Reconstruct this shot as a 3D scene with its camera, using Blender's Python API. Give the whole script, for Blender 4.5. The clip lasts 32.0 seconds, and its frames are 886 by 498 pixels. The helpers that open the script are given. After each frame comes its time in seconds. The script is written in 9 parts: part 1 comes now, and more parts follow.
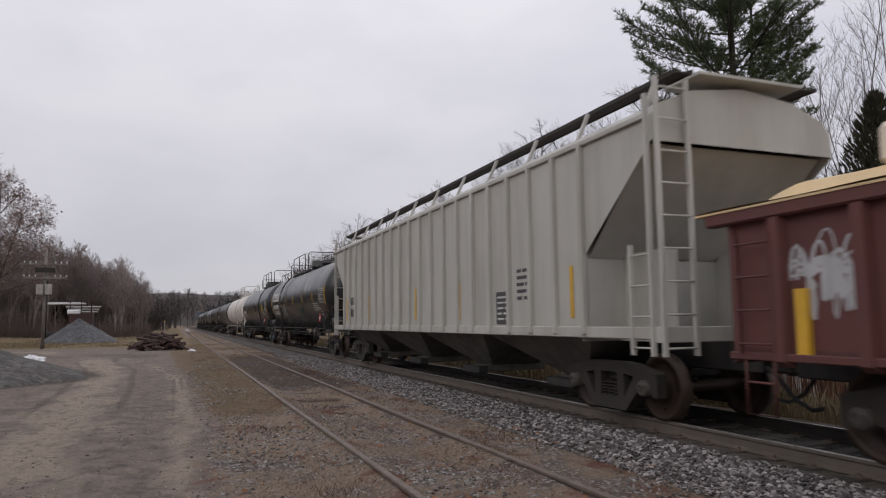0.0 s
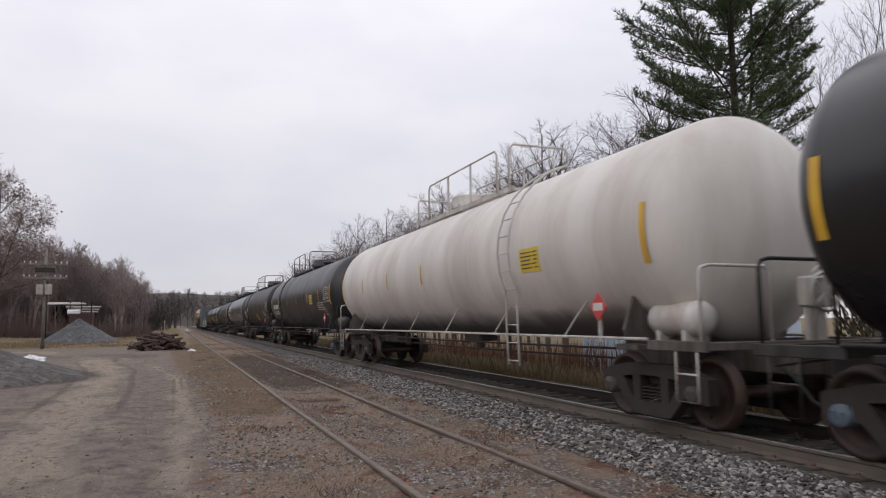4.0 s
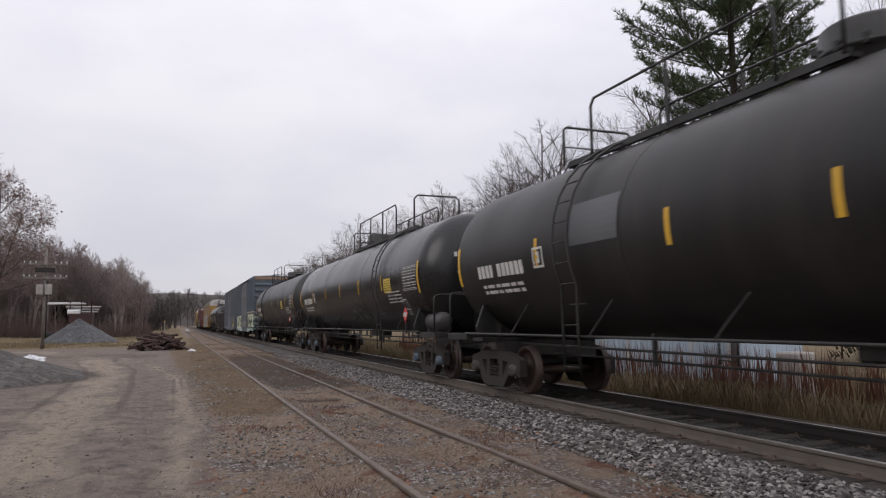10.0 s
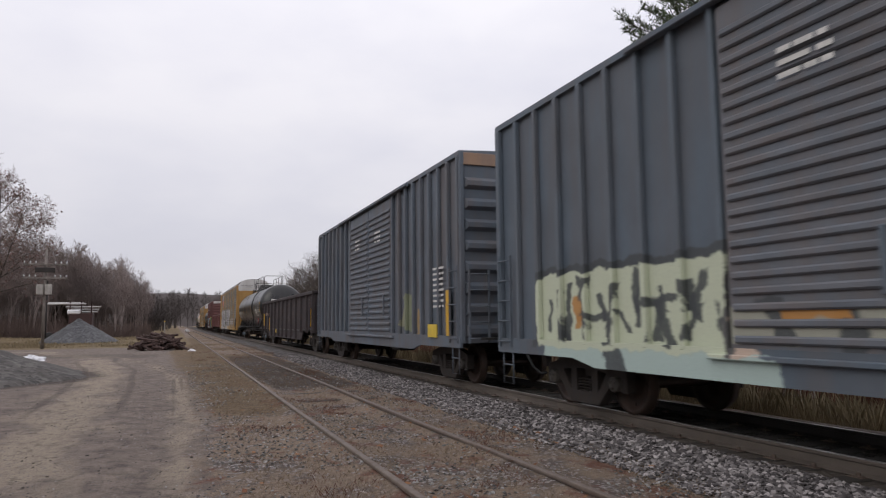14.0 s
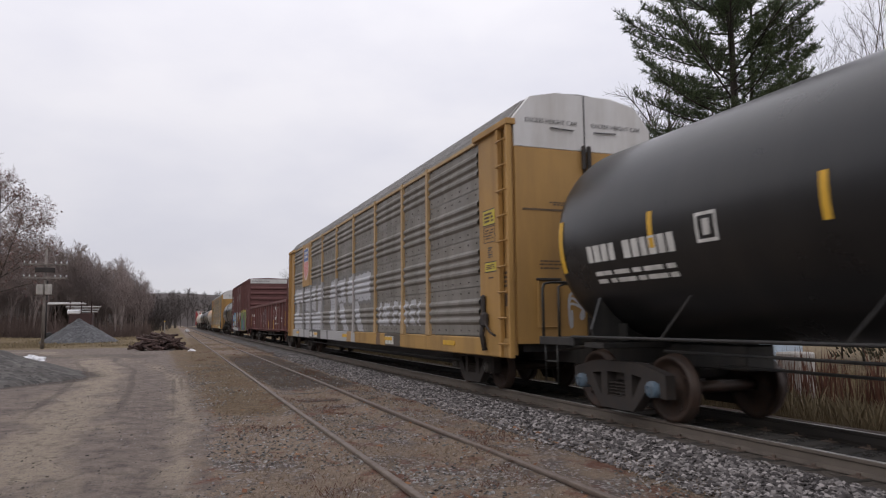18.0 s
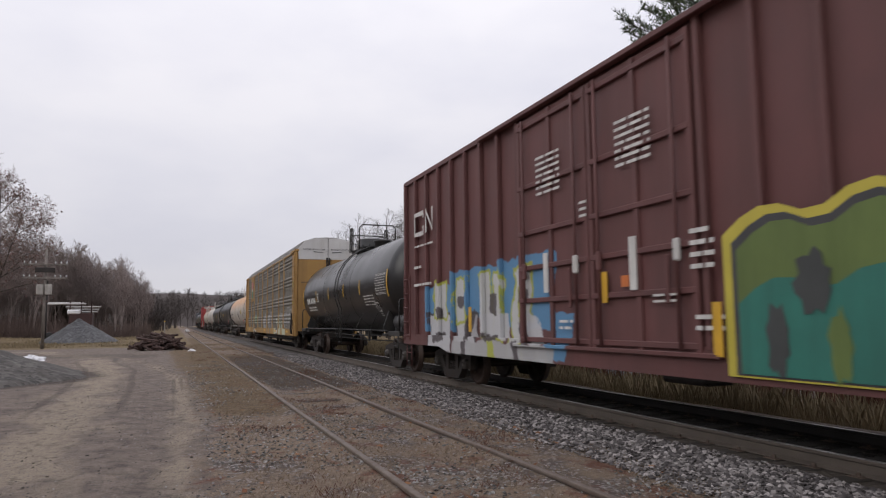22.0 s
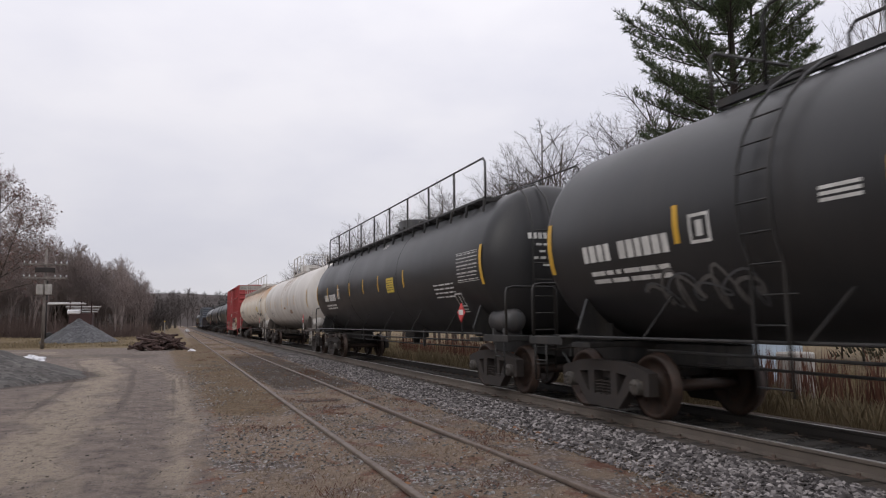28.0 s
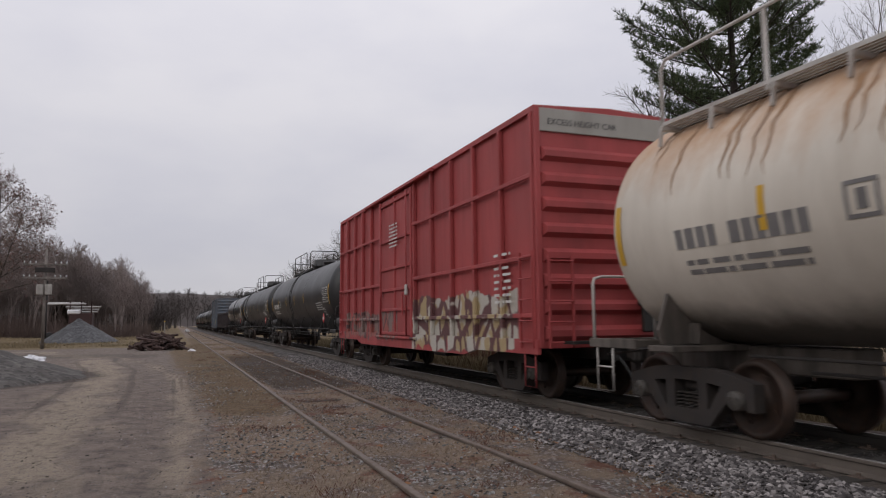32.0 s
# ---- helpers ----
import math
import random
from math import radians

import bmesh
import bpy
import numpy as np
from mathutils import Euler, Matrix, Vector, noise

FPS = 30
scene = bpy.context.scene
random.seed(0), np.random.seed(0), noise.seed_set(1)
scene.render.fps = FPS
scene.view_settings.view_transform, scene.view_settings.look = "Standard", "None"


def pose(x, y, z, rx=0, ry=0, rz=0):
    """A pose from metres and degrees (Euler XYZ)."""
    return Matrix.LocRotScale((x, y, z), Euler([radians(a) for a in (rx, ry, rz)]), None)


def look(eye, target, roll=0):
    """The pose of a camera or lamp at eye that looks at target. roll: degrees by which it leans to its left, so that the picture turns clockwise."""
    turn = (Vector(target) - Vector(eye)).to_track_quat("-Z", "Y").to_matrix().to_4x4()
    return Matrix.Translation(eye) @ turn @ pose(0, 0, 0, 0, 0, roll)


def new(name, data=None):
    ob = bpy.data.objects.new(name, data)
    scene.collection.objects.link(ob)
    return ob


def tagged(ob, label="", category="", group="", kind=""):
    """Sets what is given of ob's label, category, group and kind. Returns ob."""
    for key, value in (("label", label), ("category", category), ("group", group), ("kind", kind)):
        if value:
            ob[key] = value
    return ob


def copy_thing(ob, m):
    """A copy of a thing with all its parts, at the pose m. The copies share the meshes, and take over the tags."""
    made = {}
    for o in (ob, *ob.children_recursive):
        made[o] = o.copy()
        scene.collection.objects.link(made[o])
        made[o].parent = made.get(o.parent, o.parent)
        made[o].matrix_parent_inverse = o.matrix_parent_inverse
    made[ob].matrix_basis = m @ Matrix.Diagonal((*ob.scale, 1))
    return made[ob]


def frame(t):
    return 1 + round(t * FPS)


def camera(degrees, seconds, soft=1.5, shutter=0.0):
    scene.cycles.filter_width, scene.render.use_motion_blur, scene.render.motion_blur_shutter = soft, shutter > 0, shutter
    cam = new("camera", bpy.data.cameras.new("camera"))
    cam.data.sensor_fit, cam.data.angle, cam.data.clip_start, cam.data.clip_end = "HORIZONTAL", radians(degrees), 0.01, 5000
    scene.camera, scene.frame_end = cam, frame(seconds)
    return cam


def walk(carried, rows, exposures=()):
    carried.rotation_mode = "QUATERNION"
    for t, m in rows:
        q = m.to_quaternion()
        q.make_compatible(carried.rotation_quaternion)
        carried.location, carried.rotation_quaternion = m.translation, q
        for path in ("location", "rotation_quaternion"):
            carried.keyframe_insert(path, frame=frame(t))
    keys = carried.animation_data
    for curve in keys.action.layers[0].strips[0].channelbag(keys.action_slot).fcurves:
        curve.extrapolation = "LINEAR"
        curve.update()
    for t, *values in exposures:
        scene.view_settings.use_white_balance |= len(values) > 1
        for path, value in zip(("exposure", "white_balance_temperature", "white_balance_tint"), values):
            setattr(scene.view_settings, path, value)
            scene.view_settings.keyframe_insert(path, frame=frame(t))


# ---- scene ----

# ---------------- camera ----------------
SECONDS = 32.0
EYE = Vector((0.0, 0.0, 1.626))
AHEAD = Vector((0.35619, 0.92868, 0.10332))
cam = camera(64.95, SECONDS, soft=1.15, shutter=0.13)
VIEW = look(EYE, EYE + AHEAD * 10, -0.584)
walk(cam, [(0.0, VIEW), (SECONDS, VIEW)],
     exposures=((0.0, -0.12), (0.6, -0.05), (1.2, -0.03), (2.6, 0.12), (28.5, 0.11), (30.0, -0.14), (32.0, -0.16)))

# ---------------- sky and sun ----------------
world = bpy.data.worlds.new("overcast")
scene.world = world
world.use_nodes = True
wn = world.node_tree.nodes
wl = world.node_tree.links
wn.clear()
w_out = wn.new("ShaderNodeOutputWorld")
w_bg = wn.new("ShaderNodeBackground")
w_sky = wn.new("ShaderNodeTexSky")
w_sky.sky_type = "NISHITA"
w_sky.sun_disc = False
w_sky.sun_elevation = radians(32)
w_sky.sun_rotation = radians(238)
w_gain = wn.new("ShaderNodeVectorMath")
w_gain.operation = "SCALE"
w_gain.inputs["Scale"].default_value = 0.07
wl.new(w_sky.outputs[0], w_gain.inputs[0])
w_tc = wn.new("ShaderNodeTexCoord")
w_map = wn.new("ShaderNodeMapping")
w_map.inputs["Scale"].default_value = (1.0, 1.0, 2.2)
w_noise = wn.new("ShaderNodeTexNoise")
w_noise.inputs["Scale"].default_value = 2.6
w_noise.inputs["Detail"].default_value = 5.0
w_noise.inputs["Roughness"].default_value = 0.5
w_ramp = wn.new("ShaderNodeValToRGB")
w_ramp.color_ramp.elements[0].position = 0.34
w_ramp.color_ramp.elements[0].color = (0.707, 0.70, 0.780, 1)
w_ramp.color_ramp.elements[1].position = 0.62
w_ramp.color_ramp.elements[1].color = (0.825, 0.806, 0.856, 1)
w_mix = wn.new("ShaderNodeMix")
w_mix.data_type = "RGBA"
w_mix.inputs["Factor"].default_value = 0.92
wl.new(w_tc.outputs["Generated"], w_map.inputs["Vector"])
wl.new(w_map.outputs[0], w_noise.inputs["Vector"])
wl.new(w_noise.outputs["Fac"], w_ramp.inputs[0])
wl.new(w_gain.outputs[0], w_mix.inputs["A"])
wl.new(w_ramp.outputs[0], w_mix.inputs["B"])
# an overcast sky is brighter towards the zenith
w_sep = wn.new("ShaderNodeSeparateXYZ")
wl.new(w_tc.outputs["Generated"], w_sep.inputs[0])
w_up = wn.new("ShaderNodeMapRange")
w_up.inputs["To Min"].default_value, w_up.inputs["To Max"].default_value = 0.80, 1.62
wl.new(w_sep.outputs["Z"], w_up.inputs["Value"])
w_grad = wn.new("ShaderNodeVectorMath")
w_grad.operation = "SCALE"
wl.new(w_mix.outputs["Result"], w_grad.inputs[0])
wl.new(w_up.outputs[0], w_grad.inputs["Scale"])
wl.new(w_grad.outputs[0], w_bg.inputs["Color"])
w_bg.inputs["Strength"].default_value = 1.0
wl.new(w_bg.outputs[0], w_out.inputs[0])

sun = new("sun", bpy.data.lights.new("sun", "SUN"))
sun.data.energy = 0.5
sun.data.angle = radians(35)
sun.data.color = (1.0, 0.96, 0.9)
sun.matrix_world = look((0, 0, 0), (0.8, 0.5, -0.6))


# ---------------- mesh building ----------------
class Build:
    def __init__(self):
        self.v, self.f, self.s = [], [], []

    def put(self, vs, fs, smooth=False):
        o = len(self.v)
        self.v.extend(tuple(p) for p in vs)
        self.f.extend(tuple(i + o for i in f) for f in fs)
        self.s.extend([smooth] * len(fs))
        return self

    def box(self, x0, x1, y0, y1, z0, z1, c=0.0):
        lo, hi = (min(x0, x1), min(y0, y1), min(z0, z1)), (max(x0, x1), max(y0, y1), max(z0, z1))
        c = min(c, 0.49 * min(hi[i] - lo[i] for i in range(3)))
        return self.solid([[lo[i], hi[i]] for i in range(3)], c, Matrix.Identity(4))

    def solid(self, ext, c, m):
        mid = Vector([(e[0] + e[1]) / 2 for e in ext])
        if c <= 0:
            vs = [Vector((ext[0][i], ext[1][j], ext[2][k])) for i in (0, 1) for j in (0, 1) for k in (0, 1)]
            fs = [(0, 1, 3, 2), (4, 6, 7, 5), (0, 4, 5, 1), (2, 3, 7, 6), (0, 2, 6, 4), (1, 5, 7, 3)]
            return self.put([m @ v for v in vs], fs)
        vs, idx = [], {}
        for i in (0, 1):
            for j in (0, 1):
                for k in (0, 1):
                    for a in range(3):
                        p = []
                        for ax, s in enumerate((i, j, k)):
                            e = ext[ax][s]
                            p.append(e if ax == a else e + (c if s == 0 else -c))
                        idx[(i, j, k, a)] = len(vs)
                        vs.append(Vector(p))
        fs = []
        for a in range(3):
            b, d = (a + 1) % 3, (a + 2) % 3
            for s in (0, 1):
                q = []
                for u, w in ((0, 0), (1, 0), (1, 1), (0, 1)):
                    key = [0, 0, 0]
                    key[a], key[b], key[d] = s, u, w
                    q.append(idx[(*key, a)])
                fs.append(q)
            for u in (0, 1):
                for w in (0, 1):
                    k0, k1 = [0, 0, 0], [0, 0, 0]
                    k0[b] = k1[b] = u
                    k0[d] = k1[d] = w
                    k1[a] = 1
                    fs.append([idx[(*k0, b)], idx[(*k0, d)], idx[(*k1, d)], idx[(*k1, b)]])
        for i in (0, 1):
            for j in (0, 1):
                for k in (0, 1):
                    fs.append([idx[(i, j, k, a)] for a in range(3)])
        good = []
        for f in fs:
            n = (vs[f[1]] - vs[f[0]]).cross(vs[f[2]] - vs[f[0]])
            cen = sum((vs[i] for i in f), Vector()) / len(f)
            good.append(f if n.dot(cen - mid) > 0 else f[::-1])
        return self.put([m @ v for v in vs], good)

    def bar(self, p, q, w, t, c=0.0, up=(0, 0, 1)):
        """A straight bar from p to q, w wide across and t thick towards up."""
        p, q = Vector(p), Vector(q)
        d = (q - p).normalized()
        u = Vector(up)
        if abs(d.dot(u)) > 0.98:
            u = Vector((0, 1, 0))
        s = d.cross(u).normalized()
        u = s.cross(d)
        m = Matrix((d, s, u)).transposed().to_4x4()
        m.translation = p
        return self.solid([[0, (q - p).length], [-w / 2, w / 2], [-t / 2, t / 2]], c, m)

    def tube(self, pts, r, n=6, r_end=None):
        pts = [Vector(p) for p in pts]
        rings = []
        side = None
        for i, p in enumerate(pts):
            d = (pts[min(i + 1, len(pts) - 1)] - pts[max(i - 1, 0)]).normalized()
            if side is None:
                a = Vector((0, 0, 1)) if abs(d.z) < 0.9 else Vector((1, 0, 0))
                side = d.cross(a).normalized()
            else:
                side = (side - d * side.dot(d)).normalized()
            up = side.cross(d)
            k = r if r_end is None else r + (r_end - r) * i / (len(pts) - 1)
            rings.append([p + (side * math.cos(2 * math.pi * j / n) + up * math.sin(2 * math.pi * j / n)) * k for j in range(n)])
        vs = [v for ring in rings for v in ring]
        fs = []
        for i in range(len(pts) - 1):
            for j in range(n):
                a, b = i * n + j, i * n + (j + 1) % n
                fs.append((a, a + n, b + n, b))
        self.put(vs, fs, n > 4)
        o = len(self.v) - len(vs)
        self.f.append(tuple(o + j for j in range(n)))
        self.f.append(tuple(o + len(vs) - n + j for j in range(n))[::-1])
        self.s += [False, False]
        return self

    def lathe(self, prof, n=24, axis="y", at=(0, 0, 0), smooth=True, sweep=2 * math.pi, start=0.0):
        """prof: (along, radius) pairs, turned round the axis through at."""
        vs, fs = [], []
        full = abs(sweep - 2 * math.pi) < 1e-6
        cols = n if full else n + 1
        for a, r in prof:
            for j in range(cols):
                t = start + sweep * j / n
                u, w = r * math.cos(t), r * math.sin(t)
                p = {"x": (a, u, w), "y": (u, a, w), "z": (u, w, a)}[axis]
                vs.append((p[0] + at[0], p[1] + at[1], p[2] + at[2]))
        for i in range(len(prof) - 1):
            for j in range(n):
                a, b = i * cols + j, i * cols + (j + 1) % cols
                fs.append((a, b, b + cols, a + cols))
        return self.put(vs, fs, smooth)

    def prism(self, poly, x0, x1):
        """poly: (y, z) outline, extruded along x."""
        n = len(poly)
        vs = [(x0, y, z) for y, z in poly] + [(x1, y, z) for y, z in poly]
        fs = [tuple(range(n))[::-1], tuple(range(n, 2 * n))] + [(i, (i + 1) % n, n + (i + 1) % n, n + i) for i in range(n)]
        return self.put(vs, fs)

    def prism_y(self, poly, y0, y1):
        """poly: (x, z) outline, extruded along y."""
        n = len(poly)
        vs = [(x, y0, z) for x, z in poly] + [(x, y1, z) for x, z in poly]
        fs = [tuple(range(n)), tuple(range(n, 2 * n))[::-1]] + [(i, n + i, n + (i + 1) % n, (i + 1) % n) for i in range(n)]
        return self.put(vs, fs)

    def plate(self, pts, quads, x0, x1):
        """A flat casting: (y, z) points joined by faces, given thickness along x."""
        n = len(pts)
        vs = [(x0, *p) for p in pts] + [(x1, *p) for p in pts]
        fs, edges = [], {}
        for q in quads:
            area = sum(pts[q[i]][0] * pts[q[(i + 1) % len(q)]][1] - pts[q[(i + 1) % len(q)]][0] * pts[q[i]][1] for i in range(len(q)))
            q = tuple(q) if area > 0 else tuple(q)[::-1]
            fs += [q[::-1], tuple(i + n for i in q)]
            for i in range(len(q)):
                e = (q[i], q[(i + 1) % len(q)])
                if (e[1], e[0]) in edges:
                    del edges[(e[1], e[0])]
                else:
                    edges[e] = True
        fs += [(a, b, b + n, a + n) for a, b in edges]
        return self.put(vs, fs)

    def mesh(self, name):
        me = bpy.data.meshes.new(name)
        me.from_pydata(self.v, [], self.f)
        if any(self.s):
            me.polygons.foreach_set("use_smooth", self.s)
        me.update()
        return me


CACHE = {}


def part(name, build, material, parent, label="", at=None, key=None):
    """One mesh object under a thing or a part; key: share the mesh between alike parts (build is then a function)."""
    if key is not None:
        me = CACHE.get((key, material.name))
        if me is None:
            me = build().mesh(name)
            me.materials.append(material)
            CACHE[(key, material.name)] = me
    else:
        me = (build() if callable(build) else build).mesh(name)
        me.materials.append(material)
    ob = new(name, me)
    ob.parent = parent
    if at is not None:
        ob.matrix_basis = at if isinstance(at, Matrix) else Matrix.Translation(at)
    if label:
        ob["label"] = label
    if name in ("number_stencil", "stencil_panel", "data_panel", "data_stencil", "door_stencil", "label_print", "head_stencil", "panel_print", "emblem_print", "class_mark", "web_print", "owner_logo"):
        ob["kind"] = "stuff"
    return ob


def thing(name, label, category, group="", m=None, kind=""):
    ob = new(name)
    ob.empty_display_size = 0.3
    if m is not None:
        ob.matrix_basis = m
    return tagged(ob, label, category, group, kind)


# ---------------- materials ----------------
def nodes_of(name):
    m = bpy.data.materials.new(name)
    m.use_nodes = True
    return m, m.node_tree.nodes, m.node_tree.links, m.node_tree.nodes["Principled BSDF"]


def noise_node(nt, vec, scale, detail=4.0, rough=0.55, stretch=None):
    n = nt.nodes.new("ShaderNodeTexNoise")
    n.inputs["Scale"].default_value = scale
    n.inputs["Detail"].default_value = detail
    n.inputs["Roughness"].default_value = rough
    if stretch:
        mp = nt.nodes.new("ShaderNodeMapping")
        mp.inputs["Scale"].default_value = stretch
        nt.links.new(vec, mp.inputs["Vector"])
        vec = mp.outputs[0]
    nt.links.new(vec, n.inputs["Vector"])
    return n.outputs["Fac"]


def ramp_node(nt, fac, p0, p1, c0=(0, 0, 0, 1), c1=(1, 1, 1, 1)):
    r = nt.nodes.new("ShaderNodeValToRGB")
    r.color_ramp.elements[0].position, r.color_ramp.elements[0].color = p0, c0
    r.color_ramp.elements[1].position, r.color_ramp.elements[1].color = p1, c1
    nt.links.new(fac, r.inputs[0])
    return r.outputs[0]


def mix_node(nt, fac, a, b):
    m = nt.nodes.new("ShaderNodeMix")
    m.data_type = "RGBA"
    for key, val in (("Factor", fac), ("A", a), ("B", b)):
        if isinstance(val, (int, float)):
            m.inputs[key].default_value = val
        elif isinstance(val, tuple):
            m.inputs[key].default_value = val
        else:
            nt.links.new(val, m.inputs[key])
    return m.outputs["Result"]


def math_node(nt, op, a, b=None, clamp=False):
    m = nt.nodes.new("ShaderNodeMath")
    m.operation = op
    m.use_clamp = clamp
    for i, val in enumerate((a, b)):
        if val is None:
            continue
        if isinstance(val, (int, float)):
            m.inputs[i].default_value = val
        else:
            nt.links.new(val, m.inputs[i])
    return m.outputs[0]


def band(nt, sock, lo, hi, soft):
    """1 between lo and hi, falling to 0 over soft."""
    a = nt.nodes.new("ShaderNodeMapRange")
    a.inputs["From Min"].default_value, a.inputs["From Max"].default_value = lo - soft, lo
    b = nt.nodes.new("ShaderNodeMapRange")
    b.inputs["From Min"].default_value, b.inputs["From Max"].default_value = hi + soft, hi
    nt.links.new(sock, a.inputs["Value"])
    nt.links.new(sock, b.inputs["Value"])
    return math_node(nt, "MULTIPLY", a.outputs[0], b.outputs[0])


def rgba(c):
    return (*c, 1.0)


def shade(c, k):
    return tuple(min(1.0, x * k) for x in c)


def surface(name, base, rough=0.6, metal=0.0, var=0.2, scale=1.2, dirt=None, amount=0.5, streak=True, bump=0.15,
            fine=60.0, spread=0.0, rust=None, tags=(), spec=0.5, painted=()):
    """Paint or other plain surface: two scales of variation, dirt or rust with shapes of its own, fine relief."""
    m, n, l, b = nodes_of(name)
    nt = m.node_tree
    tc = n.new("ShaderNodeTexCoord")
    oi = n.new("ShaderNodeObjectInfo")
    shift = n.new("ShaderNodeVectorMath")
    shift.operation = "SCALE"
    shift.inputs[0].default_value = (37.0, 11.0, 23.0)
    l.new(oi.outputs["Random"], shift.inputs["Scale"])
    add = n.new("ShaderNodeVectorMath")
    add.operation = "ADD"
    l.new(tc.outputs["Object"], add.inputs[0])
    l.new(shift.outputs[0], add.inputs[1])
    vec = add.outputs[0]
    big = noise_node(nt, vec, scale, 5.0)
    small = noise_node(nt, vec, fine, 3.0, 0.6)
    col = mix_node(nt, ramp_node(nt, big, 0.3, 0.7), rgba(shade(base, 1 - var)), rgba(shade(base, 1 + var)))
    col = mix_node(nt, math_node(nt, "MULTIPLY", small, 0.35), col, rgba(shade(base, 1 - 1.6 * var)))
    if spread:
        k = math_node(nt, "MULTIPLY", oi.outputs["Random"], spread)
        col = mix_node(nt, k, col, rgba(shade(base, 0.45)))
    rough_sock = None
    if dirt:
        st = (1.0, 1.0, 0.12) if streak else (1.0, 1.0, 1.0)
        d = ramp_node(nt, noise_node(nt, vec, scale * 2.2, 6.0, 0.65, st), 0.42, 0.72)
        d = math_node(nt, "MULTIPLY", d, amount)
        col = mix_node(nt, d, col, rgba(dirt))
        rough_sock = d
    sep = n.new("ShaderNodeSeparateXYZ")
    l.new(tc.outputs["Object"], sep.inputs[0])
    if rust:
        z0, z1, rcol, ramt = rust
        rise = n.new("ShaderNodeMapRange")
        rise.inputs["From Min"].default_value, rise.inputs["From Max"].default_value = z0, z1
        l.new(sep.outputs["Z"], rise.inputs["Value"])
        run = noise_node(nt, vec, 1.6, 7.0, 0.7, (1.0, 1.0, 0.25))
        k = math_node(nt, "ADD", math_node(nt, "MULTIPLY", rise.outputs[0], 0.75), math_node(nt, "MULTIPLY", run, 0.75))
        k = ramp_node(nt, k, 0.62, 0.98)
        k = math_node(nt, "MULTIPLY", k, ramt)
        col = mix_node(nt, k, col, rgba(rcol))
    for tag in tags:
        y0, y1, z0, z1, fill, edge, accent, size = tag[:8]
        gap = tag[8] if len(tag) > 8 else 0.05
        hole = tag[9] if len(tag) > 9 else 0.38
        wob = noise_node(nt, tc.outputs["Object"], size, 3.0, 0.5)
        zz = math_node(nt, "ADD", sep.outputs["Z"], math_node(nt, "MULTIPLY", wob, -0.7))
        zone = math_node(nt, "MULTIPLY", band(nt, sep.outputs["Y"], y0, y1, 0.06), band(nt, zz, z0 - 0.35, z1 - 0.35, 0.03))
        vo = n.new("ShaderNodeTexVoronoi")
        vo.feature = "DISTANCE_TO_EDGE"
        vo.inputs["Scale"].default_value = size
        mp = n.new("ShaderNodeMapping")
        mp.inputs["Scale"].default_value = (0.0, 1.2, 0.55)
        wv = n.new("ShaderNodeVectorMath")
        wv.operation = "MULTIPLY_ADD"
        nn = n.new("ShaderNodeTexNoise")
        nn.inputs["Scale"].default_value = size * 1.4
        l.new(tc.outputs["Object"], nn.inputs["Vector"])
        wv.inputs[1].default_value = (0.35, 0.35, 0.35)
        l.new(nn.outputs["Color"], wv.inputs[0])
        l.new(tc.outputs["Object"], wv.inputs[2])
        l.new(wv.outputs[0], mp.inputs["Vector"])
        l.new(mp.outputs[0], vo.inputs["Vector"])
        line = ramp_node(nt, vo.outputs["Distance"], gap, gap + 0.04, (1, 1, 1, 1), (0, 0, 0, 1))
        blot = ramp_node(nt, noise_node(nt, tc.outputs["Object"], size * 1.1, 2.0), 0.5, 0.56)
        paint = mix_node(nt, blot, rgba(fill), rgba(accent))
        paint = mix_node(nt, line, paint, rgba(edge))
        wear = ramp_node(nt, small, 0.2, 0.55)
        zone = math_node(nt, "MULTIPLY", zone, math_node(nt, "ADD", math_node(nt, "MULTIPLY", wear, 0.4), 0.55))
        gaps = ramp_node(nt, noise_node(nt, tc.outputs["Object"], size * 0.9, 2.0, 0.5, (1, 1.6, 0.5)), hole, hole + 0.04)
        zone = math_node(nt, "MULTIPLY", zone, gaps)
        col = mix_node(nt, zone, col, paint)
    if painted:
        # sprayed shapes, and belly grime with shade on the white tanks: (y0, y1, z0, z1, colour, slope) laid over one
        # another, with hand-drawn edges
        w1 = n.new("ShaderNodeTexNoise")
        w1.inputs["Scale"].default_value = 2.2
        w1.inputs["Detail"].default_value = 4.0
        w1.inputs["Roughness"].default_value = 0.6
        l.new(tc.outputs["Object"], w1.inputs["Vector"])
        ws = n.new("ShaderNodeSeparateColor")
        l.new(w1.outputs["Color"], ws.inputs[0])
        py = math_node(nt, "ADD", sep.outputs["Y"], math_node(nt, "MULTIPLY", math_node(nt, "SUBTRACT", ws.outputs[0], 0.5), 0.5))
        pz = math_node(nt, "ADD", sep.outputs["Z"], math_node(nt, "MULTIPLY", math_node(nt, "SUBTRACT", ws.outputs[1], 0.5), 0.34))
        wear = math_node(nt, "ADD", math_node(nt, "MULTIPLY", ramp_node(nt, small, 0.25, 0.5), 0.22), 0.74)
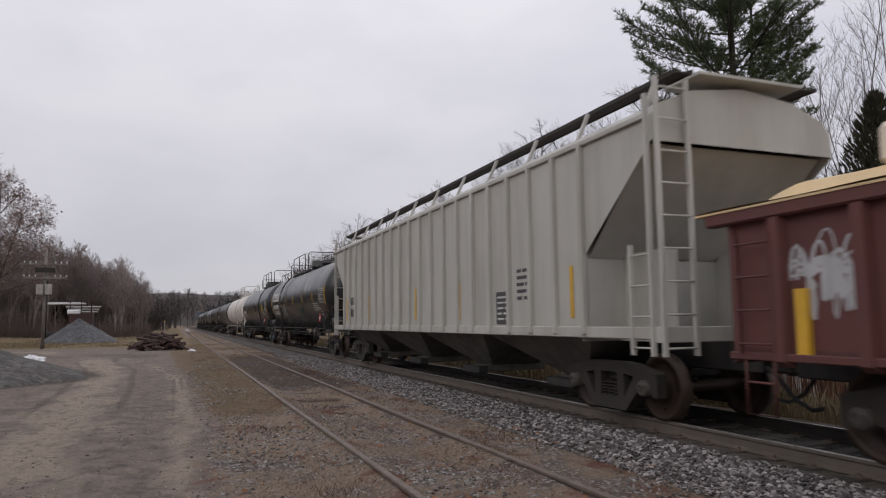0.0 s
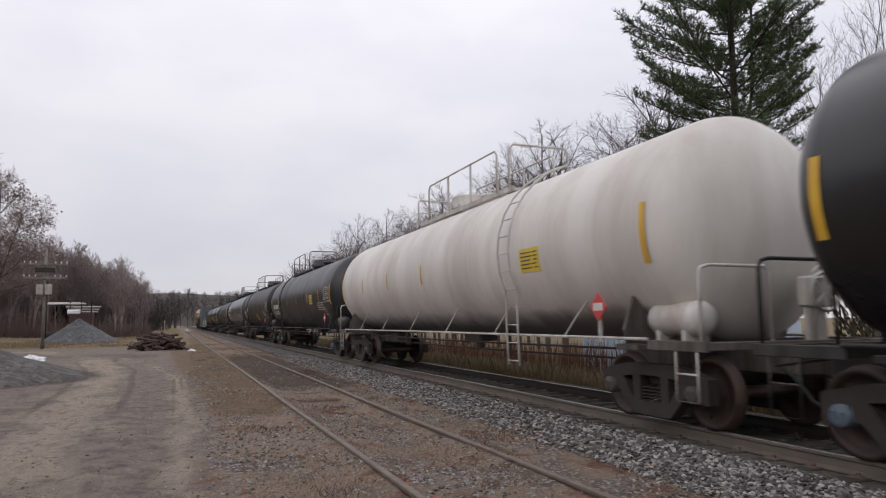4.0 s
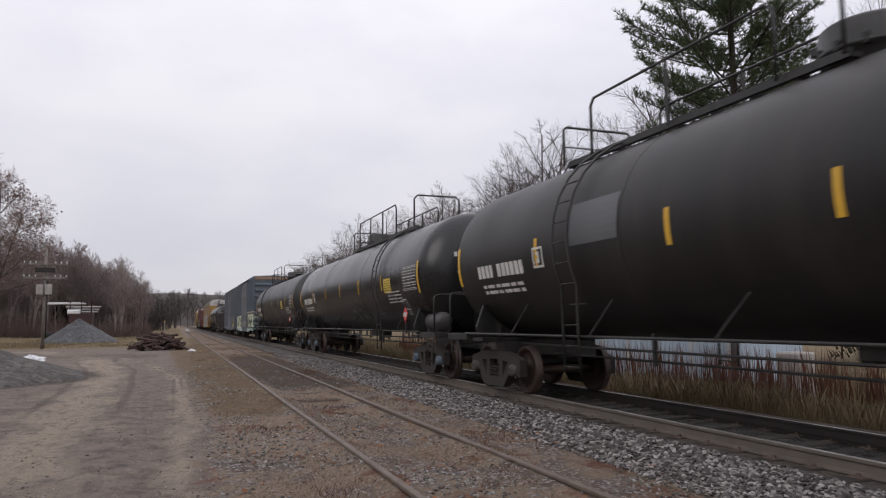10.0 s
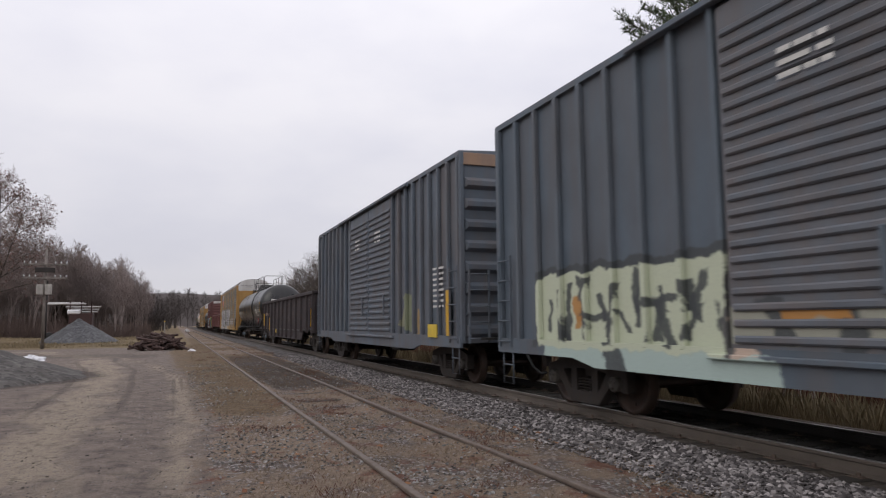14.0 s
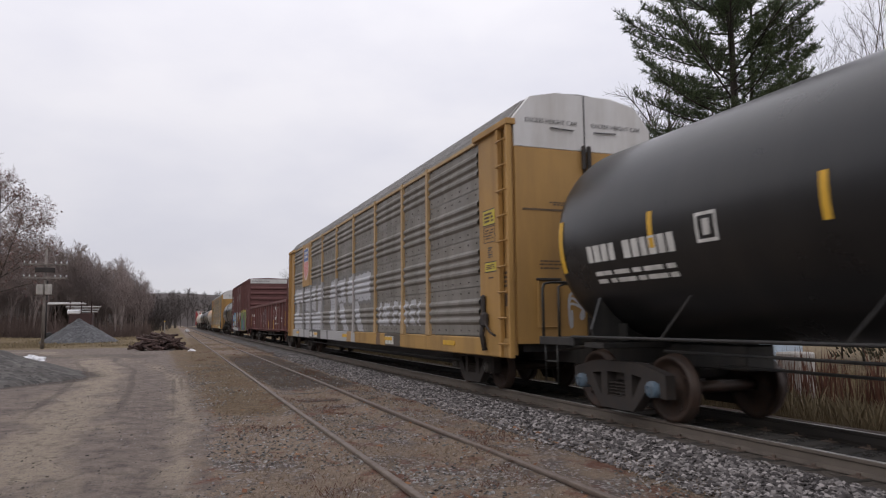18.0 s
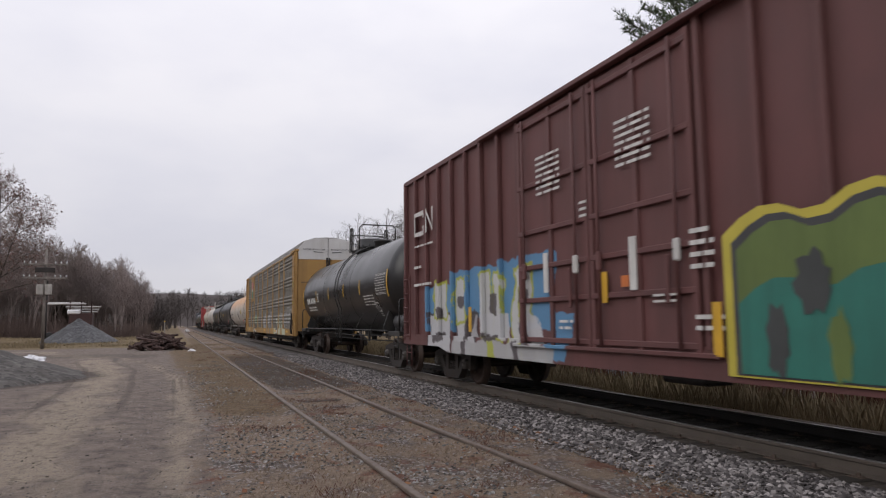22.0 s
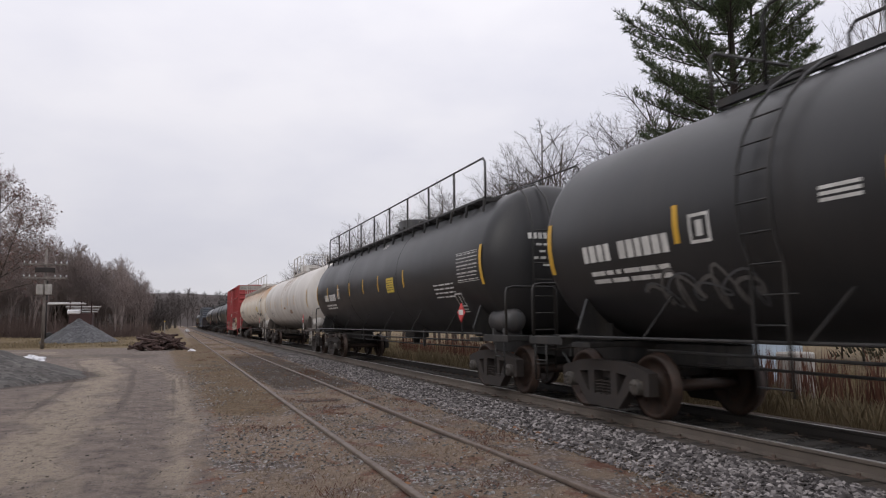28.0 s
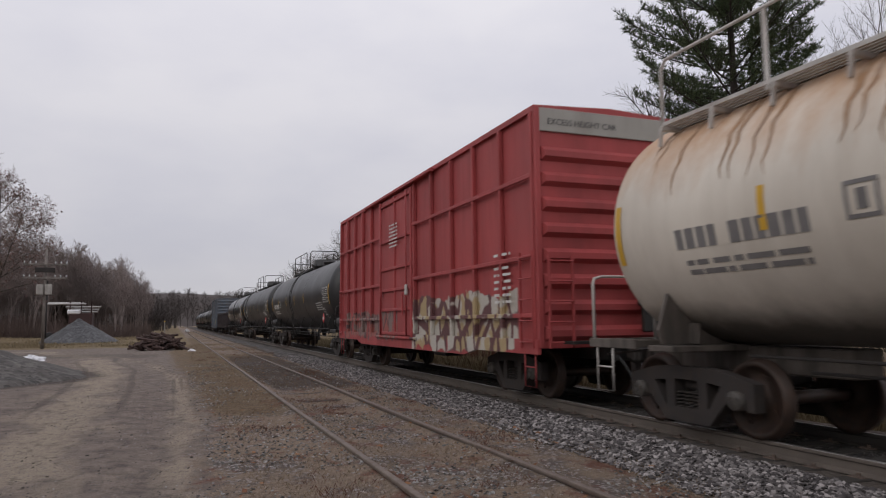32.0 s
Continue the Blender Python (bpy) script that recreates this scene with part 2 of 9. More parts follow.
        for shape in painted:
            y0, y1, z0, z1, tint = shape[:5]
            yy = py
            if len(shape) > 5:
                yy = math_node(nt, "SUBTRACT", py, math_node(nt, "MULTIPLY", math_node(nt, "SUBTRACT", pz, z0), shape[5]))
            blur = shape[6] if len(shape) > 6 else 0.03
            k = math_node(nt, "MULTIPLY", band(nt, yy, y0, y1, blur), band(nt, pz, z0, z1, blur))
            col = mix_node(nt, math_node(nt, "MULTIPLY", k, wear), col, rgba(tint))
    l.new(col, b.inputs["Base Color"])
    r0 = math_node(nt, "ADD", math_node(nt, "MULTIPLY", big, 0.25), rough - 0.12)
    if rough_sock is not None:
        r0 = math_node(nt, "ADD", r0, math_node(nt, "MULTIPLY", rough_sock, 0.3), True)
    l.new(r0, b.inputs["Roughness"])
    b.inputs["Metallic"].default_value = metal
    b.inputs["Specular IOR Level"].default_value = spec
    if bump:
        bp = n.new("ShaderNodeBump")
        bp.inputs["Strength"].default_value = bump
        bp.inputs["Distance"].default_value = 0.01
        l.new(small, bp.inputs["Height"])
        l.new(bp.outputs[0], b.inputs["Normal"])
    return m


DUST = (0.16, 0.135, 0.11)


def ink(y0, y1, z0, z1, fill, edge, e=0.09, slope=0.0):
    """A filled stroke with a darker outline."""
    return ((y0 - e, y1 + e, z0 - e, z1 + e, edge, slope), (y0, y1, z0, z1, fill, slope))


SLATE, PALE, PALEBLUE, BEIGE, AMBER = (0.055, 0.062, 0.066), (0.52, 0.56, 0.42), (0.40, 0.50, 0.46), (0.50, 0.39, 0.31), (0.42, 0.20, 0.05)
SLASHES = [(-7.7 + 0.31 * k + 0.11 * math.sin(2.3 * k), 0.10 + 0.05 * math.sin(1.7 * k), 1.12 + 0.35 * (0.5 + 0.5 * math.sin(3.1 * k)), 0.35 + 0.25 * math.sin(1.3 * k) ** 2, 0.7 * math.sin(2.1 * k)) for k in range(13)]
SLASHES += [(2.2 + 0.3 * k + 0.09 * math.sin(2.9 * k), 0.08 + 0.04 * math.sin(1.9 * k), 1.12 + 0.4 * (0.5 + 0.5 * math.sin(2.7 * k)), 0.3 + 0.25 * math.sin(1.1 * k) ** 2, 0.6 * math.sin(2.4 * k)) for k in range(14)]
PALE_PIECE = ((-7.9, -3.45, 1.0, 2.32, BEIGE), (-7.9, -3.5, 0.9, 2.24, SLATE), (-7.9, -3.62, 0.95, 2.12, PALE),
              (-4.35, -4.08, 1.2, 1.62, SLATE, 0.5), (-4.62, -4.42, 1.2, 1.85, SLATE, -0.45), (-5.1, -4.8, 1.66, 1.95, SLATE, 0.9),
              (-5.28, -5.1, 1.1, 1.72, SLATE), (-5.62, -5.4, 1.35, 1.85, SLATE, -0.6), (-6.1, -5.9, 1.1, 1.6, SLATE, 0.2), (-6.55, -6.35, 1.3, 2.0, SLATE, -0.3),
              (-7.2, -7.0, 1.1, 1.8, SLATE, 0.3), (-6.9, -6.5, 1.5, 1.62, SLATE), (-3.95, -3.7, 1.1, 1.3, SLATE, 0.6), (-7.9, -3.5, 1.0, 1.12, SLATE),
              (-7.9, -3.7, 0.5, 0.98, PALEBLUE), (-6.8, -6.2, 0.5, 0.9, SLATE, 0.4), (-4.9, -4.6, 0.5, 0.85, SLATE, 0.5),
              (-3.78, -3.66, 1.2, 1.9, AMBER), (-5.0, -4.86, 1.2, 1.78, AMBER),
              (1.75, 2.15, 1.0, 1.95, BEIGE, 0.3), (2.0, 6.55, 1.0, 2.24, SLATE), (2.1, 6.4, 1.0, 2.12, PALE), (5.55, 5.7, 1.1, 1.95, SLATE, -0.2),
              (4.95, 5.1, 1.3, 2.05, SLATE, 0.2), (4.3, 4.48, 1.1, 1.75, SLATE, -0.2), (3.7, 3.85, 1.35, 2.1, SLATE), (3.1, 3.24, 1.1, 1.7, SLATE, 0.3),
              (2.6, 2.72, 1.5, 2.0, SLATE, -0.3), (2.8, 3.6, 1.62, 1.70, SLATE), (4.4, 5.3, 1.42, 1.50, SLATE), (1.4, 6.2, 0.5, 0.98, PALEBLUE), (3.9, 4.3, 0.5, 1.0, SLATE, 0.4),
              (5.2, 5.32, 1.3, 1.75, AMBER), (-2.3, -0.6, 1.25, 1.45, (0.30, 0.30, 0.24)), (0.1, 1.6, 1.2, 1.5, (0.28, 0.28, 0.23)),
              *[(y, y + wd, z, z + tall, SLATE, sl) for y, wd, z, tall, sl in SLASHES])
SKY_PAINT, WHITE_PAINT, SHADE_PAINT, LIME = (0.10, 0.25, 0.42), (0.50, 0.50, 0.51), (0.075, 0.06, 0.065), (0.38, 0.40, 0.06)
WHITE_PIECE = ((5.5, 7.35, 1.2, 2.2, SKY_PAINT), (3.3, 5.7, 1.5, 2.48, SKY_PAINT), (1.1, 3.4, 1.3, 2.52, SKY_PAINT), (0.9, 1.5, 0.8, 1.5, SKY_PAINT, -0.5),
               *ink(5.75, 7.1, 0.75, 1.55, WHITE_PAINT, SHADE_PAINT, 0.06), *ink(6.15, 6.85, 1.5, 2.25, WHITE_PAINT, LIME, 0.07), (6.25, 6.75, 1.45, 1.7, SHADE_PAINT, 0.4), (6.2, 6.8, 0.98, 1.12, SHADE_PAINT),
               *ink(4.35, 5.5, 0.75, 1.5, WHITE_PAINT, SHADE_PAINT, 0.06), *ink(4.9, 5.5, 1.45, 2.28, WHITE_PAINT, LIME, 0.07), (4.72, 4.98, 0.9, 1.6, SHADE_PAINT, -0.3), (4.95, 5.4, 1.74, 1.9, SHADE_PAINT),
               *ink(3.55, 3.9, 1.1, 2.32, WHITE_PAINT, LIME, 0.07, 0.25), *ink(3.15, 3.55, 1.1, 2.32, WHITE_PAINT, LIME, 0.07, 0.05), (2.95, 4.2, 1.1, 1.52, WHITE_PAINT), (3.4, 3.95, 1.0, 1.12, SHADE_PAINT), (3.5, 3.75, 1.55, 1.95, SHADE_PAINT),
               *ink(2.35, 2.85, 0.75, 2.28, WHITE_PAINT, LIME, 0.07, -0.15), *ink(1.9, 2.25, 1.5, 2.3, WHITE_PAINT, LIME, 0.07), (1.35, 1.75, 0.7, 1.5, WHITE_PAINT, 0.5), (2.0, 2.3, 1.72, 1.95, SHADE_PAINT), (1.85, 2.1, 0.75, 1.4, SHADE_PAINT, 0.4),
               (1.2, 5.6, 0.5, 1.0, (0.40, 0.40, 0.40)), (3.3, 3.6, 0.5, 1.0, LIME, 0.4), (4.9, 5.1, 0.5, 1.0, SHADE_PAINT), (2.3, 2.5, 0.5, 1.0, SHADE_PAINT, 0.5))
SILVER, OUTLINE, BARE = (0.43, 0.43, 0.45), (0.155, 0.148, 0.145), (0.19, 0.175, 0.155)
RACK_PIECE = ((4.1, 11.75, 0.95, 3.2, OUTLINE), (8.75, 12.0, 3.08, 3.5, BARE), (5.44, 5.86, 1.9, 3.5, BARE),
              (9.12, 11.4, 1.12, 3.02, SILVER), (9.4, 10.2, 1.7, 2.45, OUTLINE), (9.5, 10.1, 1.78, 2.38, BARE), (10.95, 11.5, 1.95, 2.45, OUTLINE),
              (7.05, 8.6, 2.64, 3.14, SILVER), (7.02, 8.4, 1.98, 2.47, SILVER), (7.12, 8.28, 1.12, 1.84, SILVER),
              (5.92, 6.84, 1.98, 3.0, SILVER), (6.5, 6.84, 2.42, 2.55, OUTLINE), (5.36, 6.68, 1.12, 1.80, SILVER),
              (4.2, 5.36, 1.12, 2.98, SILVER), (4.2, 4.74, 1.86, 2.45, OUTLINE),
              *ink(1.95, 2.75, 1.12, 3.0, SILVER, OUTLINE), *ink(0.25, 1.9, 2.1, 2.96, SILVER, OUTLINE), (0.9, 1.65, 2.35, 2.68, OUTLINE), *ink(-0.2, 0.5, 1.1, 2.1, SILVER, OUTLINE, 0.08, 0.75),
              *ink(-3.2, -0.25, 2.12, 2.98, SILVER, OUTLINE), *ink(-2.3, -1.7, 1.12, 2.12, SILVER, OUTLINE, 0.08, 0.6),
              *[(y - 0.07, y + 0.07, 1.34, 1.96, SILVER) for y in (-4.36, -4.82, -5.02, -5.76, -6.4, -6.72, -7.3, -7.9)],
              *[(y - 0.34, y, z, z + 0.11, SILVER) for y in (-5.0, -5.74, -6.70, -7.3) for z in (1.34, 1.6, 1.85)], (-4.85, -4.36, 1.34, 1.46, SILVER))
RACK_SILL_PIECE = ((-1.3, 11.9, 0.5, 1.3, (0.36, 0.36, 0.37)), (9.8, 10.1, 0.5, 1.3, OUTLINE, 0.5), (8.3, 8.6, 0.5, 1.3, OUTLINE, 0.4), (4.62, 7.25, 0.5, 1.3, (0.05, 0.045, 0.04)),
                   (-0.75, -0.1, 0.5, 1.3, (0.34, 0.20, 0.07)), (2.9, 3.2, 0.5, 1.3, OUTLINE, 0.5), (-6.4, -4.95, 0.5, 1.3, (0.05, 0.045, 0.04)), (-4.4, -4.0, 0.5, 1.3, (0.13, 0.08, 0.05)))
DULL, MINT, WORN, GREENISH = (0.34, 0.34, 0.335), (0.44, 0.49, 0.38), (0.165, 0.155, 0.135), (0.12, 0.13, 0.09)
RACK2_PIECE = (*ink(0.1, 1.1, 1.1, 1.72, DULL, SHADE_PAINT, 0.06, 0.0), *ink(-1.05, 0.0, 1.1, 1.95, (0.24, 0.235, 0.225), DULL, 0.06, 0.1), (-0.6, -0.4, 1.1, 1.5, SHADE_PAINT), *ink(-2.25, -1.6, 1.1, 1.95, DULL, SHADE_PAINT, 0.06, -0.1),
               *ink(-3.4, -2.6, 1.1, 2.05, (0.24, 0.235, 0.225), DULL, 0.06), (-3.1, -2.8, 1.35, 1.75, SHADE_PAINT), *ink(-3.95, -3.55, 1.1, 1.42, DULL, SHADE_PAINT, 0.05),
               *ink(-6.3, -6.0, 1.15, 1.72, MINT, SHADE_PAINT, 0.05, 0.7), *ink(-7.2, -6.8, 1.15, 1.9, MINT, SHADE_PAINT, 0.06, 0.45), *ink(-6.6, -6.4, 1.15, 1.5, MINT, SHADE_PAINT, 0.04),
               *ink(-7.75, -7.45, 1.1, 1.55, MINT, SHADE_PAINT, 0.05), *[(y, y + 0.16, 1.6 + 0.05 * k, 2.0, DULL, 0.3) for k, y in enumerate((-7.5, -7.8, -8.1, -8.4, -8.9))],
               *ink(-9.4, -8.4, 1.1, 1.6, DULL, SHADE_PAINT, 0.05), *ink(-10.55, -9.75, 1.1, 2.2, WORN, DULL, 0.07), *ink(-11.5, -10.75, 1.1, 2.05, WORN, DULL, 0.07), *ink(-9.6, -9.15, 1.1, 1.9, WORN, DULL, 0.06), *ink(-10.35, -10.0, 1.45, 1.8, GREENISH, DULL, 0.04), *ink(-11.3, -11.0, 1.35, 1.7, GREENISH, DULL, 0.04),
               (5.0, 6.7, 1.62, 1.98, (0.17, 0.25, 0.13)), (5.2, 6.3, 1.35, 1.6, (0.19, 0.22, 0.15)), (6.2, 6.4, 1.4, 2.1, DULL), (5.4, 6.1, 1.95, 2.0, DULL))
RACK2_SILL_PIECE = ((5.25, 7.3, 0.5, 1.3, (0.05, 0.045, 0.04)), (-6.3, -5.4, 0.5, 1.3, (0.05, 0.045, 0.04)), (-5.35, -4.65, 0.5, 1.3, MINT), (-7.3, -6.65, 0.5, 1.3, MINT), (-8.2, -7.4, 0.5, 1.3, (0.36, 0.24, 0.10)), (-9.5, -8.3, 0.5, 1.3, MINT, 0.4),
                    (1.2, 1.5, 0.5, 1.3, OUTLINE, 0.4), (-1.3, -1.0, 0.5, 1.3, OUTLINE, -0.4), (-3.0, -2.6, 0.5, 1.3, OUTLINE, 0.4))
M_BLACK = surface("tank_black", (0.011, 0.011, 0.0115), 0.29, 0, 0.25, 0.6, DUST, 0.06, bump=0.04, spec=0.5)
M_BROWNBLACK = surface("tank_weathered", (0.013, 0.0118, 0.0112), 0.46, 0, 0.3, 0.6, DUST, 0.10, bump=0.08, spec=0.34)
M_BLUEGREY = surface("tank_bluegrey", (0.034, 0.041, 0.051), 0.33, 0, 0.2, 0.6, DUST, 0.08, bump=0.05)
M_CHARCOAL = surface("tank_charcoal", (0.021, 0.021, 0.022), 0.40, 0, 0.2, 0.6, DUST, 0.07, bump=0.05, spec=0.4)
# first two painted bands: belly grime, with the shade down there coloured in
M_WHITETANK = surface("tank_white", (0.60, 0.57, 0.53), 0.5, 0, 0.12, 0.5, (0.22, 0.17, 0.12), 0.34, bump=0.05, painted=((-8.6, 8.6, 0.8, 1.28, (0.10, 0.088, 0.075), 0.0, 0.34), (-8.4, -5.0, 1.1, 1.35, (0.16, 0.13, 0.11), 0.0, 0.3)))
# same dark belly here: grime and painted shade ahead of the smears
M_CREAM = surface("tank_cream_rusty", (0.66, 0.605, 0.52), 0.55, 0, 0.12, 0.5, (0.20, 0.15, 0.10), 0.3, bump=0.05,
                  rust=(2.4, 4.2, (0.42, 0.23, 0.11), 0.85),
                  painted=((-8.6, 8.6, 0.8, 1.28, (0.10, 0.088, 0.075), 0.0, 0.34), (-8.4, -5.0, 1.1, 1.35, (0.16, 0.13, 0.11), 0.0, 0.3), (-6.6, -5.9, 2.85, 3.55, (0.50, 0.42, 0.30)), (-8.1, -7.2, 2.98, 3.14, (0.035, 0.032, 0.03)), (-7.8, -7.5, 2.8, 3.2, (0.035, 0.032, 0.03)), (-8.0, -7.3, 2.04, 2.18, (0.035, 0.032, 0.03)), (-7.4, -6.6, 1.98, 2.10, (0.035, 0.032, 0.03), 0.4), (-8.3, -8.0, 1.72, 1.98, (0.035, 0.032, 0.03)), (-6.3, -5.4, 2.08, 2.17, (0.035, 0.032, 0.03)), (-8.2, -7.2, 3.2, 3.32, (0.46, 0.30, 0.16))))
M_ORANGE = surface("tank_orange_stained", (0.56, 0.52, 0.47), 0.55, 0, 0.12, 0.5, (0.2, 0.15, 0.1), 0.3, bump=0.05,
                   rust=(2.2, 3.7, (0.55, 0.30, 0.14), 0.9))
M_FRAME = surface("frame_black", (0.014, 0.014, 0.014), 0.5, 0, 0.3, 2.0, DUST, 0.2)
M_FRAMEWHITE = surface("frame_white", (0.5, 0.48, 0.45), 0.55, 0, 0.2, 2.0, (0.2, 0.12, 0.07), 0.5)
M_FRAMEGRIMY = surface("frame_grimy", (0.12, 0.10, 0.085), 0.7, 0, 0.3, 2.0, (0.03, 0.026, 0.023), 0.85)
M_TRUCK = surface("truck_cast_steel", (0.028, 0.023, 0.021), 0.8, 0.0, 0.35, 3.0, (0.060, 0.045, 0.036), 0.6, False)
M_WHEEL = surface("wheel_steel", (0.045, 0.031, 0.025), 0.5, 0.35, 0.3, 4.0, (0.10, 0.05, 0.03), 0.45, False)
M_CAP = surface("bearing_cap_blue", (0.085, 0.13, 0.175), 0.5, 0, 0.2, 8.0, DUST, 0.5)
M_CAPDARK = surface("bearing_cap_dark", (0.05, 0.045, 0.04), 0.6, 0, 0.2, 8.0, DUST, 0.5)
M_YELLOW = surface("reflector_yellow", (0.62, 0.36, 0.03), 0.45, 0, 0.12, 3.0, (0.2, 0.13, 0.05), 0.3, bump=0.02)
M_LABEL = surface("label_yellow", (0.65, 0.47, 0.05), 0.5, 0, 0.1, 3.0, (0.25, 0.18, 0.05), 0.25, bump=0.02)
M_STENCIL = surface("stencil_white", (0.62, 0.61, 0.58), 0.6, 0, 0.12, 4.0, (0.12, 0.11, 0.1), 0.4, bump=0.02)
M_STENCILGREY = surface("stencil_faded_grey", (0.19, 0.18, 0.175), 0.6, 0, 0.2, 4.0, bump=0.02)
M_STENCILDARK = surface("stencil_black", (0.05, 0.05, 0.052), 0.6, 0, 0.2, 4.0, bump=0.02)
M_PLACARD = surface("placard_red", (0.52, 0.05, 0.05), 0.5, 0, 0.1, 6.0, bump=0.02)
M_GALV = surface("reservoir_grey", (0.05, 0.05, 0.052), 0.5, 0, 0.2, 3.0, DUST, 0.3)
M_HOPPER = surface("hopper_light_grey", (0.45, 0.44, 0.405), 0.55, 0, 0.1, 0.7, (0.19, 0.16, 0.12), 0.35)
M_BLUEBOX = surface("boxcar_slate_blue", (0.092, 0.118, 0.146), 0.6, 0, 0.22, 0.9, (0.14, 0.10, 0.075), 0.35, painted=PALE_PIECE)
M_BLUEDOOR = surface("boxcar_slate_door", (0.118, 0.132, 0.152), 0.6, 0, 0.22, 0.9, (0.17, 0.125, 0.10), 0.5,
                     painted=((-2.75, -0.5, 1.2, 1.62, (0.36, 0.36, 0.29)), (-2.7, -2.1, 1.05, 1.7, SLATE, 0.3), (-1.6, -1.4, 1.2, 1.6, SLATE), (-2.0, -1.3, 1.42, 1.56, AMBER), (-1.1, -0.8, 1.3, 1.75, BEIGE, 0.4), (-0.3, 2.0, 1.2, 1.5, (0.32, 0.32, 0.26)), (0.5, 0.75, 1.1, 1.5, SLATE), (1.2, 1.5, 1.2, 1.6, SLATE, 0.4), (0.6, 1.4, 1.4, 1.5, AMBER), (-2.4, -1.9, 2.1, 2.35, (0.30, 0.30, 0.29), 0.5), (-0.9, -0.6, 2.0, 2.3, (0.30, 0.30, 0.29)), (-2.85, -2.3, 1.6, 2.12, (0.045, 0.042, 0.04))))
M_BLUEBOX2 = surface("boxcar_slate_blue_faded", (0.100, 0.122, 0.150), 0.6, 0, 0.22, 0.9, (0.16, 0.11, 0.08), 0.5,
                     painted=((-4.6, -4.0, 1.2, 2.1, (0.20, 0.22, 0.14), 0.3), (-5.2, -4.9, 1.1, 1.7, (0.30, 0.20, 0.08)), (-3.9, -3.6, 1.3, 1.9, (0.24, 0.24, 0.16), -0.3)))
M_MAROON = surface("boxcar_maroon", (0.128, 0.050, 0.047), 0.6, 0, 0.18, 0.7, (0.075, 0.042, 0.038), 0.4, painted=WHITE_PIECE)
M_MAROONGON = surface("gondola_maroon", (0.135, 0.045, 0.040), 0.65, 0, 0.28, 0.9, (0.045, 0.022, 0.022), 0.75)
M_DARKGON = surface("gondola_dark_rust", (0.043, 0.037, 0.039), 0.75, 0, 0.3, 1.6, (0.075, 0.050, 0.046), 0.6, False, spec=0.3,
                    tags=((-9.5, 9.5, 1.6, 2.6, (0.10, 0.062, 0.05), (0.046, 0.036, 0.036), (0.15, 0.10, 0.08), 2.4, 0.12, 0.60),))
M_BROWNGON = surface("gondola_red_brown", (0.115, 0.038, 0.032), 0.65, 0, 0.2, 0.8, (0.08, 0.04, 0.035), 0.4)
M_TARP = surface("cover_tan", (0.62, 0.45, 0.24), 0.7, 0, 0.12, 1.0, (0.5, 0.42, 0.3), 0.5, False)
M_REDBOX = surface("boxcar_red", (0.36, 0.055, 0.055), 0.6, 0, 0.16, 0.7, (0.16, 0.04, 0.04), 0.5,
                   tags=((-6.6, -0.9, 0.8, 1.95, (0.46, 0.46, 0.40), (0.09, 0.05, 0.05), (0.38, 0.31, 0.16), 1.6, 0.07, 0.24),
                         (0.4, 6.8, 0.95, 1.7, (0.2, 0.16, 0.14), (0.07, 0.05, 0.05), (0.3, 0.1, 0.08), 2.0)))
M_WHITECAP = surface("excess_height_white", (0.58, 0.57, 0.56), 0.55, 0, 0.1, 1.0, (0.3, 0.26, 0.22), 0.4)
M_BUFFCAP = surface("end_cap_buff", (0.30, 0.19, 0.12), 0.6, 0, 0.2, 1.0, (0.12, 0.12, 0.14), 0.5)
M_GREYCAP = surface("end_cap_grey", (0.33, 0.32, 0.29), 0.6, 0, 0.12, 1.0, (0.2, 0.18, 0.15), 0.4)
M_RACKYEL = surface("rack_yellow", (0.36, 0.205, 0.06), 0.6, 0, 0.15, 0.8, (0.16, 0.095, 0.05), 0.5)
M_RACKTAN = surface("rack_post_tan", (0.40, 0.27, 0.13), 0.6, 0, 0.15, 1.2, (0.2, 0.13, 0.09), 0.5)
M_RACKROOF = surface("rack_roof_galvanised", (0.27, 0.26, 0.25), 0.55, 0.25, 0.15, 0.8, (0.12, 0.11, 0.1), 0.5)
M_RACK1 = surface("rack_panel_galvanised", (0.20, 0.185, 0.165), 0.55, 0.2, 0.18, 0.9, (0.10, 0.085, 0.065), 0.6, painted=RACK_PIECE)
M_RACK2 = surface("rack_panel_weathered", (0.178, 0.166, 0.140), 0.55, 0.2, 0.18, 0.9, (0.10, 0.085, 0.065), 0.6, painted=RACK2_PIECE)
M_RACKPOST1 = surface("rack_post_painted", (0.40, 0.27, 0.13), 0.6, 0, 0.15, 1.2, (0.2, 0.13, 0.09), 0.5, painted=((4.0, 12.0, 0.9, 3.1, (0.30, 0.30, 0.305)), (-3.3, 2.9, 0.9, 3.05, (0.33, 0.32, 0.32))))
M_RACKSILL1 = surface("rack_sill_tagged", (0.36, 0.21, 0.06), 0.6, 0, 0.15, 0.8, (0.13, 0.085, 0.05), 0.5, painted=RACK_SILL_PIECE)
M_RACKSILL2 = surface("rack_sill_mustard", (0.36, 0.21, 0.06), 0.6, 0, 0.15, 0.8, (0.13, 0.085, 0.05), 0.5, painted=RACK2_SILL_PIECE)
M_PURPLETAG = surface("paint_purple", (0.10, 0.05, 0.14), 0.6, 0, 0.15, 2.0)
M_RUBBER = surface("hose_rubber", (0.02, 0.02, 0.02), 0.8, 0, 0.2, 5.0)
M_TEAL = surface("paint_teal", (0.025, 0.085, 0.082), 0.6, 0, 0.1, 3.0)
